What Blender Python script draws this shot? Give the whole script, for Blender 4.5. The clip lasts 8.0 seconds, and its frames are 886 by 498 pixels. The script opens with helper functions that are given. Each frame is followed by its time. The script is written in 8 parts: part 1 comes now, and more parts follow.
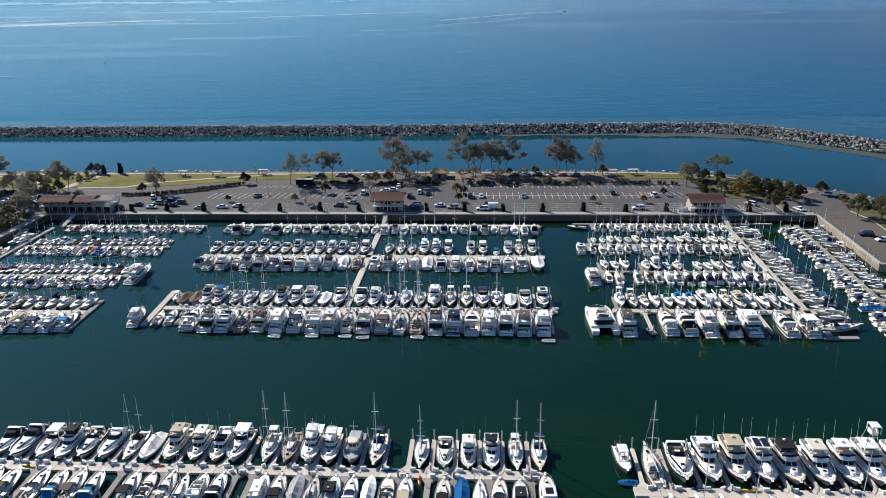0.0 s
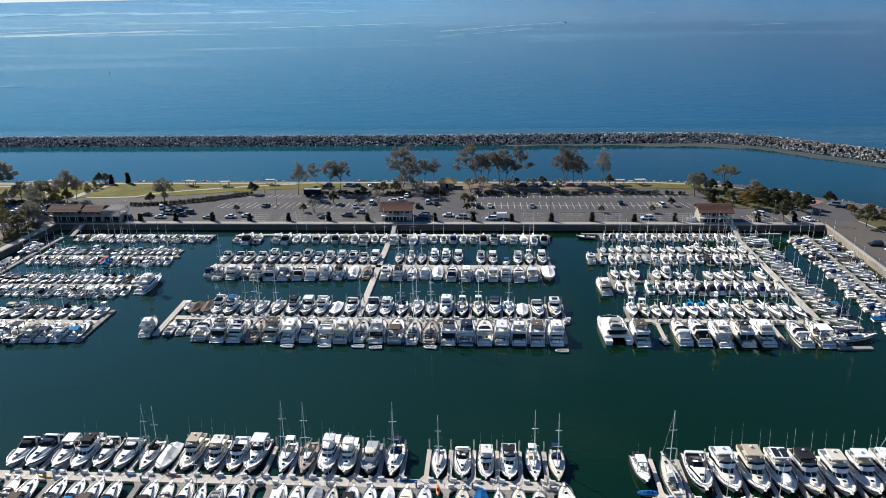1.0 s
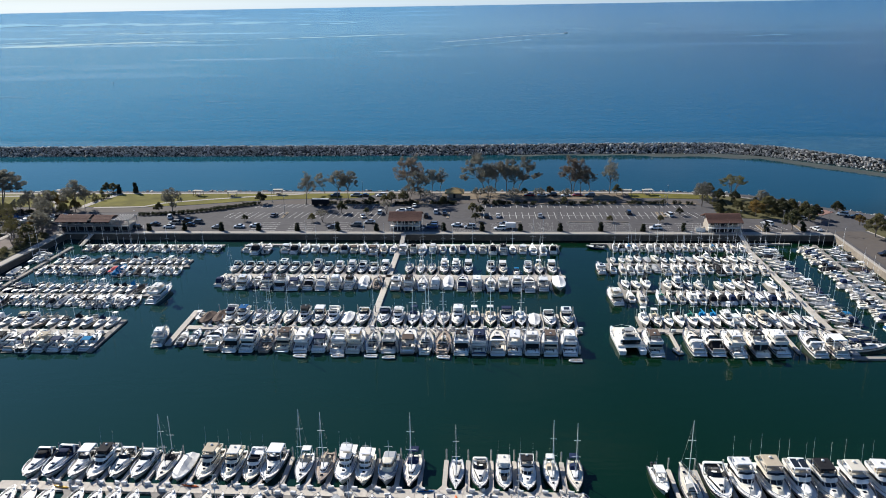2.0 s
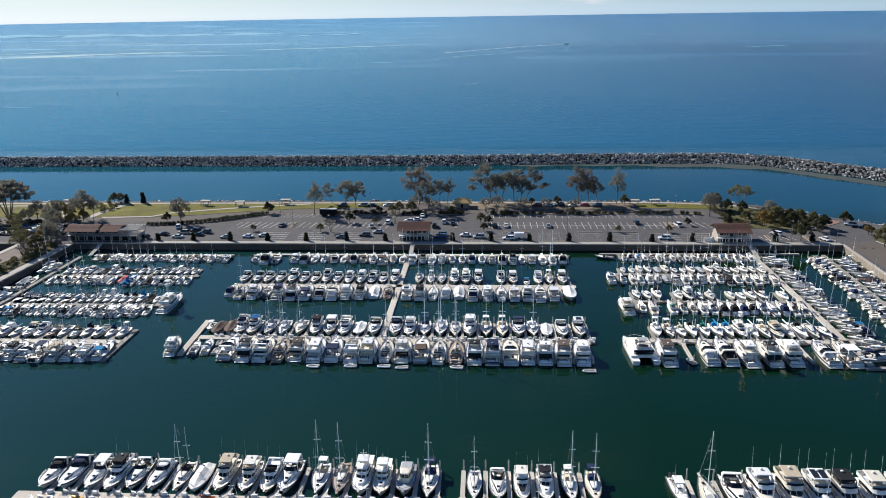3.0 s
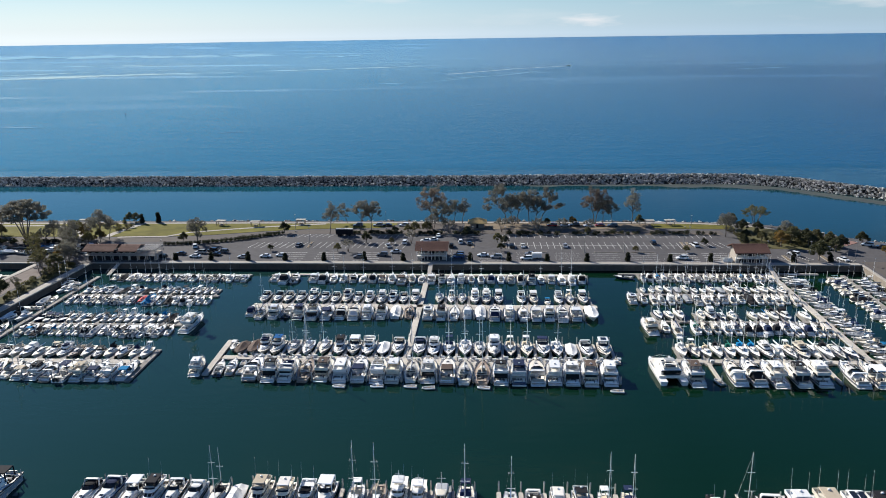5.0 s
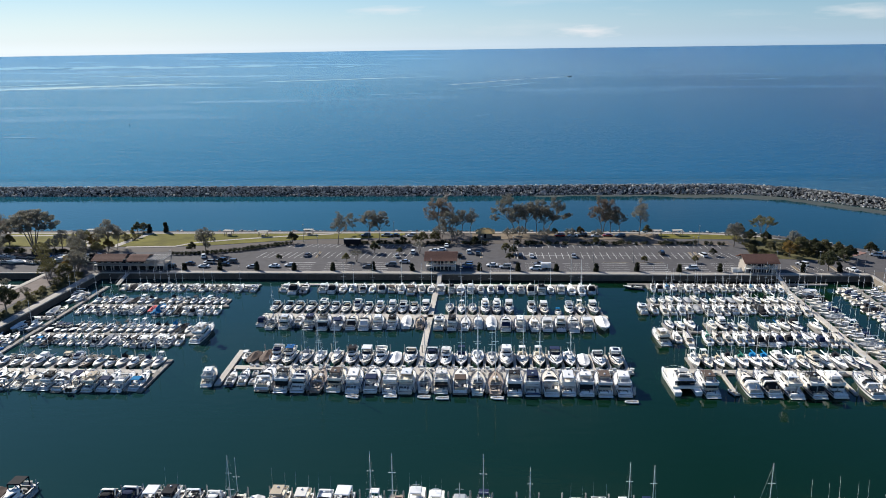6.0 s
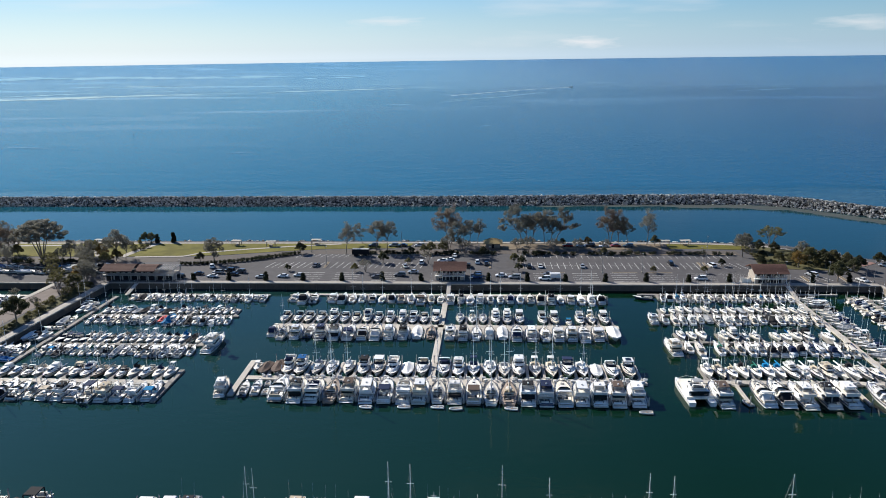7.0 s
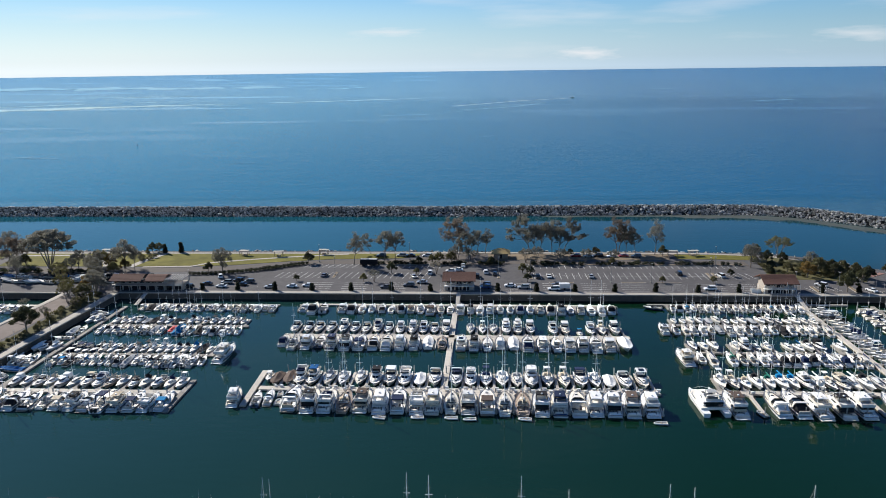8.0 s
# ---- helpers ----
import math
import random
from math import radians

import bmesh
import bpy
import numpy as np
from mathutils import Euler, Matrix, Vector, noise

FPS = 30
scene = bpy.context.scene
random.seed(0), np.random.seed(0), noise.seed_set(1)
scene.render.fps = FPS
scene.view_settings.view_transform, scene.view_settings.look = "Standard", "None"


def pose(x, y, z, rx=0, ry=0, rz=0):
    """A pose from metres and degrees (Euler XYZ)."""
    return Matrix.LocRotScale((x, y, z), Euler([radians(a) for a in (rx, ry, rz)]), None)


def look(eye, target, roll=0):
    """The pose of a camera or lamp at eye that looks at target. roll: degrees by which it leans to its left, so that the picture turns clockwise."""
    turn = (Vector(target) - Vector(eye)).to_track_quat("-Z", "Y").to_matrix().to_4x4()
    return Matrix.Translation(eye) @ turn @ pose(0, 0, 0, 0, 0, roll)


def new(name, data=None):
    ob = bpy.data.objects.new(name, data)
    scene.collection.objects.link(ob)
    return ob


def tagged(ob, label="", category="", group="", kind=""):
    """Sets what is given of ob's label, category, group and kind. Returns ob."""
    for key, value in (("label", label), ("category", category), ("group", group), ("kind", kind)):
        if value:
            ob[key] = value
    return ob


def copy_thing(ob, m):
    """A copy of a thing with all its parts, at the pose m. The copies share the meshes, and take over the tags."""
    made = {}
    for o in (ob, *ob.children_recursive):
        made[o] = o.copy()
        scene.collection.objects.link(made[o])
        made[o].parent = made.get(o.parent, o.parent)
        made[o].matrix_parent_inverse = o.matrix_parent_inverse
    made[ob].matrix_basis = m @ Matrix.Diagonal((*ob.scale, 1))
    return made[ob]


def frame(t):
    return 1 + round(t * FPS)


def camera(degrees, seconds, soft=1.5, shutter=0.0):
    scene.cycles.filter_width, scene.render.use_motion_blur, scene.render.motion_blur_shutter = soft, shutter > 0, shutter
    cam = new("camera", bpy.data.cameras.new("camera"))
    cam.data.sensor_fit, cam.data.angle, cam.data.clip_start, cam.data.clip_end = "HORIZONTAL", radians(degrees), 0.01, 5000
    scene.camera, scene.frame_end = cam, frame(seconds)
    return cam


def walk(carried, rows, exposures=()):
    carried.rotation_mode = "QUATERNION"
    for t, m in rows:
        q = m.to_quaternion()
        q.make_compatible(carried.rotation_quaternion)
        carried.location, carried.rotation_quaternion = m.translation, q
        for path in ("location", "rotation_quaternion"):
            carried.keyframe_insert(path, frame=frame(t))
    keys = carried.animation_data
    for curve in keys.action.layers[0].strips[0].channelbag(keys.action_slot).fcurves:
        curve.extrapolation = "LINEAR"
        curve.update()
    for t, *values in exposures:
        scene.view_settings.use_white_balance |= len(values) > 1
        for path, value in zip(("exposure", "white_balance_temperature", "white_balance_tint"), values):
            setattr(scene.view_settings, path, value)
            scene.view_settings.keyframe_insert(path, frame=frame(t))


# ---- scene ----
# ------------------------------------------------------------------ camera
# The quay runs along x; y leads out to sea; z = 0 is the water.
cam = camera(61.9, 8.0, soft=0.9)
PATH = [  # seconds, x, y, z, yaw, pitch, roll
    (0.0, -2.275, -0.419, 88.194, 3.598, -20.055, -0.996),
    (1.0, -5.717, -0.721, 88.222, 3.578, -19.281, -0.969),
    (2.0, -9.166, -1.017, 88.253, 3.563, -18.505, -0.942),
    (3.0, -12.622, -1.309, 88.289, 3.554, -17.727, -0.914),
    (4.0, -16.086, -1.596, 88.328, 3.549, -16.946, -0.887),
    (5.0, -19.556, -1.878, 88.371, 3.550, -16.164, -0.859),
    (6.0, -23.033, -2.156, 88.418, 3.556, -15.379, -0.832),
    (7.0, -26.517, -2.428, 88.470, 3.567, -14.591, -0.804),
    (8.0, -30.009, -2.696, 88.525, 3.583, -13.802, -0.777),
]
walk(cam, [(t, pose(x, y, z, 90 + pitch, 0, yaw) @ pose(0, 0, 0, 0, 0, roll)) for t, x, y, z, yaw, pitch, roll in PATH],
     exposures=[(0.0, 0.66), (8.0, 0.66)])

# ------------------------------------------------------------------ light
SUN_AZIMUTH, SUN_HEIGHT = -47.0, 32.0  # degrees from +y towards +x, degrees up
world = bpy.data.worlds.new("world")
scene.world = world
world.use_nodes = True
wn, wl = world.node_tree.nodes, world.node_tree.links
sky = wn.new("ShaderNodeTexSky")
sky.sky_type = "NISHITA"
sky.sun_disc = False
sky.sun_elevation, sky.sun_rotation = radians(SUN_HEIGHT), radians(SUN_AZIMUTH)
sky.air_density, sky.dust_density, sky.ozone_density = 1.0, 0.0, 4.0
way = wn.new("ShaderNodeTexCoord")  # sea haze: colours fade towards the horizon, under a few thin clouds
axes = wn.new("ShaderNodeSeparateXYZ")
wl.new(way.outputs["Generated"], axes.inputs[0])
fade = wn.new("ShaderNodeMapRange")
fade.inputs["From Min"].default_value, fade.inputs["From Max"].default_value = 0.0, 0.085
fade.inputs["To Max"].default_value = 1.08
glare = wn.new("ShaderNodeMapRange")
glare.inputs["From Min"].default_value, glare.inputs["From Max"].default_value = -0.45, 0.42
glare.inputs["To Min"].default_value, glare.inputs["To Max"].default_value = 0.22, 0.10
wl.new(axes.outputs["X"], glare.inputs["Value"])
wl.new(glare.outputs["Result"], fade.inputs["To Min"])
wl.new(axes.outputs["Z"], fade.inputs["Value"])
pale = wn.new("ShaderNodeHueSaturation")
wl.new(sky.outputs["Color"], pale.inputs["Color"])
wl.new(fade.outputs["Result"], pale.inputs["Saturation"])
haze = wn.new("ShaderNodeMix")
haze.data_type, haze.blend_type = "RGBA", "MULTIPLY"
clear = wn.new("ShaderNodeMapRange")
clear.inputs["From Max"].default_value, clear.inputs["To Min"].default_value = 0.10, 0.85
wl.new(axes.outputs["Z"], clear.inputs["Value"])
wl.new(clear.outputs["Result"], haze.inputs["Factor"])
hue = wn.new("ShaderNodeMix")  # pale towards the sun, blue away from it
hue.data_type = "RGBA"
hue.inputs["A"].default_value, hue.inputs["B"].default_value = (0.83, 0.948, 1.08, 1), (0.62, 0.905, 1.2, 1)
away = wn.new("ShaderNodeMapRange")
away.inputs["From Min"].default_value, away.inputs["From Max"].default_value = -0.45, 0.35
wl.new(axes.outputs["X"], away.inputs["Value"])
wl.new(away.outputs["Result"], hue.inputs["Factor"])
wl.new(hue.outputs["Result"], haze.inputs["B"])
wl.new(pale.outputs["Color"], haze.inputs["A"])
stretch = wn.new("ShaderNodeMapping")
stretch.inputs["Scale"].default_value = (2.2, 2.2, 17.0)
wl.new(way.outputs["Generated"], stretch.inputs["Vector"])
puff = wn.new("ShaderNodeTexNoise")
puff.inputs["Scale"].default_value, puff.inputs["Detail"].default_value = 2.1, 7.0
wl.new(stretch.outputs["Vector"], puff.inputs["Vector"])
thin = wn.new("ShaderNodeMapRange")
thin.inputs["From Min"].default_value, thin.inputs["From Max"].default_value = 0.56, 0.78
thin.inputs["To Max"].default_value = 0.35
wl.new(puff.outputs["Fac"], thin.inputs["Value"])
cloud = wn.new("ShaderNodeMix")
cloud.data_type = "RGBA"
cloud.inputs["B"].default_value = (9.5, 9.6, 9.9, 1)
veil = thin.outputs["Result"]
for towards, wide, high, much in (((0.1277, 0.9917, 0.015), 0.045, 0.0085, 0.75), ((-0.1272, 0.9909, 0.0448), 0.052, 0.0065, 0.5), ((0.4281, 0.9032, 0.031), 0.06, 0.0095, 0.5)):
    off = wn.new("ShaderNodeVectorMath")  # one low puff of cloud over the horizon
    off.operation = "SUBTRACT"
    off.inputs[1].default_value = towards
    wl.new(way.outputs["Generated"], off.inputs[0])
    span = wn.new("ShaderNodeVectorMath")
    span.operation = "DIVIDE"
    span.inputs[1].default_value = (wide, wide, high)
    wl.new(off.outputs["Vector"], span.inputs[0])
    far_off = wn.new("ShaderNodeVectorMath")
    far_off.operation = "LENGTH"
    wl.new(span.outputs["Vector"], far_off.inputs[0])
    billow = wn.new("ShaderNodeTexNoise")
    billow.inputs["Scale"].default_value, billow.inputs["Detail"].default_value = 1.6, 6.0
    wl.new(span.outputs["Vector"], billow.inputs["Vector"])
    ragged = wn.new("ShaderNodeMath")
    ragged.operation = "MULTIPLY_ADD"
    ragged.inputs[1].default_value = 1.7
    wl.new(billow.outputs["Fac"], ragged.inputs[0])
    wl.new(far_off.outputs["Value"], ragged.inputs[2])
    body_of = wn.new("ShaderNodeMapRange")
    body_of.inputs["From Min"].default_value, body_of.inputs["From Max"].default_value = 1.85, 0.9
    body_of.inputs["To Max"].default_value = much
    wl.new(ragged.outputs[0], body_of.inputs["Value"])
    joined = wn.new("ShaderNodeMath")
    joined.operation = "MAXIMUM"
    wl.new(veil, joined.inputs[0])
    wl.new(body_of.outputs["Result"], joined.inputs[1])
    veil = joined.outputs[0]
wl.new(veil, cloud.inputs["Factor"])
wl.new(haze.outputs["Result"], cloud.inputs["A"])
wl.new(cloud.outputs["Result"], wn["Background"].inputs["Color"])
wn["Background"].inputs["Strength"].default_value = 0.058

sun_data = bpy.data.lights.new("sun", "SUN")
sun_data.energy, sun_data.angle, sun_data.color = 5.0, radians(0.53), (1.0, 0.955, 0.88)
sun = new("sun", sun_data)
ahead = Vector((math.sin(radians(SUN_AZIMUTH)) * math.cos(radians(SUN_HEIGHT)),
                math.cos(radians(SUN_AZIMUTH)) * math.cos(radians(SUN_HEIGHT)), math.sin(radians(SUN_HEIGHT))))
sun.matrix_world = look(ahead * 300, (0, 0, 0))

# ------------------------------------------------------------------ materials
rng = random.Random(7)
MATS = {}


def mat(name, base, rough=0.5, metal=0.0, grain=1.5, vary=0.12, shift=0.0, bump=0.0, coat=0.0, coarse=0.12, other=None, yellowed=0.0):
    """A node material: two scales of noise over the base colour, a shift from object to object, and a fine relief."""
    if name in MATS:
        return MATS[name]
    m = bpy.data.materials.new(name)
    m.use_nodes = True
    n, l = m.node_tree.nodes, m.node_tree.links
    bsdf = n["Principled BSDF"]
    tex = n.new("ShaderNodeTexCoord")
    fine, wide = n.new("ShaderNodeTexNoise"), n.new("ShaderNodeTexNoise")
    fine.inputs["Scale"].default_value, fine.inputs["Detail"].default_value = grain, 5.0
    wide.inputs["Scale"].default_value, wide.inputs["Detail"].default_value = grain * coarse, 3.0
    for node in (fine, wide):
        l.new(tex.outputs["Object"], node.inputs["Vector"])
    mix = n.new("ShaderNodeMix")
    mix.data_type = "RGBA"
    dark = tuple(c * (1 - 2.2 * vary) for c in base)
    light = tuple(min(1.0, c * (1 + 1.6 * vary)) for c in base)
    mix.inputs["A"].default_value, mix.inputs["B"].default_value = (*dark, 1), (*(other or light), 1)
    add = n.new("ShaderNodeMath")
    add.operation = "MULTIPLY_ADD"
    l.new(fine.outputs["Fac"], add.inputs[0])
    add.inputs[1].default_value = 0.55
    half = n.new("ShaderNodeMath")
    half.operation = "MULTIPLY"
    l.new(wide.outputs["Fac"], half.inputs[0])
    half.inputs[1].default_value = 0.55
    l.new(half.outputs[0], add.inputs[2])
    l.new(add.outputs[0], mix.inputs["Factor"])
    colour = mix.outputs["Result"]
    if shift:
        info = n.new("ShaderNodeObjectInfo")
        hsv = n.new("ShaderNodeHueSaturation")
        span = n.new("ShaderNodeMapRange")
        span.inputs["To Min"].default_value, span.inputs["To Max"].default_value = 1 - shift, 1 + shift * 0.6
        l.new(info.outputs["Random"], span.inputs["Value"])
        l.new(span.outputs["Result"], hsv.inputs["Value"])
        l.new(colour, hsv.inputs["Color"])
        colour = hsv.outputs["Color"]
    if yellowed:  # some old gelcoat has gone ivory
        info = n.new("ShaderNodeObjectInfo")
        twist = n.new("ShaderNodeMath")
        twist.operation = "MULTIPLY"
        twist.inputs[1].default_value = 17.31
        l.new(info.outputs["Random"], twist.inputs[0])
        frac = n.new("ShaderNodeMath")
        frac.operation = "FRACT"
        l.new(twist.outputs[0], frac.inputs[0])
        age = n.new("ShaderNodeMapRange")
        age.inputs["From Min"].default_value, age.inputs["To Max"].default_value = 0.35, yellowed
        l.new(frac.outputs[0], age.inputs["Value"])
        ivory = n.new("ShaderNodeMix")
        ivory.data_type, ivory.blend_type = "RGBA", "MULTIPLY"
        ivory.inputs["B"].default_value = (0.98, 0.88, 0.70, 1)
        l.new(age.outputs["Result"], ivory.inputs["Factor"])
        l.new(colour, ivory.inputs["A"])
        colour = ivory.outputs["Result"]
    l.new(colour, bsdf.inputs["Base Color"])
    bsdf.inputs["Roughness"].default_value, bsdf.inputs["Metallic"].default_value = rough, metal
    bsdf.inputs["Coat Weight"].default_value = coat
    if rough >= 0.85:  # dry, dusty surfaces have next to no sheen
        bsdf.inputs["Specular IOR Level"].default_value = 0.12
    if bump:
        b = n.new("ShaderNodeBump")
        b.inputs["Strength"].default_value, b.inputs["Distance"].default_value = bump, 0.05
        l.new(fine.outputs["Fac"], b.inputs["Height"])
        l.new(b.outputs["Normal"], bsdf.inputs["Normal"])
    MATS[name] = m
    return m


WHITE = mat("gelcoat_white", (0.80, 0.792, 0.768), 0.28, grain=0.8, vary=0.055, shift=0.15, coat=0.3, yellowed=0.5)
CREAM = mat("gelcoat_cream", (0.72, 0.66, 0.54), 0.3, grain=0.8, vary=0.06, shift=0.12, coat=0.3)
DECK = mat("deck_nonskid", (0.83, 0.813, 0.768), 0.6, grain=3.0, vary=0.09, shift=0.14, bump=0.2, yellowed=0.8)
NAVY = mat("hull_navy", (0.02, 0.035, 0.09), 0.2, grain=0.8, vary=0.1, shift=0.2, coat=0.5)
TEAK = mat("teak", (0.33, 0.255, 0.195), 0.6, grain=4.0, vary=0.18, shift=0.2, bump=0.3)
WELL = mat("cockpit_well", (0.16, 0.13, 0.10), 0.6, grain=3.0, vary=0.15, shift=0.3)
SOLE = mat("cockpit_sole", (0.27, 0.24, 0.205), 0.6, grain=3.0, vary=0.2, shift=0.55)
C_NAVY = mat("canvas_navy", (0.018, 0.03, 0.075), 0.85, grain=3.0, vary=0.12, shift=0.2)
C_BLACK = mat("canvas_black", (0.02, 0.02, 0.023), 0.85, grain=3.0, vary=0.12, shift=0.2)
C_BLUE = mat("canvas_blue", (0.006, 0.085, 0.24), 0.88, grain=3.0, vary=0.12, shift=0.25)
C_CYAN = mat("canvas_sky_blue", (0.010, 0.17, 0.36), 0.88, grain=3.0, vary=0.12, shift=0.25)
C_TAN = mat("canvas_tan", (0.52, 0.44, 0.33), 0.85, grain=3.0, vary=0.10, shift=0.2)
C_BROWN = mat("canvas_brown", (0.115, 0.085, 0.07), 0.85, grain=3.0, vary=0.12, shift=0.2)
GEAR = mat("deck_gear", (0.12, 0.12, 0.125), 0.7, grain=3.0, vary=0.3, shift=0.5)
C_WHITE = mat("canvas_white", (0.72, 0.71, 0.68), 0.8, grain=2.0, vary=0.08, shift=0.15)
C_GREY = mat("canvas_grey", (0.34, 0.35, 0.36), 0.85, grain=2.0, vary=0.12, shift=0.2)
C_GREEN = mat("canvas_green", (0.02, 0.13, 0.10), 0.85, grain=3.0, vary=0.12, shift=0.2)
C_RED = mat("canvas_red", (0.42, 0.03, 0.03), 0.8, grain=3.0, vary=0.12, shift=0.2)
GLASS = mat("dark_glass", (0.012, 0.014, 0.017), 0.06, grain=1.0, vary=0.1)
STEEL = mat("polished_steel", (0.62, 0.63, 0.64), 0.25, metal=1.0, grain=2.0, vary=0.05)
SPAR = mat("painted_spar", (0.78, 0.78, 0.76), 0.4, grain=2.0, vary=0.08, shift=0.25)
ENGINE = mat("engine_black", (0.03, 0.03, 0.033), 0.35, grain=2.0, vary=0.1)
SEAT = mat("vinyl_seat", (0.45, 0.42, 0.37), 0.55, grain=2.0, vary=0.08, shift=0.2)
TRIM = mat("rub_rail_dark", (0.10, 0.10, 0.11), 0.5, grain=2.0, vary=0.1, shift=0.3)
DOCK = mat("dock_concrete", (0.50, 0.455, 0.395), 0.85, grain=1.6, vary=0.16, shift=0.14, bump=0.3)
# darker concrete for the narrow docks and short fingers
DARK_DOCK = mat("dark_dock_concrete", (0.27, 0.25, 0.225), 0.85, grain=1.6, vary=0.2, shift=0.2, bump=0.3)
PILE = mat("piling_concrete", (0.42, 0.40, 0.36), 0.8, grain=2.5, vary=0.2, shift=0.2, bump=0.3)
ASPHALT = mat("asphalt", (0.092, 0.088, 0.090), 0.9, grain=0.6, vary=0.26, bump=0.2, coarse=0.06)
TAN_PAVING = mat("tan_paving", (0.175, 0.146, 0.13), 0.9, grain=0.5, vary=0.16, bump=0.2, coarse=0.25)
ROAD = mat("road_asphalt", (0.108, 0.094, 0.084), 0.9, grain=0.5, vary=0.14, bump=0.2, coarse=0.1)
WALK = mat("pale_concrete", (0.36, 0.33, 0.29), 0.85, grain=0.9, vary=0.14, shift=0.08, bump=0.2)
# same concrete twice: stained and shade-darkened here, then lightened as if sunlit
WALL = mat("seawall_concrete", (0.105, 0.09, 0.075), 0.9, grain=0.8, vary=0.25, shift=0.12, bump=0.4)
SUNLIT_WALL = mat("sunlit_wall_concrete", (0.25, 0.215, 0.175), 0.9, grain=0.8, vary=0.25, shift=0.12, bump=0.4)
WET_SAND = mat("wet_sand", (0.060, 0.068, 0.052), 0.5, grain=0.3, vary=0.3)
KAYAK_ORANGE = mat("orange_plastic", (0.62, 0.13, 0.02), 0.4, grain=1.0, vary=0.06)
KAYAK_YELLOW = mat("yellow_plastic", (0.65, 0.36, 0.02), 0.4, grain=1.0, vary=0.06)
FOAM = mat("thin_foam", (0.30, 0.36, 0.40), 0.6, grain=0.05, vary=0.3)
PAINT = mat("white_line_paint", (0.5, 0.49, 0.47), 0.7, grain=1.5, vary=0.2)
GRASS = mat("lawn_grass", (0.062, 0.088, 0.012), 0.95, grain=0.22, vary=0.42, bump=0.6, coarse=0.3, other=(0.22, 0.20, 0.045))
SOIL = mat("dry_soil", (0.19, 0.15, 0.105), 0.95, grain=0.5, vary=0.25, bump=0.5)
# near-black so the gaps between boulders look deeply shaded
CORE = mat("shade_black_rubble", (0.018, 0.018, 0.017), 0.85, grain=0.5, vary=0.3, bump=0.5)
# mulch brown, darkened further for tree shade over the beds
MULCH = mat("shade_dark_mulch", (0.075, 0.064, 0.048), 0.95, grain=0.6, vary=0.35, bump=0.5, other=(0.14, 0.13, 0.06))
# timber greyed to hold the shade on the club house front
SHADED_TIMBER = mat("shaded_timber", (0.30, 0.285, 0.27), 0.7, grain=3.0, vary=0.15)
POLE = mat("lamp_pole_grey", (0.20, 0.20, 0.20), 0.5, grain=2.0, vary=0.1)
ROCK = mat("breakwater_rock", (0.245, 0.237, 0.222), 0.85, grain=0.35, vary=0.25, bump=0.6, coarse=0.4)
SHINGLE = mat("red_brown_roof", (0.125, 0.07, 0.056), 0.85, grain=2.0, vary=0.22, shift=0.06, bump=0.5)
STUCCO = mat("pale_stucco", (0.36, 0.32, 0.275), 0.85, grain=1.5, vary=0.1, bump=0.2)
TIMBER = mat("white_timber", (0.66, 0.65, 0.62), 0.6, grain=3.0, vary=0.1)
TAN_ROOF = mat("tan_roof", (0.42, 0.30, 0.14), 0.85, grain=2.0, vary=0.2, bump=0.4)
BRICK = mat("red_paving", (0.25, 0.15, 0.125), 0.85, grain=2.0, vary=0.2, bump=0.3)
BARK = mat("pale_bark", (0.23, 0.19, 0.155), 0.9, grain=2.0, vary=0.25, bump=0.6)
TYRE = mat("tyre_rubber", (0.02, 0.02, 0.02), 0.9, grain=4.0, vary=0.1)


def rock_tint(m):
    """Stones run at random from near black to pale, a range that also mimics sun and shade."""
    n, l = m.node_tree.nodes, m.node_tree.links
    bsdf = n["Principled BSDF"]
    geo = n.new("ShaderNodeNewGeometry")
    tone = n.new("ShaderNodeMapRange")
    tone.inputs["To Min"].default_value, tone.inputs["To Max"].default_value = 0.06, 2.3
    l.new(geo.outputs["Random Per Island"], tone.inputs["Value"])
    hsv = n.new("ShaderNodeHueSaturation")
    l.new(bsdf.inputs["Base Color"].links[0].from_socket, hsv.inputs["Color"])
    l.new(tone.outputs["Result"], hsv.inputs["Value"])
    l.new(hsv.outputs["Color"], bsdf.inputs["Base Color"])


rock_tint(ROCK)


def leaf_mat(name, base, other):
    """Thin leaves that also let some light through."""
    m = mat(name, base, 0.65, grain=0.5, vary=0.35, shift=0.25, other=other, coarse=0.5)
    n, l = m.node_tree.nodes, m.node_tree.links
    bsdf, out = n["Principled BSDF"], n["Material Output"]
    glow = n.new("ShaderNodeBsdfTranslucent")
    both = n.new("ShaderNodeMixShader")
    both.inputs["Fac"].default_value = 0.5
    l.new(bsdf.inputs["Base Color"].links[0].from_socket, glow.inputs["Color"])
    l.new(bsdf.outputs["BSDF"], both.inputs[1])
    l.new(glow.outputs["BSDF"], both.inputs[2])
    l.new(both.outputs["Shader"], out.inputs["Surface"])
    return m


LEAF_EUC = leaf_mat("eucalyptus_leaves", (0.18, 0.185, 0.145), (0.30, 0.285, 0.23))
LEAF_BROWN = leaf_mat("rusty_eucalyptus_leaves", (0.165, 0.13, 0.10), (0.31, 0.245, 0.185))
LEAF_DARK = leaf_mat("dark_leaves", (0.05, 0.062, 0.028), (0.115, 0.12, 0.055))
LEAF_BLACK = leaf_mat("clipped_dark_leaves", (0.018, 0.025, 0.012), (0.05, 0.06, 0.028))
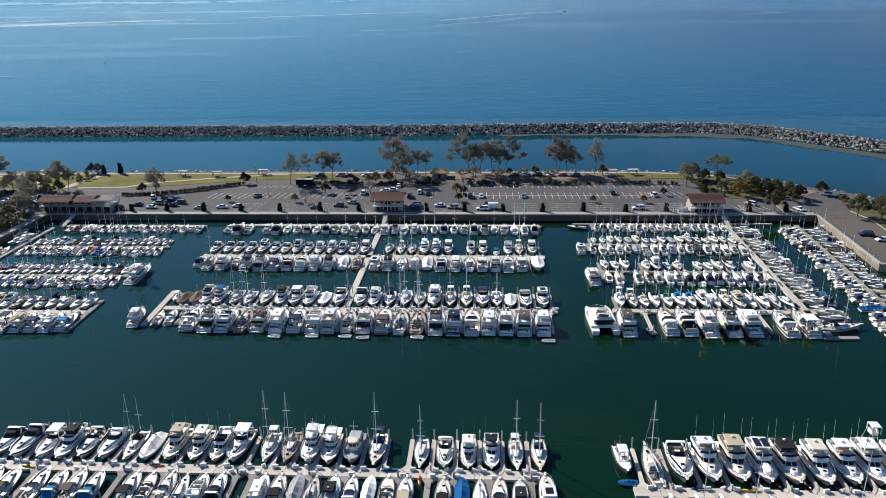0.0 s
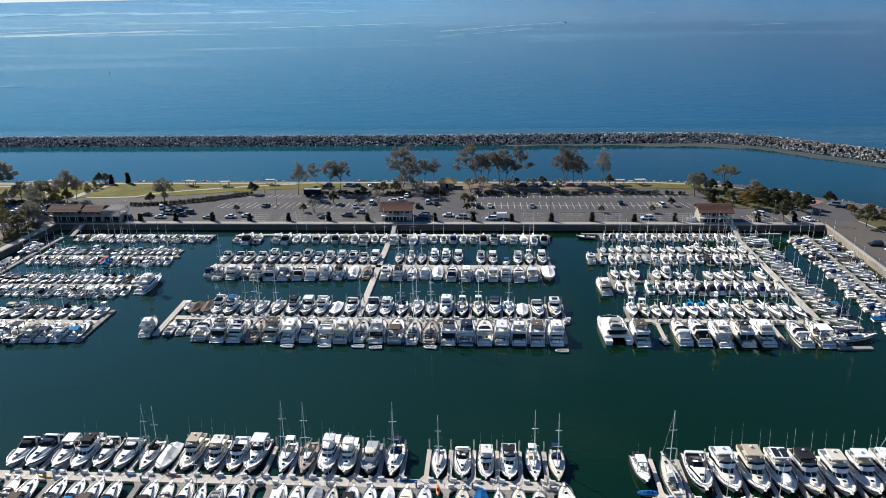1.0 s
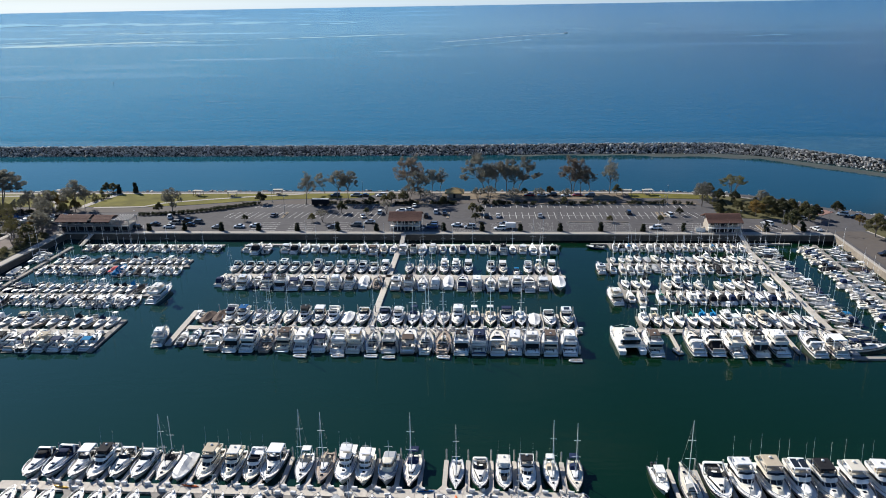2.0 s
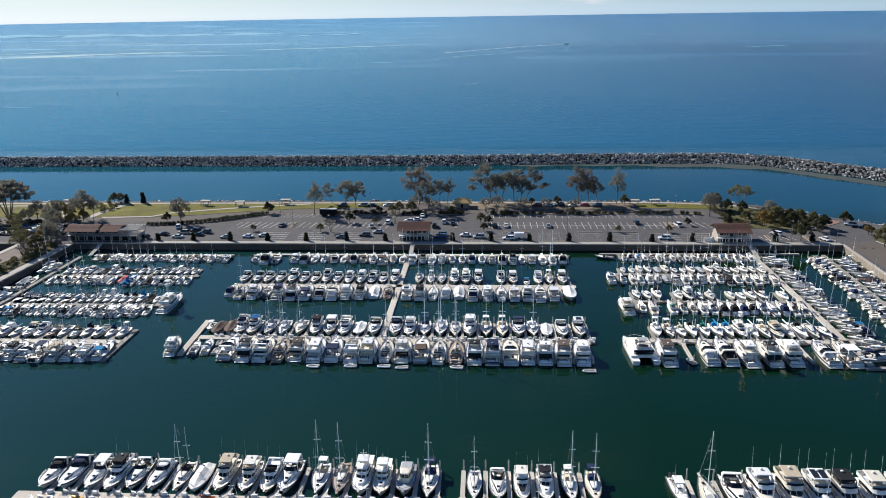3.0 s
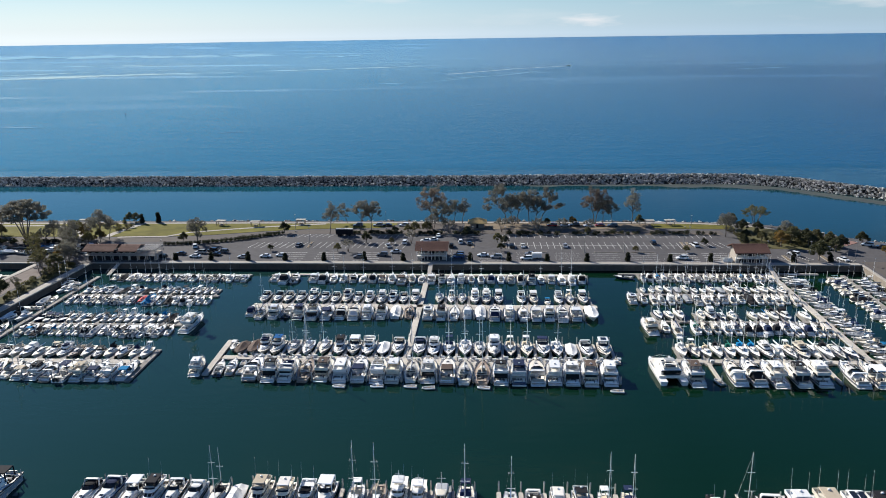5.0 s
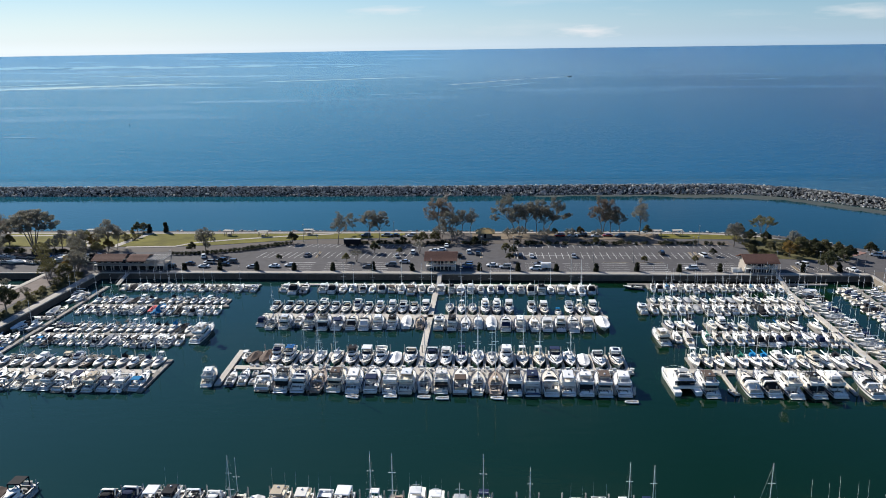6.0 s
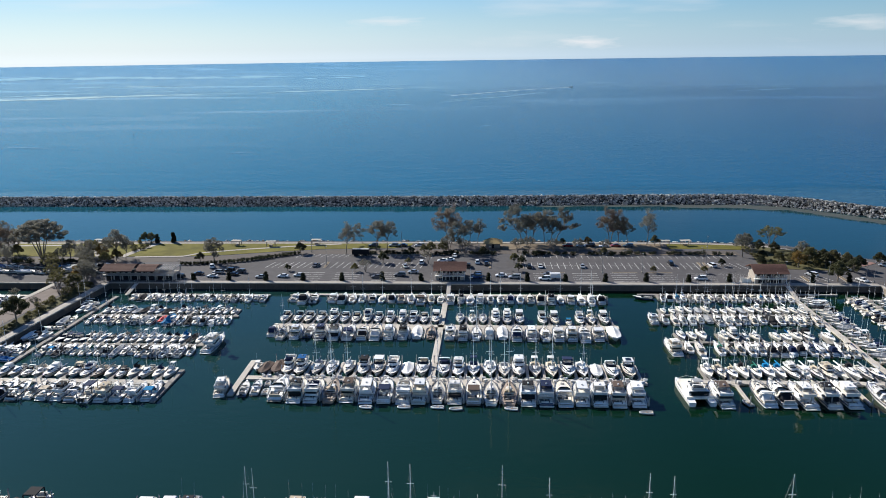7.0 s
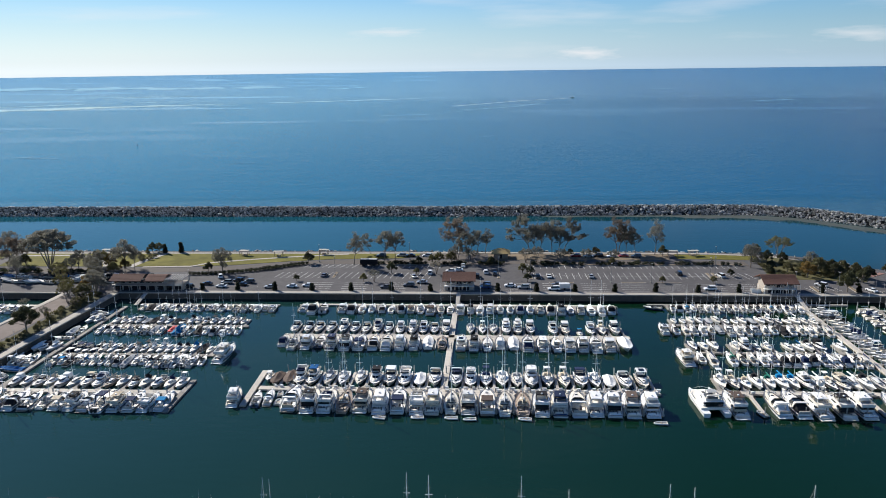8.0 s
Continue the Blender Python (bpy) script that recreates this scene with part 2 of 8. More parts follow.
LEAF_OLIVE = leaf_mat("olive_leaves", (0.10, 0.11, 0.045), (0.22, 0.20, 0.085))
LEAF_RUST = leaf_mat("rust_leaves", (0.14, 0.095, 0.03), (0.32, 0.21, 0.06))


def water_mat():
    m = bpy.data.materials.new("sea_water")
    m.use_nodes = True
    n, l = m.node_tree.nodes, m.node_tree.links
    bsdf = n["Principled BSDF"]
    geo = n.new("ShaderNodeNewGeometry")
    split = n.new("ShaderNodeSeparateXYZ")
    l.new(geo.outputs["Position"], split.inputs[0])

    def noise_at(scale, sx, sy, detail, bend=0.0):
        mp = n.new("ShaderNodeMapping")
        mp.inputs["Scale"].default_value = (sx, sy, 1)
        t = n.new("ShaderNodeTexNoise")
        t.inputs["Scale"].default_value, t.inputs["Detail"].default_value = scale, detail
        t.inputs["Distortion"].default_value = bend
        l.new(geo.outputs["Position"], mp.inputs["Vector"])
        l.new(mp.outputs["Vector"], t.inputs["Vector"])
        return t.outputs["Fac"]

    # green harbour water turns to deep blue outside the breakwater
    far = n.new("ShaderNodeMapRange")
    far.inputs["From Min"].default_value, far.inputs["From Max"].default_value = 430, 520
    l.new(split.outputs["Y"], far.inputs["Value"])
    body = n.new("ShaderNodeMix")
    body.data_type = "RGBA"
    l.new(far.outputs["Result"], body.inputs["Factor"])
    # the offing's colour holds sunward glow and haze, painted darker towards +x
    sun_side = n.new("ShaderNodeMapRange")
    sun_side.inputs["From Min"].default_value, sun_side.inputs["From Max"].default_value = -420, 520
    l.new(split.outputs["X"], sun_side.inputs["Value"])
    # harbour and channel water grows darker and greener towards +x
    x_blend = n.new("ShaderNodeMapRange")
    x_blend.inputs["From Min"].default_value, x_blend.inputs["From Max"].default_value = -140, 25
    l.new(split.outputs["X"], x_blend.inputs["Value"])
    inner = n.new("ShaderNodeMix")
    inner.data_type = "RGBA"
    inner.inputs["A"].default_value, inner.inputs["B"].default_value = (0.009, 0.035, 0.034, 1), (0.0018, 0.0160, 0.0064, 1)
    l.new(x_blend.outputs["Result"], inner.inputs["Factor"])
    # the open channel between the quay and the breakwater is clearer
    open_water = n.new("ShaderNodeMix")
    open_water.data_type = "RGBA"
    open_water.inputs["A"].default_value, open_water.inputs["B"].default_value = (0.006, 0.064, 0.088, 1), (0.002, 0.034, 0.043, 1)
    l.new(x_blend.outputs["Result"], open_water.inputs["Factor"])
    outside = n.new("ShaderNodeMapRange")
    outside.inputs["From Min"].default_value, outside.inputs["From Max"].default_value = 300, 340
    l.new(split.outputs["Y"], outside.inputs["Value"])
    near = n.new("ShaderNodeMix")
    near.data_type = "RGBA"
    l.new(outside.outputs["Result"], near.inputs["Factor"])
    l.new(inner.outputs["Result"], near.inputs["A"])
    l.new(open_water.outputs["Result"], near.inputs["B"])
    l.new(near.outputs["Result"], body.inputs["A"])
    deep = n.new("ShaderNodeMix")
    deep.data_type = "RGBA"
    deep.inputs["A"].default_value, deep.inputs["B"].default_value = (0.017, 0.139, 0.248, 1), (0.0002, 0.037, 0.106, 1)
    l.new(sun_side.outputs["Result"], deep.inputs["Factor"])
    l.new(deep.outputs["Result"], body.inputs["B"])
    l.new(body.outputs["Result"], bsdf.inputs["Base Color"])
    bsdf.inputs["IOR"].default_value = 1.33
    gloss = n.new("ShaderNodeMapRange")
    gloss.inputs["From Min"].default_value, gloss.inputs["From Max"].default_value = 420, 500
    gloss.inputs["To Min"].default_value, gloss.inputs["To Max"].default_value = 0.29, 0.012
    l.new(split.outputs["Y"], gloss.inputs["Value"])
    # slicks: long calm streaks among rougher water
    slick = n.new("ShaderNodeMapRange")
    slick.inputs["From Min"].default_value, slick.inputs["From Max"].default_value = 0.57, 0.70
    slick.inputs["To Min"].default_value, slick.inputs["To Max"].default_value = 1.0, 0.25
    l.new(noise_at(0.0028, 0.42, 1.9, 5.0, 0.9), slick.inputs["Value"])
    # most slicks lie far out on the sunward side
    sunward = n.new("ShaderNodeMapRange")
    sunward.inputs["From Min"].default_value, sunward.inputs["From Max"].default_value = 0, -900
    sunward.inputs["To Min"].default_value = 0.12
    l.new(split.outputs["X"], sunward.inputs["Value"])
    offing = n.new("ShaderNodeMapRange")
    offing.inputs["From Min"].default_value, offing.inputs["From Max"].default_value = 900, 1900
    offing.inputs["To Min"].default_value = 0.12
    l.new(split.outputs["Y"], offing.inputs["Value"])
    where = n.new("ShaderNodeMath")
    where.operation = "MULTIPLY"
    l.new(sunward.outputs["Result"], where.inputs[0])
    l.new(offing.outputs["Result"], where.inputs[1])
    calm = n.new("ShaderNodeMix")
    calm.inputs["A"].default_value = 1.0
    l.new(where.outputs[0], calm.inputs["Factor"])
    l.new(slick.outputs["Result"], calm.inputs["B"])
    shine = n.new("ShaderNodeMath")  # calm streaks mirror more of the sky than ruffled water
    shine.operation = "MULTIPLY_ADD"
    shine.inputs[1].default_value = -0.55
    l.new(calm.outputs["Result"], shine.inputs[0])
    lift = n.new("ShaderNodeMath")
    horizon = n.new("ShaderNodeMapRange")  # the far offing, seen flat, mirrors more of the low sky
    horizon.inputs["From Min"].default_value, horizon.inputs["From Max"].default_value = 1900, 4300
    horizon.inputs["To Min"].default_value, horizon.inputs["To Max"].default_value = 0.55, 0.72
    l.new(split.outputs["Y"], horizon.inputs["Value"])
    l.new(horizon.outputs["Result"], lift.inputs[1])
    l.new(gloss.outputs["Result"], lift.inputs[0])
    l.new(lift.outputs[0], shine.inputs[2])
    l.new(shine.outputs[0], bsdf.inputs["Specular IOR Level"])
    gate = n.new("ShaderNodeMapRange")
    gate.inputs["From Min"].default_value, gate.inputs["From Max"].default_value = 430, 470
    gate.inputs["To Min"].default_value, gate.inputs["To Max"].default_value = 0.1, 1.0
    l.new(split.outputs["Y"], gate.inputs["Value"])
    wave = n.new("ShaderNodeMath")
    wave.operation = "MULTIPLY"
    l.new(calm.outputs["Result"], wave.inputs[0])
    l.new(gate.outputs["Result"], wave.inputs[1])
    rough = n.new("ShaderNodeMapRange")
    rough.inputs["To Min"].default_value, rough.inputs["To Max"].default_value = 0.05, 0.13
    l.new(wave.outputs[0], rough.inputs["Value"])
    l.new(rough.outputs["Result"], bsdf.inputs["Roughness"])
    height = n.new("ShaderNodeMath")
    l.new(noise_at(0.30, 0.6, 1.4, 5.0), height.inputs[0])
    l.new(noise_at(0.05, 0.5, 1.6, 5.0), height.inputs[1])
    b = n.new("ShaderNodeBump")
    b.inputs["Distance"].default_value = 0.35
    l.new(wave.outputs[0], b.inputs["Strength"])
    l.new(height.outputs[0], b.inputs["Height"])
    l.new(b.outputs["Normal"], bsdf.inputs["Normal"])
    return m


WATER = water_mat()
CALM = mat("calm_water", (0.012, 0.09, 0.16), 0.06, grain=0.02, vary=0.2)

# ------------------------------------------------------------------ mesh helpers


def part(name, bm, material, parent=None, label="", smooth=False):
    """Links a bmesh as one mesh object, under a thing or a part."""
    me = bpy.data.meshes.new(name)
    bmesh.ops.recalc_face_normals(bm, faces=bm.faces)
    bm.to_mesh(me)
    bm.free()
    if smooth:
        me.shade_smooth()
    me.materials.append(material)
    ob = new(name, me)
    ob.parent = parent
    if label:
        tagged(ob, label)
    return ob


def soft_part(name, bm, material, parent=None, label="", width=0.06):
    """A part with bevelled edges."""
    bmesh.ops.bevel(bm, geom=list(bm.edges), offset=width, segments=2, affect="EDGES", clamp_overlap=True)
    return part(name, bm, material, parent, label)


def thing(name, label, category, group="", kind="", m=None):
    ob = new(name)
    ob.empty_display_size = 0.3
    if m is not None:
        ob.matrix_basis = m
    return tagged(ob, label, category, group, kind)


def hexa(bm, low, high):
    """A six-sided block from four lower and four upper corners."""
    a = [bm.verts.new(p) for p in low]
    b = [bm.verts.new(p) for p in high]
    bm.faces.new(a[::-1])
    bm.faces.new(b)
    for i in range(4):
        j = (i + 1) % 4
        bm.faces.new((a[i], a[j], b[j], b[i]))


def box(bm, x0, x1, y0, y1, z0, z1):
    hexa(bm, [(x0, y0, z0), (x1, y0, z0), (x1, y1, z0), (x0, y1, z0)], [(x0, y0, z1), (x1, y0, z1), (x1, y1, z1), (x0, y1, z1)])


def tube(bm, p, q, r, r2=None, n=6):
    """A round bar from p to q."""
    p, q = Vector(p), Vector(q)
    r2 = r if r2 is None else r2
    w = (q - p).normalized()
    u = w.orthogonal().normalized()
    v = w.cross(u)
    rings = []
    for c, rad in ((p, r), (q, r2)):
        rings.append([bm.verts.new(c + (u * math.cos(k * math.tau / n) + v * math.sin(k * math.tau / n)) * rad) for k in range(n)])
    for k in range(n):
        j = (k + 1) % n
        bm.faces.new((rings[0][k], rings[0][j], rings[1][j], rings[1][k]))
    bm.faces.new(rings[0][::-1])
    bm.faces.new(rings[1])


def ball(bm, centre, r, squash=1.0):
    bmesh.ops.create_icosphere(bm, subdivisions=2, radius=r, matrix=Matrix.Translation(centre) @ Matrix.Diagonal((1, 1, squash, 1)))


def loft(bm, rings, closed=False, caps=False):
    vs = [[bm.verts.new(p) for p in ring] for ring in rings]
    for a, b in zip(vs, vs[1:]):
        m = len(a)
        for i in range(m if closed else m - 1):
            j = (i + 1) % m
            bm.faces.new((a[i], a[j], b[j], b[i]))
    if caps:
        bm.faces.new(vs[0][::-1])
        bm.faces.new(vs[-1])
    return vs


def slab(bm, outline, z0, z1):
    """An upright prism over a plan outline."""
    low = [bm.verts.new((x, y, z0)) for x, y in outline]
    high = [bm.verts.new((x, y, z1)) for x, y in outline]
    bm.faces.new(high)
    bm.faces.new(low[::-1])
    for i in range(len(low)):
        j = (i + 1) % len(low)
        bm.faces.new((low[i], low[j], high[j], high[i]))


def strip_outline(points, width):
    """The outline of a band of that width along a plan line."""
    left, right = [], []
    for i, p in enumerate(points):
        a, b = Vector(points[max(0, i - 1)]), Vector(points[min(len(points) - 1, i + 1)])
        d = (b - a).normalized()
        nrm = Vector((-d.y, d.x)) * width / 2
        left.append(tuple(Vector(p) + nrm))
        right.append(tuple(Vector(p) - nrm))
    return left + right[::-1]



def box_part(name, spans, material, owner, label="", soft=0.0):
    bm = bmesh.new()
    for sp in spans:
        box(bm, *sp)
    return soft_part(name, bm, material, owner, label, soft) if soft else part(name, bm, material, owner, label)


# ------------------------------------------------------------------ water
def lift(r):
    """Far out the sheet of water rises to the horizon as seen from the air."""
    q = max(0.0, (r - 2900) / 1950)
    return 64.0 * (0.35 * q + 0.65 * q * q)


def build_water():
    """One sheet of water."""
    radii = [0, 60, 140, 240, 340, 440, 600, 850, 1200, 1700, 2300, 2900, 3300, 3700, 4100, 4500, 4850]
    count = 96

    verts, faces = [(0.0, 0.0, 0.0)], []
    for r in radii[1:]:
        for k in range(count):
            a = math.tau * k / count
            verts.append((math.sin(a) * r, math.cos(a) * r, lift(r)))
    for k in range(count):
        faces.append((0, 1 + (k + 1) % count, 1 + k))
    for i in range(len(radii) - 2):
        a, b = 1 + i * count, 1 + (i + 1) * count
        for k in range(count):
            j = (k + 1) % count
            faces.append((a + k, a + j, b + j, b + k))
    me = bpy.data.meshes.new("water")
    me.from_pydata(verts, [], faces)
    me.shade_smooth()
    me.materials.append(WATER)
    return tagged(new("water", me), "calm green harbour water opening to a blue sea", "water", kind="structure")


build_water()


def slick(points, width, seed):
    """A long calm streak with ragged, broken edges."""
    r = random.Random(seed)
    verts, faces = [], []
    for (ax, ay), (bx, by) in zip(points, points[1:]):
        n = max(3, int(math.hypot(bx - ax, by - ay) / 16))
        for k in range(n):
            f = k / n
            x, y = ax + (bx - ax) * f, ay + (by - ay) * f
            verts.append((x, y))
    total = len(verts)
    low = high = 0.5
    rows = []
    for k, (x, y) in enumerate(verts):
        low = min(1.0, max(0.0, low + r.uniform(-0.3, 0.3)))
        high = min(1.0, max(0.0, high + r.uniform(-0.3, 0.3)))
        taper = min(1.0, 6 * k / total, 6 * (total - 1 - k) / total) * (0.6 + 0.4 * abs(math.sin(k * 0.21 + seed)))
        a, b = y - width * low * taper, y + width * high * taper + 0.5
        over = 0.25 if y < 2600 else 0.6
        rows += [(x, a, lift(math.hypot(x, a)) + over), (x, b, lift(math.hypot(x, b)) + over)]
    me = bpy.data.meshes.new("water_slick")
    me.from_pydata(rows, [], [(2 * k, 2 * k + 2, 2 * k + 3, 2 * k + 1) for k in range(total - 1)])
    me.materials.append(CALM)
    tagged(new("water_slick", me), "long calm streak on the open sea", "water", kind="structure")


for k, (points, width) in enumerate((
        ([(-1900, 1640), (-1210, 1748), (-1084, 1824), (-946, 1935), (-766, 1987), (-644, 1992)], 85), ([(-1900, 1800), (-1294, 1946), (-1140, 2100), (-968, 2166), (-797, 2162)], 40),
        ([(-654, 2026), (-453, 2116), (-300, 2190), (-147, 2271)], 34), ([(-2400, 3060), (-2126, 3128), (-1936, 3233), (-1631, 3293), (-1189, 3284), (-863, 3403)], 170), ([(-813, 3197), (-672, 3226), (-531, 3356)], 200),
        ([(-271, 1419), (-143, 1451), (-34, 1631)], 9), ([(-47, 958), (-2, 1004)], 9), ([(-472, 802), (-452, 842)], 7), ([(552, 2861), (678, 2868)], 20), ([(560, 1841), (750, 1919)], 14), ([(-542, 764), (-465, 750)], 5),
        ([(-285, 705), (-240, 712)], 3), ([(-128, 1562), (15, 1691), (120, 1880)], 12), ([(257, 2480), (420, 2479)], 18), ([(-1500, 2560), (-1300, 2600), (-1000, 2640)], 26))):
    slick(points, width, k + 3)

# ------------------------------------------------------------------ land
TOP = 2.6  # height of the quay over the water
LAND = [(-900, 272), (-198, 272), (-204, 200), (-222, -60), (-192, -60), (-181.3, 203), (-178, 273), (122, 273), (120.6, 222), (232, 214),
        (225, 225), (185, 262), (156.4, 292.4), (151.3, 297), (144.5, 305.4), (131.2, 314), (116.5, 330), (100, 337), (72, 340), (40, 340.5),
        (-27, 341), (-95, 341.5), (-237, 341), (-900, 346)]


def flat_piece(name, outline, z, material, label, category, thick=0.3, kind="structure"):
    bm = bmesh.new()
    slab(bm, outline, z - thick, z)
    return tagged(part(name, bm, material), label, category, kind=kind)


flat_piece("ground", LAND, TOP, ASPHALT, "worn grey asphalt of a harbour car park", "ground", thick=5.6)
flat_piece("quay_promenade", [(-150, 273.35), (121.5, 273.35), (121.5, 275.4), (-150, 275.4)], TOP + 0.12, WALK, "pale concrete promenade along the seawall", "pavement")
ROAD_LINE = [(-330, 306), (-260, 306), (-200, 306.5), (-168, 307), (-145, 310), (-122, 317), (-100, 321), (-60, 322), (20, 321.5), (84, 320)]
flat_piece("road", strip_outline(ROAD_LINE, 7.0), TOP + 0.03, ROAD, "grey-brown island road behind the car park", "road", thick=0.1)
flat_piece("lawn", [(-255, 312), (-168, 312.2), (-146, 315), (-122, 322), (-100, 326.5), (-70, 328), (-62, 334), (-62, 338.5), (-255, 338)], TOP + 0.10, GRASS, "sunlit green park lawn", "lawn")
flat_piece("lawn", [(56, 328), (92, 326), (92, 334), (56, 336)], TOP + 0.10, GRASS, "narrow green lawn by the shore", "lawn")
flat_piece("lawn", [(-420, 312), (-262, 312), (-262, 338), (-420, 338)], TOP + 0.10, GRASS, "green park lawn beyond the causeway", "lawn")
flat_piece("dirt_verge", [(-30, 326), (52, 326), (54, 336), (-30, 337)], TOP + 0.08, SOIL, "bare dry soil under the eucalyptus trees", "soil")
flat_piece("dirt_verge", [(-60, 326.5), (-31, 326), (-31, 337), (-60, 338)], TOP + 0.05, ROAD, "worn asphalt verge with parked cars", "soil")
flat_piece("shore_path", strip_outline([(-330, 337), (-237, 336.5), (-95, 337.5), (-30, 338.5), (40, 338), (72, 337), (96, 333.5), (112, 325)], 2.2), TOP + 0.14, WALK, "pale concrete shore path", "path")
flat_piece("park_path", strip_outline([(-186, 311), (-164, 312.5), (-157, 319), (-140, 325), (-118, 331), (-96, 335.5)], 1.8), TOP + 0.15, WALK, "pale concrete path across the lawn", "path")
flat_piece("park_path", strip_outline([(-192, 311), (-190, 322), (-186, 336)], 3.4), TOP + 0.16, WALK, "pale concrete path to the shore", "path")
flat_piece("park_path", strip_outline([(-255, 331), (-232, 332), (-216, 327), (-207, 318), (-203, 311)], 2.0), TOP + 0.15, WALK, "pale concrete path across the lawn", "path")
flat_piece("road", strip_outline([(-193.4, 268), (-195.2, 235), (-197.6, 200), (-206, 60), (-212, -60)], 9.6), TOP + 0.04, TAN_PAVING, "tan causeway road between two basins", "road", thick=0.1)
flat_piece("pavement", strip_outline([(-199.6, 271), (-203.4, 200), (-212, 60), (-219, -60)], 1.6), TOP + 0.14, WALK, "pale concrete kerb walk beside the basin", "pavement")
flat_piece("pavement", strip_outline([(-179.6, 271), (-182.6, 203), (-188, 60), (-193, -60)], 1.9), TOP + 0.14, WALK, "pale concrete walk on the seawall", "pavement")
flat_piece("planting_bed", strip_outline([(-184.4, 268), (-187.6, 203), (-195, 60), (-200, -60)], 5.6), TOP + 0.09, MULCH, "dry planting bed beside the causeway", "soil")
flat_piece("planting_bed", [(86, 296), (104, 294), (122, 292), (131, 305), (114, 327), (98, 333), (92, 326), (88, 312)], TOP + 0.09, MULCH, "shaded planting bed under low trees", "soil")
flat_piece("paved_area", strip_outline([(126, 302), (133, 307)], 7.0), TOP + 0.12, BRICK, "red paved landing by the shore", "pavement")

flat_piece("road", [(123.2, 224), (131, 226), (137, 253), (138, 266), (134, 277), (123.4, 277)], TOP + 0.03, ROAD, "worn brown-grey asphalt of a side car park", "road", thick=0.1)
flat_piece("planting_bed", [(139, 254), (139.4, 266), (135.6, 278), (141, 284), (152, 276), (172, 262), (200, 236), (150, 232), (134, 228)], TOP + 0.09, MULCH, "dry planting bed under trees by the road", "soil")
flat_piece("kerb", strip_outline([(136.0, 277.5), (138.8, 266), (138, 253), (132, 226)], 0.5), TOP + 0.16, WALK, "pale concrete kerb of the side car park", "kerb")


def seawall(points, label, face=None):
    """Concrete panels with joints between them under a coping."""
    ob = thing("seawall", label, "wall", kind="structure")
    for a, b in zip(points, points[1:]):
        a, b = Vector(a), Vector(b)
        d = (b - a)
        n = max(1, round(d.length / 12.0))
        turn = math.degrees(math.atan2(d.y, d.x))
        w = d.length / n
        bm = bmesh.new()
        box(bm, 0.04, w - 0.04, -0.32, 0.1, -2.5, TOP - 0.28)
        panel = part("panel", bm, face or WALL, ob)
        bm = bmesh.new()
        box(bm, 0.01, w - 0.01, -0.5, 0.36, TOP - 0.27, TOP + 0.16)
        cope = part("coping", bm, WALK, ob)
        for k in range(n):
            at = a + d * (k / n)
            for piece in (panel, cope):
                if k:
                    twin = piece.copy()
                    scene.collection.objects.link(twin)
                else:
                    twin = piece
                twin.matrix_basis = pose(at.x, at.y, 0, 0, 0, turn)
    return ob


seawall([(-178, 273), (122, 273)], "stained concrete seawall, darkened for shade, behind the moorings")
seawall([(-186.2, 80), (-181.3, 203), (-178, 273)], "concrete seawall of the causeway")
seawall([(122, 273), (120.6, 222), (232, 214)][::1], "concrete seawall tinted as sunlit, beside the moorings", SUNLIT_WALL)
seawall([(-300, 272), (-198, 272), (-204, 200), (-212, 85)], "concrete seawall of the far basin")


# rocks: one sheet of many stones, too many to count
def rock_sheet(name, label, category, spots):
    """Angular stones, each a block with shifted corners. spots: x, y, z, size."""
    base = np.array([(x, y, z) for x in (-1, 1) for y in (-1, 1) for z in (-1, 1)], dtype=float) * 0.8
    quads = ((0, 1, 3, 2), (4, 6, 7, 5), (0, 4, 5, 1), (2, 3, 7, 6), (0, 2, 6, 4), (1, 5, 7, 3))
    tri = np.array([t for a, b, c, d in quads for t in ((a, b, c), (a, c, d))])
    gen = np.random.default_rng(5)
    verts, faces = [], []
    for i, (x, y, z, size) in enumerate(spots):
        p = base * gen.uniform(0.65, 1.15, (len(base), 3)) * (gen.uniform(0.7, 1.2, 3) * size)
        a, b = gen.uniform(0, 6.28), gen.uniform(-0.4, 0.4)
        ca, sa, cb, sb = math.cos(a), math.sin(a), math.cos(b), math.sin(b)
        p = p @ np.array([[1, 0, 0], [0, cb, -sb], [0, sb, cb]]) @ np.array([[ca, -sa, 0], [sa, ca, 0], [0, 0, 1]])
        verts.append(p + (x, y, z))
        faces.append(tri + i * len(base))
    me = bpy.data.meshes.new(name)
    me.from_pydata(np.concatenate(verts).tolist(), [], np.concatenate(faces).tolist())
    me.materials.append(ROCK)
    return tagged(new(name, me), label, category, kind="stuff")


def along(line):
    """Places every metre along a plan line, with the normal to its left."""
    out = []
    for a, b in zip(line, line[1:]):
        a, b = Vector(a), Vector(b)
        d = (b - a)
        for k in range(int(d.length)):
            out.append((a + d * (k / d.length), Vector((-d.y, d.x)).normalized()))
    return out


BREAK_LINE = [(-560, 447), (-304, 448.5), (-41, 447.5), (44, 450.5), (100, 451.5), (136, 450.5), (161, 438), (194, 408), (268, 333)]
spots = []
for p, nrm in along(BREAK_LINE):
    for k in range(24):
        q = rng.uniform(-1, 0.5)
        off = q * 9.3 + 0.8
        h = 4.6 * (1 - max(0.0, abs(q) - 0.16) / 0.84) - 0.35
        at = p + nrm * off + Vector((rng.uniform(-0.5, 0.5), 0))
        spots.append((at.x, at.y, h + rng.uniform(-0.75, 0.35), rng.uniform(0.34, 0.7)))
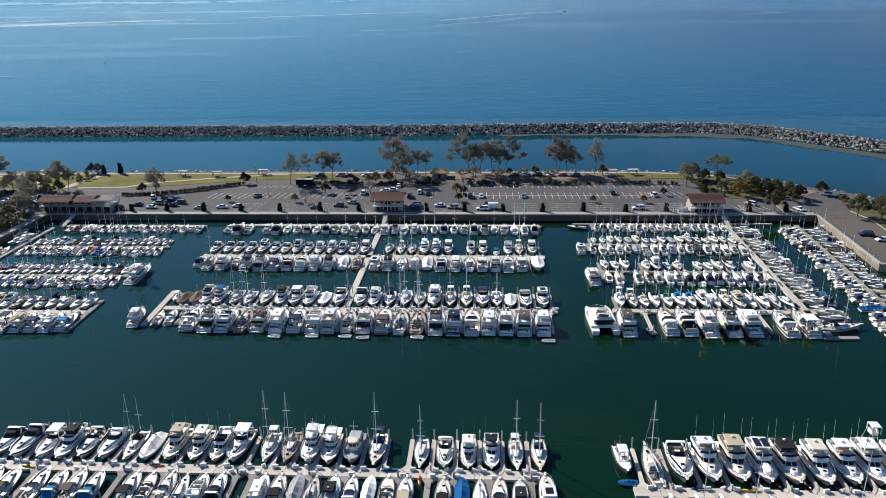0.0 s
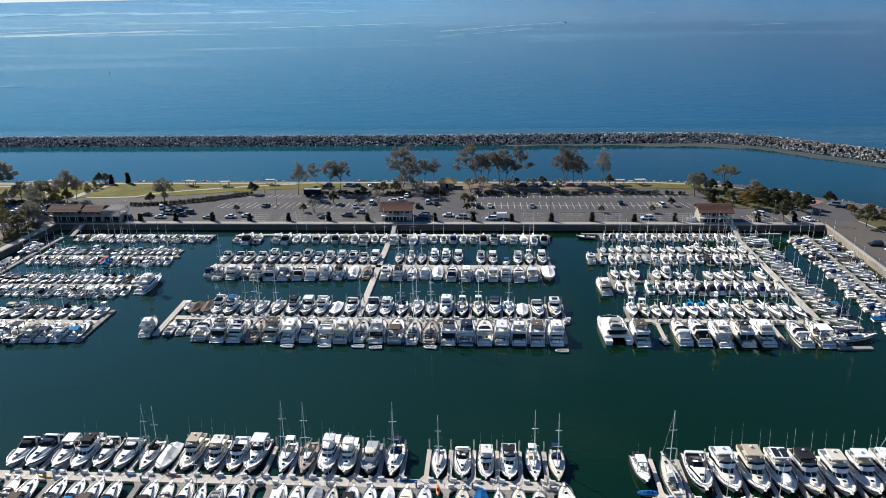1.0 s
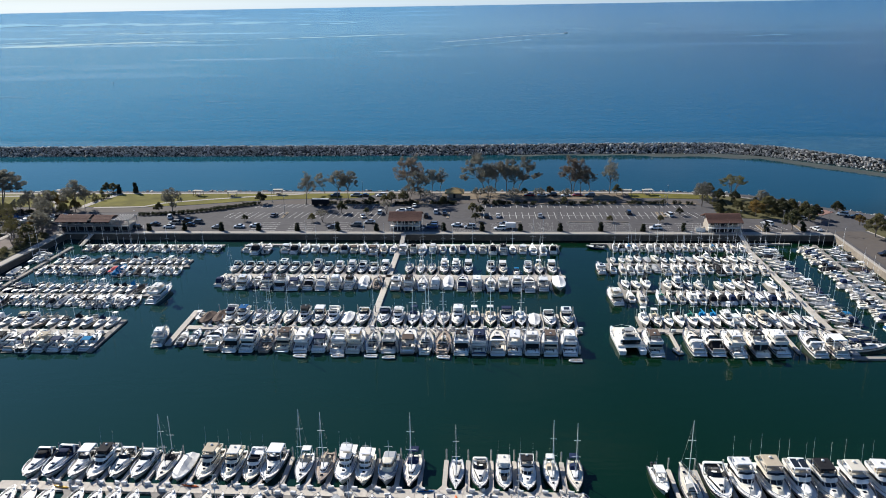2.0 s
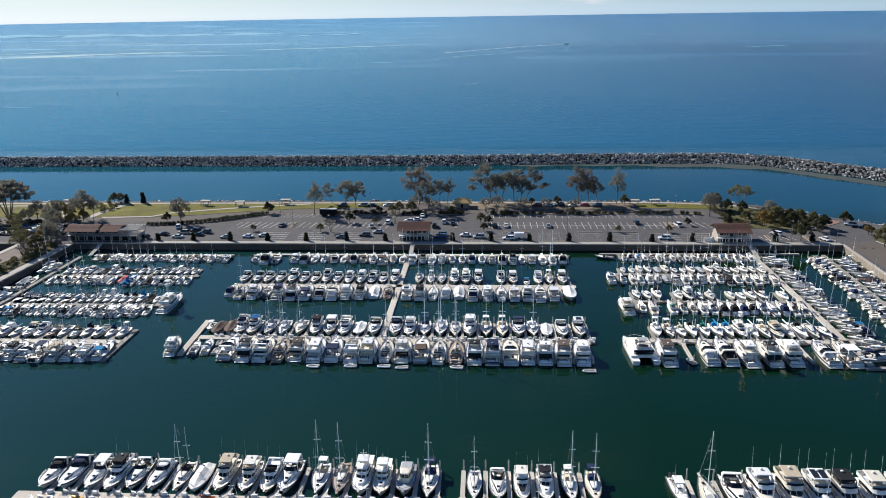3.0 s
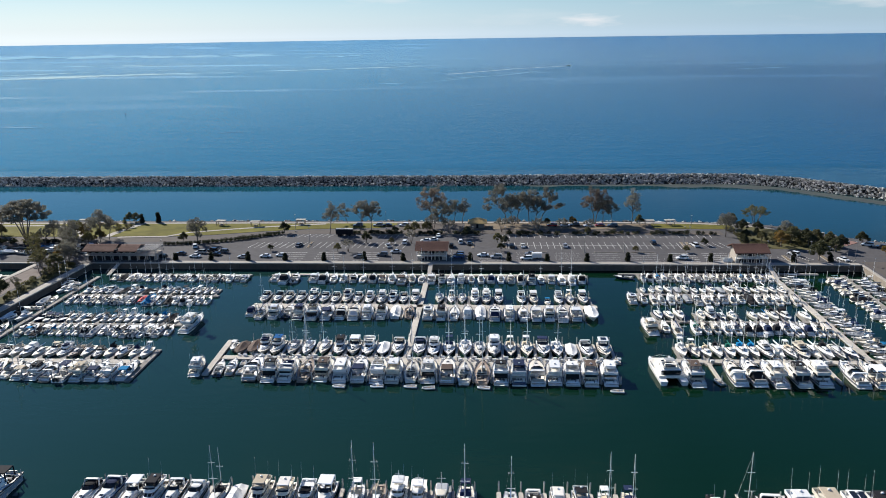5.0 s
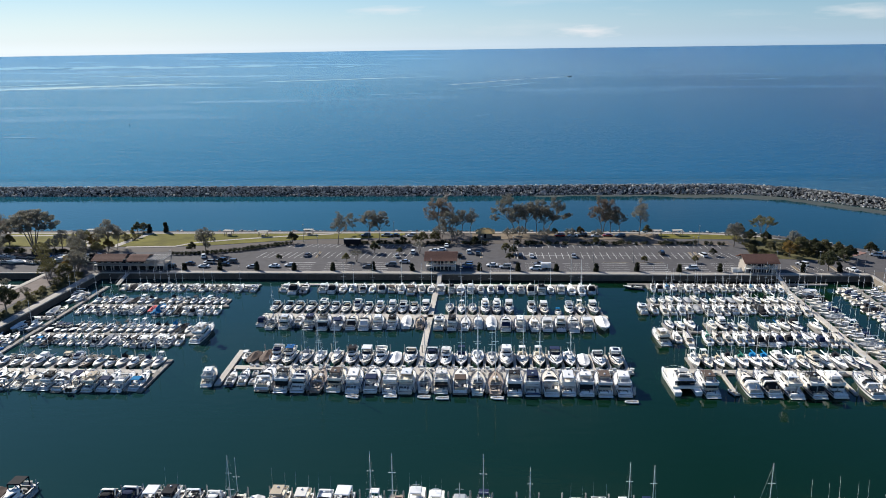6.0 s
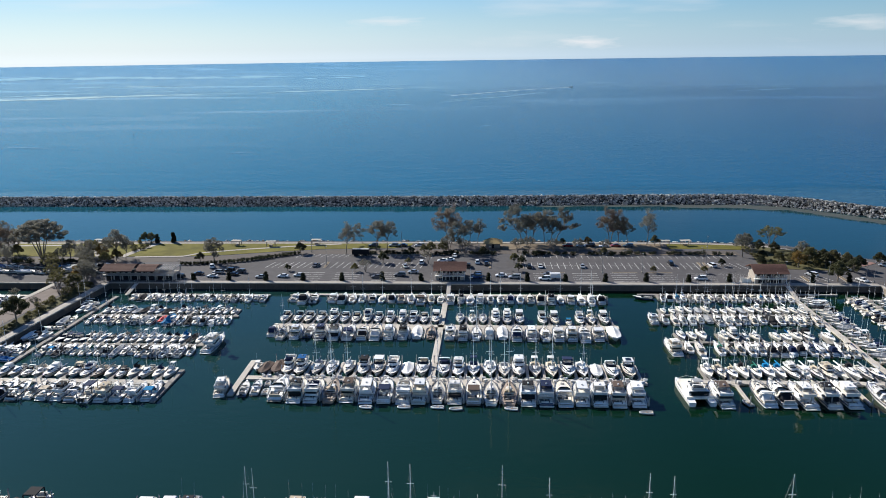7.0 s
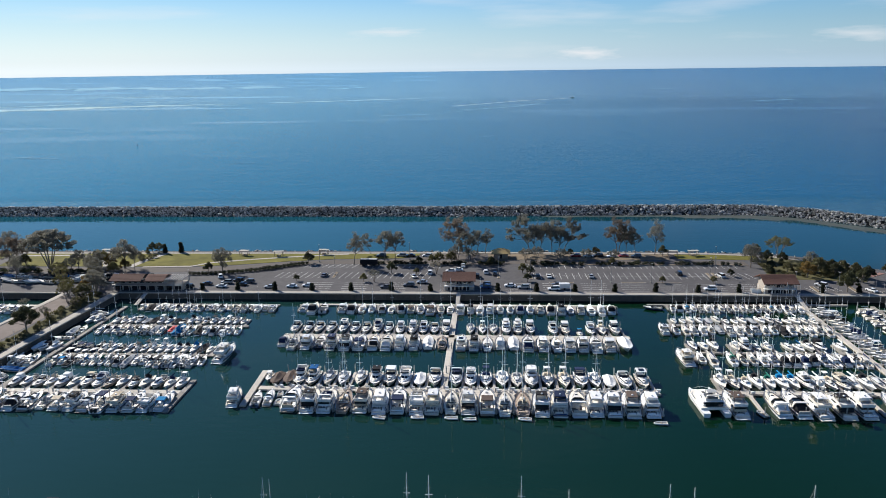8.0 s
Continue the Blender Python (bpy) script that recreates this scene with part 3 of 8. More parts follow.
rock_sheet("breakwater_stones", "long breakwater of grey angular boulders", "breakwater", spots)
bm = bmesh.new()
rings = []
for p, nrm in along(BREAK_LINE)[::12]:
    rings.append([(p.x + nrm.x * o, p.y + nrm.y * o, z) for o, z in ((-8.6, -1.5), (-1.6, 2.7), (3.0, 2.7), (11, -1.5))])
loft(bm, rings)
tagged(part("breakwater_core", bm, CORE), "breakwater rubble core blackened for shaded gaps", "breakwater", kind="structure")
SHELF = [(-8, 440.6), (30, 440.6), (70, 440.0), (126, 439), (148, 431), (182, 399), (255, 323)]
edge_in, edge_out = [], []
for p, nrm in along(SHELF)[::3]:
    edge_in.append(tuple(p + nrm * 4.0))
    edge_out.append(tuple(p - nrm * (min(1.0, (p.x + 12) / 150) * 6.4 + 2.8 * math.sin(p.x * 0.11) * math.sin(p.x * 0.047 + 1) + rng.uniform(-0.9, 0.9))))
flat_piece("rubble_shelf", edge_in + edge_out[::-1], 0.03, WET_SAND, "low shelf of wet sand at the breakwater foot", "shoal", thick=0.6)
spots = []
for p, nrm in along([(-420, 342.2), (-237, 341.6), (-95, 342), (-27, 341.6), (40, 341), (72, 340.6), (100, 337.5), (116.8, 330.4), (131.6, 314.2), (144.9, 305.7), (156.8, 292.7), (185.4, 262.3)]):
    for k in range(2):
        f = rng.random()
        at = p + nrm * (0.2 + 3.6 * f)
        spots.append((at.x, at.y, TOP * (1 - f) - 0.2 + rng.uniform(-0.2, 0.2), rng.uniform(0.4, 0.9)))
rock_sheet("shore_stones", "rough stone revetment along the island shore", "revetment", spots)

# ------------------------------------------------------------------ boats
# Every boat points its bow along +y; z = 0 is its waterline; it is built at its natural size.


def stations(L, B, F, full=0.42, tail=0.84, n=13, rise=0.34, point=2.7, blunt=0.66):
    """Stern to bow: place along the keel, half breadth, sheer height, share of the length."""
    out = []
    for i in range(n):
        s = i / (n - 1)
        if s < full:
            b = tail + (1 - tail) * math.sin(s / full * math.pi / 2)
        else:
            q = (s - full) / (1 - full)
            b = max(0.02, (1 - q ** point) ** blunt)
        out.append((-L / 2 + L * s, B / 2 * b, F * (0.70 + 0.18 * s + (rise + 0.06) * s * s), s))
    return out


def hull(st, owner, material, label="", rail=None, draft=0.5, rubbed=True):
    bm = bmesh.new()
    rings = []
    for y, b, z, s in st:
        w = 0.9 - 0.60 * s * s
        rake = 0.035 * (st[-1][0] - st[0][0]) if s == 0 else 0.0
        lean = 0.12 * (st[-1][0] - st[0][0]) * max(0, s - 0.7) / 0.3
        ring = [(b * (0.96 if rake else 1.0), y + rake, z), (b * (0.5 + 0.5 * w), y - lean * 0.45 + rake * 0.4, z * 0.5), (b * w, y - lean * 0.85, 0.06), (b * w * 0.6, y - lean, -draft * 0.7), (0, y - lean, -draft)]
        rings.append(ring + [(-x, yy, zz) for x, yy, zz in ring[-2::-1]])
    vs = loft(bm, rings)
    bm.faces.new(vs[0])
    bm.faces.new(vs[-1][::-1])
    body = part("hull", bm, material, owner, label, smooth=False)
    if not rubbed:
        return body
    bm = bmesh.new()
    for side in (1, -1):
        loft(bm, [[(side * (b + 0.05), y, z - 0.16), (side * (b + 0.05), y, z + 0.05), (side * max(0.0, b - 0.09), y, z + 0.05), (side * max(0.0, b - 0.09), y, z - 0.03)] for y, b, z, s in st])
    part("rub_rail", bm, rail or TRIM, owner)
    return body


def deck(st, owner, cockpit=0.3, floor=0.45, side=0.3, material=None, sole=None, bare=False):
    """The deck with a sunk cockpit aft."""
    bm = bmesh.new()
    cockpit = min((s for y, b, z, s in st), key=lambda v: abs(v - cockpit))
    fore = [(y, b, z) for y, b, z, s in st if s >= cockpit - 1e-6]
    loft(bm, [[(b - 0.03, y, z - 0.05), (b * 0.5, y, z + 0.02), (0, y, z + 0.05), (-b * 0.5, y, z + 0.02), (0.03 - b, y, z - 0.05)] for y, b, z in fore])
    aft = [(y, b, z) for y, b, z, s in st if s <= cockpit + 1e-6]
    if len(aft) > 1:
        for k in (1, -1):
            loft(bm, [[(k * (b - 0.03), y, z - 0.05), (k * (b - side), y, z - 0.02), (k * (b - side), y, floor)] for y, b, z in aft])
        y, b, z = aft[-1]
        bm.faces.new([bm.verts.new(p) for p in ((b - side, y, floor), (b - side, y, z), (side - b, y, z), (side - b, y, floor))])
        y, b, z = aft[0]
        box(bm, -b * 0.94, b * 0.94, y + 0.42, y + 0.62, floor - 0.1, z - 0.03)
        y1 = aft[-1][0]
        if y1 - y > 2.0 and b > 0.9:  # moulded lockers and a bench round the cockpit
            box(bm, -b * 0.72, b * 0.30, y + 0.66, y + 1.15, floor - 0.1, floor + 0.42)
            box(bm, b * 0.44, b * 0.8, y + 0.7, y1 - 0.5, floor - 0.1, floor + 0.36)
            box(bm, -b * 0.34, b * 0.12, y1 - 0.95, y1 - 0.25, floor - 0.1, floor + 0.6)
            loose = len(bm.faces)  # bags, hoses, mats and cool boxes left in the cockpit
            gear = random.Random(int(1000 * (y1 - y) + 37 * b))
            for _ in range(7):
                gx, gy, gw = gear.uniform(-0.66, 0.6) * b, gear.uniform(y + 0.7, y1 - 0.4), gear.uniform(0.14, 0.36)
                box(bm, gx - gw, gx + gw, gy - gw * gear.uniform(0.4, 1.1), gy + gw * 0.6, floor - 0.05, floor + gear.uniform(0.05, 0.5))
            bm.faces.ensure_lookup_table()
            for f in bm.faces[loose:]:
                f.material_index = 2 if bare else 1
    y, b, z, s = st[-1]
    slab(bm, [(-0.26, y - 0.7), (0.26, y - 0.7), (0.17, y + 0.3), (-0.17, y + 0.3)], z + 0.0, z + 0.1)  # anchor platform
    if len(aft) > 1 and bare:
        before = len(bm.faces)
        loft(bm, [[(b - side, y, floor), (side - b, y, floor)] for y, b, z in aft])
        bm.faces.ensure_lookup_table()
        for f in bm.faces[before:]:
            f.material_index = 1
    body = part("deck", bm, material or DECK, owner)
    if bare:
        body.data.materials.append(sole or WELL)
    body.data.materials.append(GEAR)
    if len(aft) > 1 and not bare:
        bm = bmesh.new()
        loft(bm, [[(b - side - 0.005, y, floor), (side + 0.005 - b, y, floor)] for y, b, z in aft])
        part("cockpit_sole", bm, sole or SOLE, owner)


def plan_ring(y0, y1, w0, w1, z, corner=0.18, nose=None):
    """A boat-like plan outline: rounded aft corners, sides that narrow, a rounded front."""
    nose = min(0.5 * w1, 0.34 * (y1 - y0)) if nose is None else nose
    c = min(corner, 0.2 * w0, 0.2 * (y1 - y0))
    ring = [(w0 / 2 - c, y0), (w0 / 2 - c * 0.3, y0 + c * 0.3), (w0 / 2, y0 + c)]
    for k in range(9):
        t = math.pi * k / 8
        ct, st = math.cos(t), math.sin(t)
        ring.append((w1 / 2 * math.copysign(abs(ct) ** 0.7, ct), y1 - nose + nose * st ** 0.8))
    ring += [(-w0 / 2, y0 + c), (c * 0.3 - w0 / 2, y0 + c * 0.3), (c - w0 / 2, y0)]
    return [(x, y, z) for x, y in ring]


def house(name, owner, material, y0, y1, w0, w1, z0, z1, rake=0.8, aft=0.1, tumble=0.12, band=None, label="", soft=0.07):
    """A moulded cabin of sloping sides and rounded front. band: lower and upper share of its height that is glazed."""
    low = plan_ring(y0, y1, w0, w1, z0)
    high = plan_ring(y0 + aft, y1 - rake, w0 - 2 * tumble, w1 - 2 * tumble, z1)

    def level(f, grow=0.0):
        ring = []
        for p, q in zip(low, high):
            c = Vector(p).lerp(Vector(q), f)
            d = Vector((c.x, c.y - (y0 + y1) / 2, 0)).normalized()
            ring.append(c + d * grow)
        return ring

    bm = bmesh.new()
    h = z1 - z0
    loft(bm, [level(0.0), level(1 - min(0.3, soft / h)), [v + Vector((0, 0, soft * 0.6)) for v in level(1 - min(0.3, soft / h), -soft * 0.8)], [v + Vector((0, 0, soft * 0.5)) for v in level(1.0, -soft * 4)]], closed=True, caps=True)
    ob = part(name, bm, material, owner, label)
    if band:
        bm = bmesh.new()  # a low sill of glass all round, from which a pane rises on each face, with pillars between
        foot, sill, head = level(band[0], 0.025), level(band[0] + 0.1 * (band[1] - band[0]), 0.025), level(band[1], 0.025)
        row = []
        for k in range(len(foot)):
            m = (k + 1) % len(foot)
            gap = min(0.3, 0.06 / max(0.05, (foot[m] - foot[k]).length))
            g0, g1 = (gap, 0.999) if k % 2 else (0.001, 1 - gap)
            for g in (g0, g1):
                row.append([bm.verts.new(ring[k].lerp(ring[m], g)) for ring in (foot, sill, head)])
        for k in range(len(row)):
            a, b = row[k], row[(k + 1) % len(row)]
            bm.faces.new((a[0], b[0], b[1], a[1]))
            if k % 2 == 0:
                bm.faces.new((a[1], b[1], b[2], a[2]))
        part("window", bm, GLASS, ob)
    return ob


def bent_rail(name, owner, pts, high, r, material):
    """One bent rail on posts that grow out of it. pts: x, y, z of the feet, in order round the boat."""
    bm = bmesh.new()
    square = ((-r, 0, -r), (r, 0, -r), (r, 0, r), (-r, 0, r))
    rings = [[bm.verts.new((x + a, y + a * 0.4, z + high + c)) for a, b, c in square] for x, y, z in pts]
    for one, two in zip(rings, rings[1:]):
        for i in range(4):
            j = (i + 1) % 4
            bm.faces.new((one[i], one[j], two[j], two[i]))
    for ring, (x, y, z) in zip(rings, pts):
        a, b = ring[0], ring[1]
        foot = [bm.verts.new((x - r * 0.8, y, z)), bm.verts.new((x + r * 0.8, y, z)), bm.verts.new((x, y - r * 1.4, z))]
        top = bm.verts.new((x, y - r * 1.4, z + high - r))
        bm.faces.new((a, b, foot[1], foot[0]))
        bm.faces.new((b, top, foot[2], foot[1]))
        bm.faces.new((top, a, foot[0], foot[2]))
    part(name, bm, material, owner)


def bow_rail(st, owner, start=0.45, high=0.62, r=0.036):
    pts = [(max(0.02, b - 0.12), y, z) for y, b, z, s in st if s >= start]
    bent_rail("bow_rail", owner, [(-x, y, z) for x, y, z in pts] + pts[::-1], high, r, STEEL)


def whip(owner, x, y, z, h, lean=0.12):
    bm = bmesh.new()
    tube(bm, (x, y, z), (x, y - h * lean, z + h), 0.022, 0.012, n=4)
    part("antenna", bm, SPAR, owner)


def canopy(name, owner, material, y0, y1, w, z, drop=0.0, thick=0.1, label="", foot=1.2):
    """A hardtop or bimini whose legs grow out of its corners."""
    leg = 0.11
    xs, ys = (-w / 2, leg - w / 2, w / 2 - leg, w / 2), (y0, y0 + leg, y1 - leg, y1)
    bm = bmesh.new()
    low = [[bm.verts.new((x, y, z - drop * (y1 - y) / (y1 - y0))) for x in xs] for y in ys]
    high = [[bm.verts.new((x * 0.93, (y0 + y1) / 2 + (y - (y0 + y1) / 2) * 0.93, z + thick + 0.05 * (1 - (2 * x / w) ** 2) - drop * (y1 - y) / (y1 - y0))) for x in xs] for y in ys]
    corners = []
    for j in range(3):
        for i in range(3):
            f = bm.faces.new((low[j][i], low[j + 1][i], low[j + 1][i + 1], low[j][i + 1]))
            bm.faces.new((high[j][i], high[j][i + 1], high[j + 1][i + 1], high[j + 1][i]))
            if i != 1 and j != 1:
                corners.append(f)
    for k in range(3):
        bm.faces.new((low[0][k], low[0][k + 1], high[0][k + 1], high[0][k]))
        bm.faces.new((low[3][k + 1], low[3][k], high[3][k], high[3][k + 1]))
        bm.faces.new((low[k + 1][0], low[k][0], high[k][0], high[k + 1][0]))
        bm.faces.new((low[k][3], low[k + 1][3], high[k + 1][3], high[k][3]))
    made = bmesh.ops.extrude_discrete_faces(bm, faces=corners)
    for f in made["faces"]:
        for v in f.verts:
            v.co.z -= foot
    return part(name, bm, material, owner, label)


def arch(owner, y, w, z, high, thick=0.14, deep=0.55):
    """A moulded radar arch that leans aft."""
    bm = bmesh.new()
    loft(bm, [[(x, y - dy, zz), (x * k, y - dy, zz - thick * t), (x * k, y + deep - dy, zz - thick * t), (x, y + deep - dy, zz)]
              for x, zz, dy, k, t in ((-w / 2, z, 0, 0.93, 0), (-w / 2 * 0.94, z + high * 0.85, 0.45, 0.93, 0.3), (-w / 2 * 0.8, z + high, 0.5, 1.0, 1), (w / 2 * 0.8, z + high, 0.5, 1.0, 1),
                                      (w / 2 * 0.94, z + high * 0.85, 0.45, 0.93, 0.3), (w / 2, z, 0, 0.93, 0))], closed=True, caps=True)
    part("radar_arch", bm, WHITE, owner)


def tray(name, owner, material, y0, y1, w, z0, z1, wall=0.12, rake=0.5, label=""):
    """An open coaming with a rounded front, such as a flying bridge."""
    bm = bmesh.new()
    loft(bm, [plan_ring(y0, y1 - rake, w * 0.97, w * 0.86, z0), plan_ring(y0, y1, w, w * 0.9, z1), plan_ring(y0 + wall, y1 - wall, w - 2 * wall, w * 0.9 - 2 * wall, z1), plan_ring(y0 + wall, y1 - max(rake, wall), w - 2.4 * wall, w * 0.86 - 2 * wall, z0 + 0.1)],
         closed=True, caps=True)
    return part(name, bm, material, owner, label)


def seats(owner, spots, material=None):
    for x, y, z, w, d, h in spots:
        bm = bmesh.new()
        rows = [(y - d / 2 - 0.1, z), (y - d / 2 - 0.12, z + h + 0.35), (y - d / 2 + 0.04, z + h + 0.35), (y - d / 2 + 0.06, z + h), (y + d / 2, z + h), (y + d / 2, z)]
        loft(bm, [[(sx, yy, zz) for yy, zz in rows] for sx in (x - w / 2, x + w / 2)], closed=True, caps=True)
        part("seat", bm, material or SEAT, owner)


def platform(owner, L, B, z=0.28, deep=0.65, material=None):
    bm = bmesh.new()
    slab(bm, [(-B * 0.42, -L / 2 + 0.05), (B * 0.42, -L / 2 + 0.05), (B * 0.38, -L / 2 - deep), (-B * 0.38, -L / 2 - deep)], z - 0.12, z)
    part("swim_platform", bm, material or DECK, owner)


def hatch(owner, y, z, size=0.55):
    bm = bmesh.new()
    box(bm, -size / 2, size / 2, y - size / 2, y + size / 2, z - 0.05, z + 0.06)
    soft_part("hatch", bm, GLASS, owner, width=0.03)


def motor_yacht(label, hullmat=None, canvas=None, top=True, enclosed=False, tower=False, L=12.5, tender=False, sunpad=False, aft=None, reach=0.10, roof=(-0.27, 0.03), paint=None, vinyl=None, tall=1.2, stripe=None, panels=False):
    """A flying-bridge motor yacht. reach: how far forward the bridge comes; roof: the span of its top; aft: canvas round the cockpit."""
    B, F = L * 0.335, 1.15
    paint = paint or WHITE
    ob = thing("motor_yacht", label, "boat")
    st = stations(L, B, F)
    hull(st, ob, hullmat or WHITE, rail=stripe)
    deck(st, ob, cockpit=0.25, floor=0.55)
    z = F + 0.08
    house("cabin", ob, paint, -L * 0.26, L * (0.13 + reach), B * 0.82, B * 0.56, z, z + tall, rake=1.5, aft=0.05, band=(0.42, 0.86))
    house("trunk", ob, paint, L * 0.10, L * 0.36, B * 0.6, B * 0.26, z + 0.1, z + 0.52, rake=0.6, aft=0.0, soft=0.05)
    hatch(ob, L * 0.25, z + 0.55)
    zf = z + tall + 0.01
    tray("flybridge", ob, paint, -L * 0.37, L * reach - 0.1, B * 0.8, zf, zf + 0.66, rake=-0.65)
    seats(ob, [(0, L * (reach - 0.16), zf + 0.1, 2.2, 0.7, 0.5)], vinyl)
    bm = bmesh.new()  # helm console on the bridge
    loft(bm, [[(sx, L * (reach - 0.05) + yy, zf + zz) for yy, zz in ((-0.5, 0.1), (-0.42, 0.85), (-0.1, 0.98), (0.1, 0.6), (0.1, 0.1))] for sx in (-B * 0.22, B * 0.26)], closed=True, caps=True)
    part("helm", bm, vinyl or SEAT, ob)
    if aft:
        house("aft_curtain", ob, aft, -L * 0.365, -L * 0.255, B * 0.72, B * 0.72, z - 0.1, zf - 0.02, rake=0.02, aft=0.12, tumble=0.02, soft=0.04, band=(0.45, 0.86))
    if sunpad:
        bm = bmesh.new()
        slab(bm, [(-B * 0.2, L * 0.16), (B * 0.2, L * 0.16), (B * 0.13, L * 0.30), (-B * 0.13, L * 0.30)], z + 0.5, z + 0.68)
        soft_part("sunpad", bm, C_BLACK, ob, "dark sunpad on the foredeck", 0.06)
    bm = bmesh.new()
    loft(bm, [[(-B * 0.33, L * (reach - 0.015), zf + 0.6), (0, L * (reach + 0.015), zf + 0.6), (B * 0.33, L * (reach - 0.015), zf + 0.6)], [(-B * 0.3, L * (reach - 0.035), zf + 0.84), (0, L * (reach - 0.01), zf + 0.84), (B * 0.3, L * (reach - 0.035), zf + 0.84)]])
    part("windscreen", bm, GLASS, ob)
    if top:
        canopy("hardtop", ob, canvas or paint, L * roof[0], L * roof[1], B * 0.62, zf + 1.6, foot=1.2)
        ball_z = zf + 1.85
        if panels:
            for sx in (-B * 0.15, B * 0.15):
                bm = bmesh.new()
                box(bm, sx - B * 0.12, sx + B * 0.12, L * (roof[0] + 0.05), L * (roof[1] - 0.04), zf + 1.68, zf + 1.78)
                part("roof_panel", bm, GLASS, ob, "dark panel on the hardtop")
    else:
        arch(ob, -L * 0.24, B * 0.74, zf + 0.5, 0.85)
        ball_z = zf + 1.45
    if enclosed:
        house("enclosure", ob, canvas or C_WHITE, -L * 0.2, L * (reach - 0.055), B * 0.62, B * 0.56, zf + 0.6, zf + 1.59, rake=0.25, aft=0.05, tumble=0.03, band=(0.3, 0.8) if canvas else None)
    bm = bmesh.new()
    ball(bm, (0, -L * 0.18, ball_z), 0.28, 0.7)
    part("radar_dome", bm, WHITE, ob, smooth=True)
    whip(ob, B * 0.33, -L * 0.2, zf + 0.6, 5.2)
    whip(ob, -B * 0.33, -L * 0.2, zf + 0.6, 4.4)
    bow_rail(st, ob)
    platform(ob, L, B)
    if tower:
        bm = bmesh.new()
        for x in (-1, 1):
            for y in (-L * 0.22, 0.0):
                tube(bm, (x * B * 0.3, y, zf + 0.5), (x * 0.5, y * 0.6 - 0.4, zf + 4.2), 0.05, n=5)
        tube(bm, (-B * 0.23, -L * 0.1, zf + 2.9), (B * 0.23, -L * 0.1, zf + 2.9), 0.04, n=5)
        part("tower", bm, STEEL, ob, "polished tube tower")
        tray("tower_basket", ob, WHITE, -1.6, 0.2, 1.3, zf + 4.1, zf + 4.8, rake=0.1)
        canopy("tower_top", ob, WHITE, -1.7, 0.3, 1.5, zf + 5.7, foot=1.2)
    if tender:
        bm = bmesh.new()
        loft(bm, [[(math.cos(a) * r, L * 0.27 + y, z + 0.75 + math.sin(a) * 0.3) for a in (0, 1.2, 2.1, 3.14, 4.2, 5.2)] for y, r in ((-1.4, 0.6), (-0.6, 0.8), (0.6, 0.75), (1.3, 0.25))], closed=True, caps=True)
        part("tender", bm, C_WHITE, ob, "covered white tender on the foredeck")
    return ob


def pilothouse_yacht(label, L=12.0, canvas=None, hullmat=None):
    """A trunk-cabin yacht: an upright wheelhouse with a row of square panes, a boat deck aft and a small top over the bridge."""
    B, F = L * 0.345, 1.45
    ob = thing("pilothouse_yacht", label, "boat")
    st = stations(L, B, F, full=0.5, tail=0.84, rise=0.36)
    hull(st, ob, hullmat or WHITE)
    deck(st, ob, cockpit=0.17, floor=0.8)
    z = F + 0.1
    house("cabin", ob, WHITE, -L * 0.33, L * 0.15, B * 0.76, B * 0.66, z, z + 1.25, rake=0.5, band=(0.4, 0.82))
    house("wheelhouse", ob, WHITE, -L * 0.12, L * 0.09, B * 0.7, B * 0.62, z + 1.25, z + 2.15, rake=0.3, band=(0.32, 0.84))
    house("trunk", ob, WHITE, L * 0.12, L * 0.33, B * 0.58, B * 0.36, z, z + 0.5, rake=0.5, aft=0.0, soft=0.05)
    hatch(ob, L * 0.22, z + 0.53)
    bm = bmesh.new()
    slab(bm, [(-B * 0.42, -L * 0.47), (B * 0.42, -L * 0.47), (B * 0.42, -L * 0.11), (-B * 0.42, -L * 0.11)], z + 1.27, z + 1.37)
    part("boat_deck", bm, DECK, ob)
    canopy("top", ob, canvas or WHITE, -L * 0.24, L * 0.0, B * 0.58, z + 3.35, foot=1.3)
    seats(ob, [(0, -L * 0.2, z + 1.38, 1.8, 0.6, 0.5)])
    bm = bmesh.new()
    tube(bm, (0, -L * 0.16, z + 3.3), (0, -L * 0.19, z + 5.0), 0.07, 0.04)
    tube(bm, (-0.7, -L * 0.17, z + 4.2), (0.7, -L * 0.17, z + 4.2), 0.04, n=4)
    part("mast", bm, SPAR, ob)
    whip(ob, B * 0.3, -L * 0.05, z + 2.1, 5.4)
    whip(ob, -B * 0.3, -L * 0.05, z + 2.1, 5.0)
    bow_rail(st, ob, start=0.4, high=0.75)
    platform(ob, L, B)
    return ob


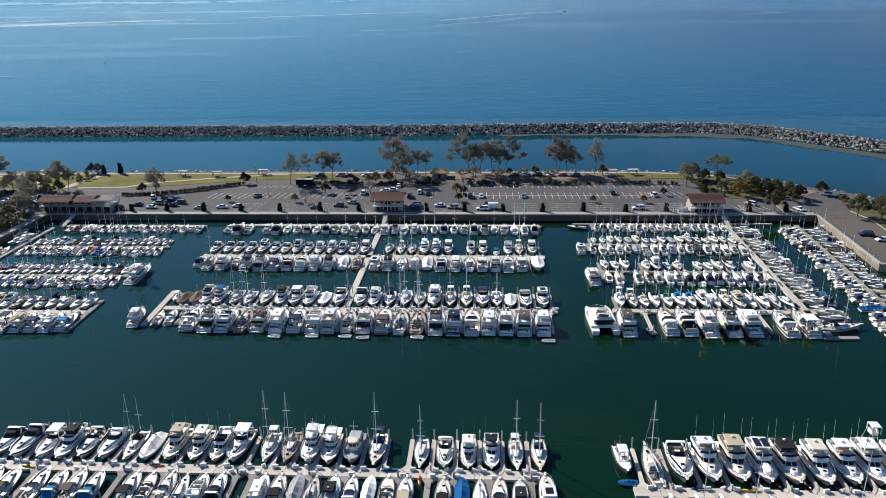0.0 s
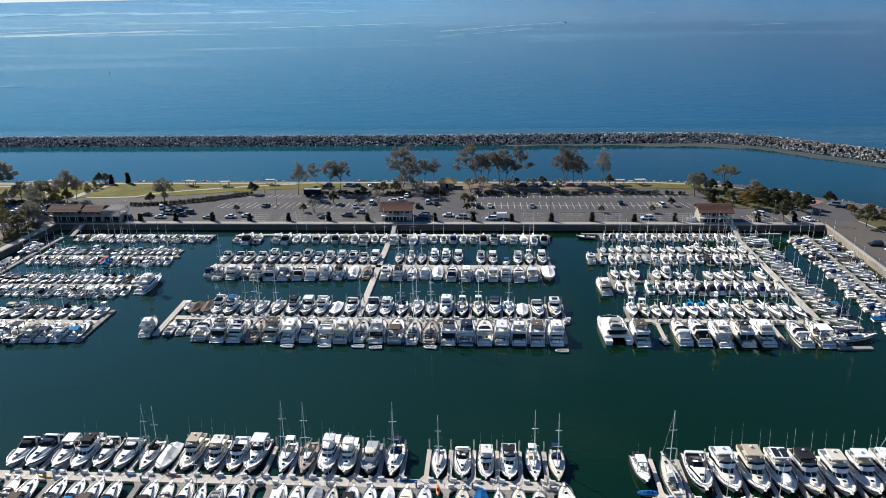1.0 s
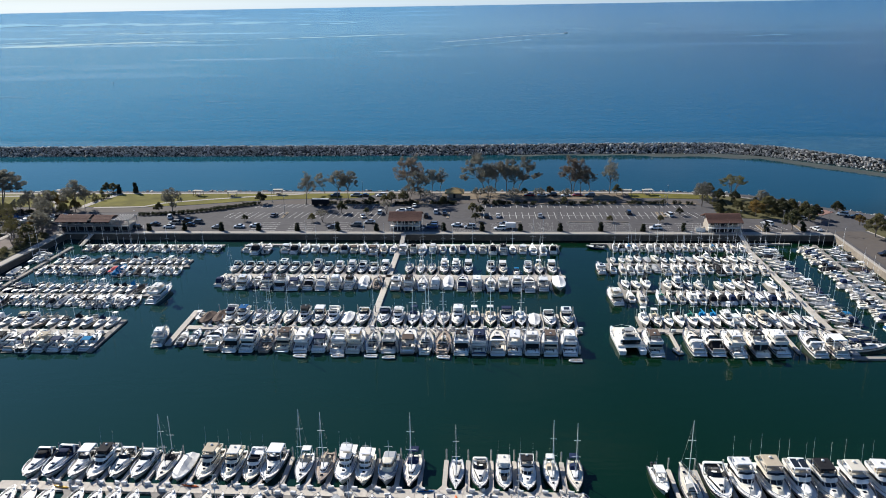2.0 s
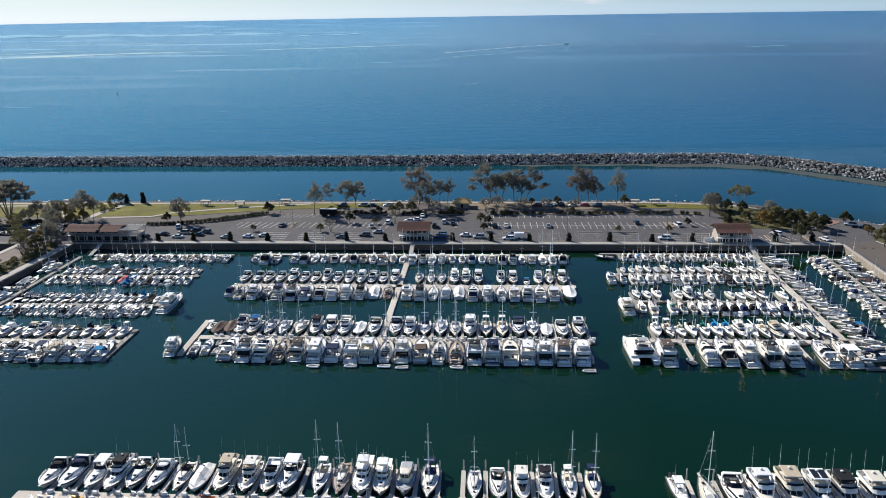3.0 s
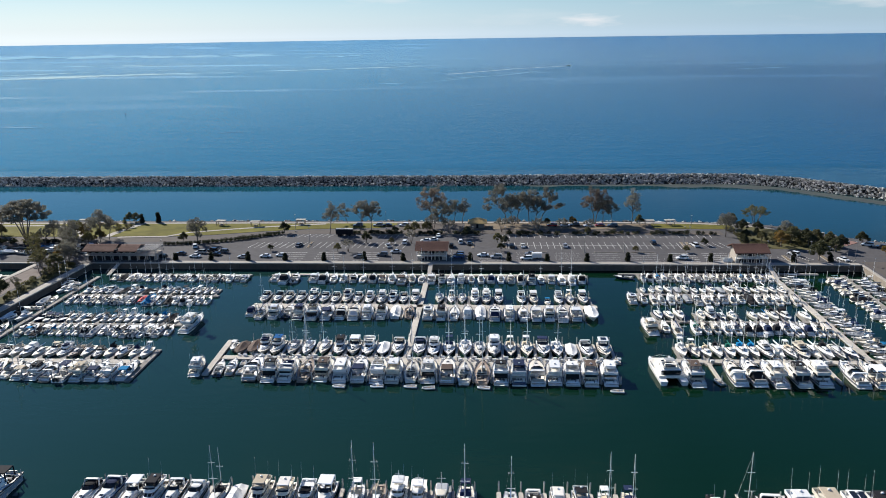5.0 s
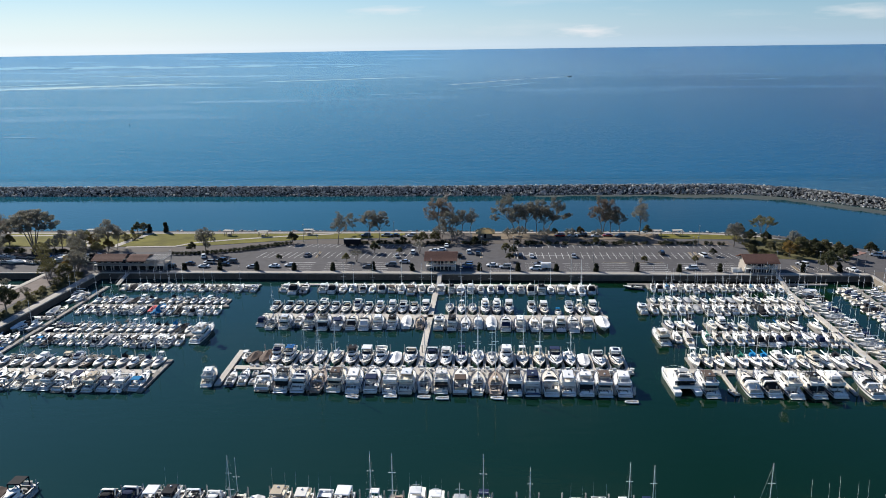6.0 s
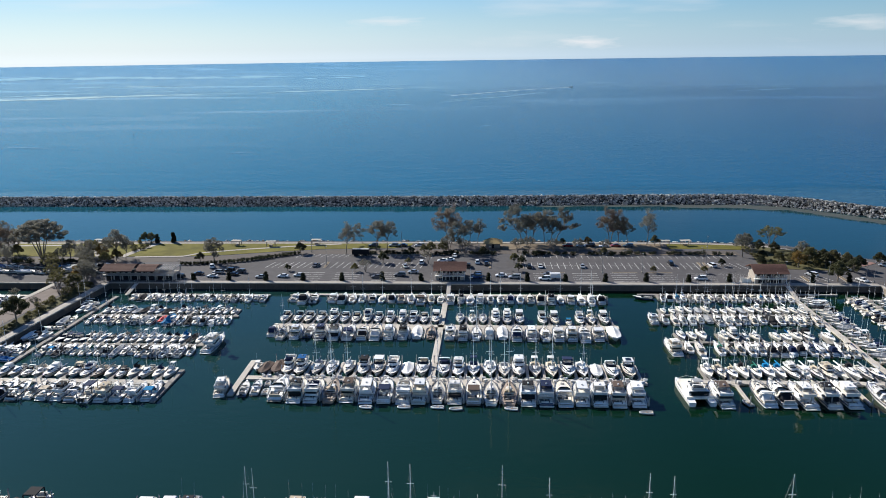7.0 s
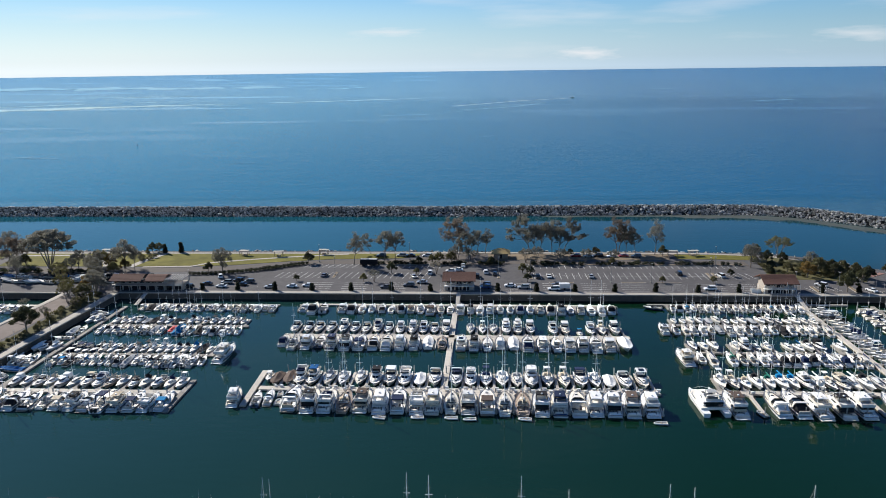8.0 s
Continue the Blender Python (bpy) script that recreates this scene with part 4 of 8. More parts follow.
def express_cruiser(label, canvas=None, L=10.0, hullmat=None, cover=True, hard=False, pad=None, shut=None, stripe=None, bridge=None):
    """A low cruiser with a long foredeck, a raked windscreen and an arch or top over the cockpit. shut: a cover that closes the whole cockpit."""
    B, F = L * 0.33, 1.1
    ob = thing("express_cruiser", label, "boat")
    st = stations(L, B, F, tail=0.88)
    hull(st, ob, hullmat or WHITE, rail=stripe)
    deck(st, ob, cockpit=0.36, floor=0.5, bare=True, sole=SOLE if pad else None)
    z = F + 0.06
    house("trunk", ob, WHITE, -L * 0.08, L * 0.36, B * 0.76, B * 0.2, z, z + 0.5, rake=0.9, aft=0.0, band=(0.3, 0.75))
    hatch(ob, L * 0.2, z + 0.52)
    bm = bmesh.new()
    arc = [(-0.40, -0.16), (-0.36, -0.04), (-0.2, 0.02), (0.2, 0.02), (0.36, -0.04), (0.40, -0.16)]
    loft(bm, [[(B * x, L * y, z + 0.42) for x, y in arc], [(B * x * 0.88, L * (y - 0.065), z + 1.05) for x, y in arc]])
    part("windscreen", bm, GLASS, ob)
    seats(ob, [(0, -L * 0.42, 0.5, B * 0.62, 0.6, 0.5)], pad)
    if shut:
        house("cockpit_cover", ob, shut, -L * 0.45, -L * 0.07, B * 0.72, B * 0.74, z - 0.25, z + 0.85, rake=0.5, aft=1.5, tumble=0.2, soft=0.12)
    if hard:
        canopy("hardtop", ob, WHITE, -L * 0.36, -L * 0.05, B * 0.76, z + 1.75, foot=1.6)
        if bridge:
            bm = bmesh.new()
            box(bm, -B * 0.2, B * 0.2, -L * 0.28, -L * 0.12, z + 1.82, z + 1.93)
            part("sunroof", bm, bridge, ob, "dark sunroof in the hardtop")
    elif cover and not shut:
        canopy("bimini", ob, canvas or C_NAVY, -L * 0.36, -L * 0.13, B * 0.7, z + 1.45, drop=0.15, thick=0.14, foot=1.4)
    else:
        arch(ob, -L * 0.26, B * 0.88, z, 1.25)
    bow_rail(st, ob, high=0.5)
    platform(ob, L, B, deep=0.6, material=TEAK if pad else None)
    return ob


def sailing_yacht(label, cover=None, hullmat=None, L=10.5, mast=12.0, dodger=True, plain=False, mizzen=False, bimini=None, decking=None, stripe=None):
    """A sloop, or a ketch with a mizzen, with a covered mainsail on its boom."""
    B, F = L * 0.315, 1.0
    ob = thing("sailing_yacht", label, "boat")
    st = stations(L, B, F, full=0.42, tail=0.66, rise=0.25, point=1.75, blunt=0.9)
    hull(st, ob, hullmat or WHITE, draft=0.7, rubbed=not plain or bool(stripe), rail=stripe)
    deck(st, ob, cockpit=0.3, floor=0.5, side=0.55, bare=plain, material=decking)
    z = F + 0.08
    house("cabin", ob, WHITE, -L * 0.20, L * 0.20, B * 0.60, B * 0.34, z, z + 0.42, rake=0.7, aft=0.0, band=(0.3, 0.78), soft=0.05)
    if not plain:
        hatch(ob, L * 0.28, z + 0.1, 0.5)
    my = L * 0.08
    bm = bmesh.new()
    tube(bm, (0, my, F), (0, my, F + mast), 0.06 if plain else 0.08, 0.04 if plain else 0.055, n=6)
    for f, w in ((0.38, 0.85), (0.68, 0.65)):
        tube(bm, (-w, my, F + mast * f), (w, my, F + mast * f), 0.03 if plain else 0.05, n=4)
    spar = part("mast", bm, SPAR, ob)
    bm = bmesh.new()
    topz = F + mast - 0.05
    for p in () if plain else ((0, L * 0.49, F * 1.25), (0, -L * 0.49, F), (B * 0.46, my - 0.2, F), (-B * 0.46, my - 0.2, F)):
        tube(bm, p, (0, my, topz), 0.006, n=3)
    if plain:
        bm.free()
    else:
        part("stay", bm, STEEL, spar)
        bm = bmesh.new()
        tube(bm, (0, my - 0.1, z + 1.15), (0, -L * 0.36, z + 1.2), 0.07, n=6)
        part("boom", bm, SPAR, spar)
    bm = bmesh.new()
    loft(bm, [[(x * r, y, z + 1.2 + zz * r) for x, zz in ((-0.11, -0.05), (-0.13, 0.1), (0, 0.3), (0.13, 0.1), (0.11, -0.05))] for y, r in ((my - 0.1, 1.25), (my - L * 0.15, 1.0), (-L * 0.34, 0.7))], closed=True, caps=True)
    part("sail_cover", bm, cover or C_NAVY, spar)
    if dodger:
        bm = bmesh.new()
        loft(bm, [[(B * x, -L * 0.2 + L * dy, z + zz) for x, zz in ((-0.3, 0.35), (-0.26, 0.95), (0, 1.1), (0.26, 0.95), (0.3, 0.35))] for dy in (0.0, 0.09)] + [[(B * x, -L * 0.06, z + 0.42) for x in (-0.27, -0.2, 0, 0.2, 0.27)]])
        part("dodger", bm, cover or C_NAVY, ob)
    if bimini:
        canopy("bimini", ob, bimini, -L * 0.42, -L * 0.25, B * 0.52, z + 1.75, thick=0.1, foot=1.5)
    if mizzen:
        bm = bmesh.new()
        tube(bm, (0, -L * 0.3, F * 0.6), (0, -L * 0.31, F + mast * 0.76), 0.075, 0.045, n=6)
        tube(bm, (-0.7, -L * 0.305, F + mast * 0.4), (0.7, -L * 0.305, F + mast * 0.4), 0.045, n=4)
        part("mizzen_mast", bm, SPAR, ob)
    if plain:
        return ob
    bm = bmesh.new()
    tube(bm, (0, L * 0.475, F * 1.3), (0, my + 0.12, topz * 0.96), 0.024, 0.012, n=5)
    part("furled_jib", bm, C_WHITE, ob)
    pts = [(max(0.03, b - 0.08), y, zz) for y, b, zz, s in st]
    bent_rail("lifeline", ob, [(-x, y, zz) for x, y, zz in pts] + pts[::-1], 0.6, 0.016, STEEL)
    return ob


def cabin_cruiser(label, L=7.5, canvas=None, top=None):
    """A small cruiser with a low cabin and an open or covered cockpit."""
    B, F = L * 0.34, 0.9
    ob = thing("cabin_cruiser", label, "boat")
    st = stations(L, B, F, tail=0.9)
    hull(st, ob, WHITE, draft=0.4)
    deck(st, ob, cockpit=0.4, floor=0.4, side=0.25, bare=True)
    house("cabin", ob, WHITE, -L * 0.08, L * 0.32, B * 0.74, B * 0.3, F + 0.05, F + 0.75, rake=1.1, aft=-0.1, band=(0.35, 0.85))
    if canvas:
        house("canopy", ob, canvas, -L * 0.36, -L * 0.04, B * 0.74, B * 0.72, F, F + 1.15, rake=0.3, aft=0.3, soft=0.1)
    else:
        seats(ob, [(0, -L * 0.38, 0.4, B * 0.6, 0.5, 0.45)])
    if top:
        canopy("bimini", ob, top, -L * 0.34, -L * 0.06, B * 0.66, F + 1.35, foot=1.2)
    return ob


def runabout(label, L=7.0, canvas=None, hullmat=None):
    """A small open boat with a windscreen and an outboard engine."""
    B, F = L * 0.35, 0.8
    ob = thing("runabout", label, "boat")
    st = stations(L, B, F, tail=0.92)
    hull(st, ob, hullmat or WHITE, draft=0.35)
    deck(st, ob, cockpit=0.6, floor=0.35, side=0.22, bare=True)
    bm = bmesh.new()
    arc = [(-0.4, 0.02), (-0.3, 0.12), (0.3, 0.12), (0.4, 0.02)]
    loft(bm, [[(B * x, L * y, F + 0.08) for x, y in arc], [(B * x * 0.9, L * (y - 0.05), F + 0.55) for x, y in arc]])
    part("windscreen", bm, GLASS, ob)
    seats(ob, [(0, -L * 0.05, 0.35, 1.4, 0.55, 0.45), (0, -L * 0.36, 0.35, B * 0.6, 0.5, 0.42)])
    if canvas:
        canopy("bimini", ob, canvas, -L * 0.34, L * 0.02, B * 0.76, F + 1.25, drop=0.1, foot=1.2)
    bm = bmesh.new()
    box(bm, -0.24, 0.24, -L / 2 - 0.55, -L / 2 + 0.05, 0.35, 1.15)
    soft_part("outboard", bm, ENGINE, ob, "black outboard engine", 0.1)
    return ob


def console_boat(label, L=8.5, top=None):
    """A centre-console fishing boat with a T-top."""
    B, F = L * 0.32, 0.95
    ob = thing("fishing_boat", label, "boat")
    st = stations(L, B, F, tail=0.92, rise=0.45)
    hull(st, ob, WHITE, draft=0.4)
    deck(st, ob, cockpit=0.7, floor=0.45, side=0.25, sole=DECK)
    house("console", ob, WHITE, -L * 0.06, L * 0.10, B * 0.34, B * 0.3, 0.45, 1.7, rake=0.35, band=(0.72, 0.95))
    canopy("top", ob, top or C_WHITE, -L * 0.2, L * 0.1, B * 0.62, 2.6, foot=2.1)
    seats(ob, [(0, -L * 0.15, 0.45, B * 0.34, 0.6, 0.7)])
    for x in (-0.36, 0.36):
        bm = bmesh.new()
        box(bm, x - 0.24, x + 0.24, -L / 2 - 0.6, -L / 2 + 0.05, 0.35, 1.25)
        soft_part("outboard", bm, ENGINE, ob, "black outboard engine", 0.1)
    whip(ob, 0.5, -L * 0.1, 2.6, 3.0)
    return ob


def covered_boat(label, canvas, L=8.5, hullmat=None, peak=0.62):
    """A boat under a fitted cover."""
    B, F = L * 0.33, 0.95
    ob = thing("covered_boat", label, "boat")
    st = stations(L, B, F)
    hull(st, ob, hullmat or WHITE, draft=0.4, rubbed=False)
    bm = bmesh.new()
    rings = []
    for y, b, z, s in st:
        h = peak * (0.7 if s < 0.2 else 1.35 if s < 0.5 else max(0.14, 1.35 - (s - 0.5) * 2.9))  # tented over screen and seats
        sag = 0.05 * math.sin(s * 31)
        rings.append([(b + 0.07, y, z - 0.22), (b + 0.06, y, z + 0.06), (b * 0.55, y, z + h * 0.42 + sag), (0, y, z + h + sag * 1.4), (-b * 0.55, y, z + h * 0.42 - sag), (-b - 0.06, y, z + 0.06), (-b - 0.07, y, z - 0.22)])
    vs = loft(bm, rings)
    bm.faces.new(vs[0])
    part("cover", bm, canvas, ob)
    return ob


def trawler(label, L=12.0, hullmat=None):
    """A displacement trawler with an upright pilothouse."""
    B, F = L * 0.34, 1.5
    ob = thing("trawler", label, "boat")
    st = stations(L, B, F, full=0.55, tail=0.85, rise=0.45, point=2.5)
    hull(st, ob, hullmat or C_GREEN)
    deck(st, ob, cockpit=0.2, floor=0.9, material=C_GREY)
    z = F + 0.15
    house("cabin", ob, CREAM, -L * 0.32, L * 0.06, B * 0.72, B * 0.7, z, z + 1.3, rake=0.2, band=(0.4, 0.8))
    house("pilothouse", ob, CREAM, -L * 0.04, L * 0.2, B * 0.68, B * 0.56, z, z + 2.1, rake=0.35, band=(0.55, 0.9))
    canopy("boat_deck", ob, C_GREY, -L * 0.3, -L * 0.06, B * 0.6, z + 1.5, foot=1.0)
    bm = bmesh.new()
    tube(bm, (0, -L * 0.04, z + 2.0), (0, -L * 0.06, z + 6.0), 0.08, 0.05)
    tube(bm, (-0.9, -L * 0.05, z + 4.6), (0.9, -L * 0.05, z + 4.6), 0.04, n=4)
    part("mast", bm, SPAR, ob)
    bow_rail(st, ob)
    platform(ob, L, B)
    return ob


def catamaran(label, L=15.0, B=7.6):
    """A wide power catamaran: two hulls under one bridge deck."""
    ob = thing("catamaran", label, "boat")
    for k in (1, -1):
        bm = bmesh.new()
        rings = []
        for y, b, z, s in stations(L, 2.1, 1.7, full=0.6, tail=0.95, rise=0.1, point=2.6):
            c = k * (B / 2 - 1.05)
            rings.append([(c + b, y, z), (c + b * 0.8, y, 0.1), (c, y, -0.6), (c - b * 0.8, y, 0.1), (c - b, y, z)])
        vs = loft(bm, rings, closed=True)
        bm.faces.new(vs[0])
        bm.faces.new(vs[-1][::-1])
        part("hull", bm, WHITE, ob)
    bm = bmesh.new()
    slab(bm, [(-B / 2 + 0.1, -L * 0.36), (B / 2 - 0.1, -L * 0.36), (B / 2 - 0.3, L * 0.3), (B * 0.28, L * 0.41), (-B * 0.28, L * 0.41), (0.3 - B / 2, L * 0.3)], 1.1, 1.8)
    soft_part("deck", bm, DECK, ob, width=0.06)
    house("cabin", ob, WHITE, -L * 0.3, L * 0.2, B * 0.76, B * 0.55, 1.8, 3.0, rake=2.2, aft=0.1, band=(0.52, 0.82))
    tray("flybridge", ob, WHITE, -L * 0.26, L * 0.0, B * 0.55, 3.0, 3.6)
    arch(ob, -L * 0.24, B * 0.5, 3.7, 1.0)
    canopy("bimini", ob, C_GREY, -L * 0.2, -L * 0.06, B * 0.34, 5.0, foot=1.4)
    box_part("aft_bay", [(-B * 0.3, B * 0.3, -L * 0.325, -L * 0.3, 1.85, 3.0)], GLASS, ob, "dark glazed aft doors")
    seats(ob, [(0, -L * 0.2, 3.1, 2.6, 0.7, 0.5), (0, -L * 0.06, 3.1, 1.6, 0.6, 0.6)], GEAR)
    hatch(ob, L * 0.27, 1.85, 0.8)
    bow_rail(stations(L * 0.92, B, 1.7, full=0.7, tail=1.0, rise=0.05), ob, start=0.5)
    whip(ob, 1.5, -L * 0.2, 4.8, 4.0)
    return ob


def dinghy(label, L=3.2, material=None):
    """An inflatable tender."""
    ob = thing("dinghy", label, "boat")
    bm = bmesh.new()
    line = [(0.65, -L / 2), (0.68, 0.0), (0.62, L * 0.28), (0.3, L * 0.46), (0.0, L * 0.5)]
    pts = line + [(-x, y) for x, y in line[-2::-1]]
    rings = []
    for k, (x, y) in enumerate(pts):  # one tube bent round the bow
        ahead, behind = Vector(pts[min(k + 1, len(pts) - 1)]), Vector(pts[max(k - 1, 0)])
        side = Vector((ahead.y - behind.y, behind.x - ahead.x)).normalized()
        rings.append([(x + side.x * math.cos(a) * 0.21, y + side.y * math.cos(a) * 0.21, 0.3 + math.sin(a) * 0.21) for a in (0, 0.785, 1.571, 2.356, 3.142, 3.927, 4.712, 5.498)])
    loft(bm, rings, closed=True, caps=True)
    part("tube", bm, material or C_GREY, ob)
    bm = bmesh.new()
    slab(bm, [(-0.6, -L / 2 + 0.1), (0.6, -L / 2 + 0.1), (0.55, L * 0.3), (0, L * 0.45), (-0.55, L * 0.3)], 0.12, 0.2)
    box(bm, -0.6, 0.6, -L / 2 + 0.02, -L / 2 + 0.12, 0.1, 0.6)
    part("floor", bm, SEAT, ob)
    bm = bmesh.new()
    box(bm, -0.6, 0.6, -0.3, 0.0, 0.38, 0.46)
    part("bench", bm, TEAK, ob)
    return ob


def kayak(label, material, L=3.6):
    """A closed-deck kayak with a cockpit rim."""
    ob = thing("kayak", label, "kayak")
    bm = bmesh.new()
    loft(bm, [[(math.cos(a) * w, y, 0.17 + math.sin(a) * h) for a in (0, 0.9, 1.57, 2.24, 3.14, 4.2, 5.2)] for y, w, h in ((-L / 2, 0.04, 0.04), (-L * 0.3, 0.28, 0.14), (0, 0.36, 0.16), (L * 0.3, 0.28, 0.15), (L / 2, 0.04, 0.06))], closed=True, caps=True)
    part("hull", bm, material, ob, smooth=True)
    bm = bmesh.new()
    slab(bm, [(math.cos(a) * 0.24, math.sin(a) * 0.5) for a in (0, 0.8, 1.57, 2.3, 3.14, 4.0, 4.71, 5.5)], 0.3, 0.36)
    part("cockpit", bm, C_BLACK, ob)
    return ob


# letter: natural length, natural beam, makers of its look-alikes
def my(label, **more):
    return lambda: motor_yacht(label, **more)


def ex(label, **more):
    return lambda: express_cruiser(label, **more)


def sail(label, **more):
    return lambda: sailing_yacht(label, **more)


def small_sail(label, **more):
    return lambda: sailing_yacht(label, L=8.5, plain=True, **more)


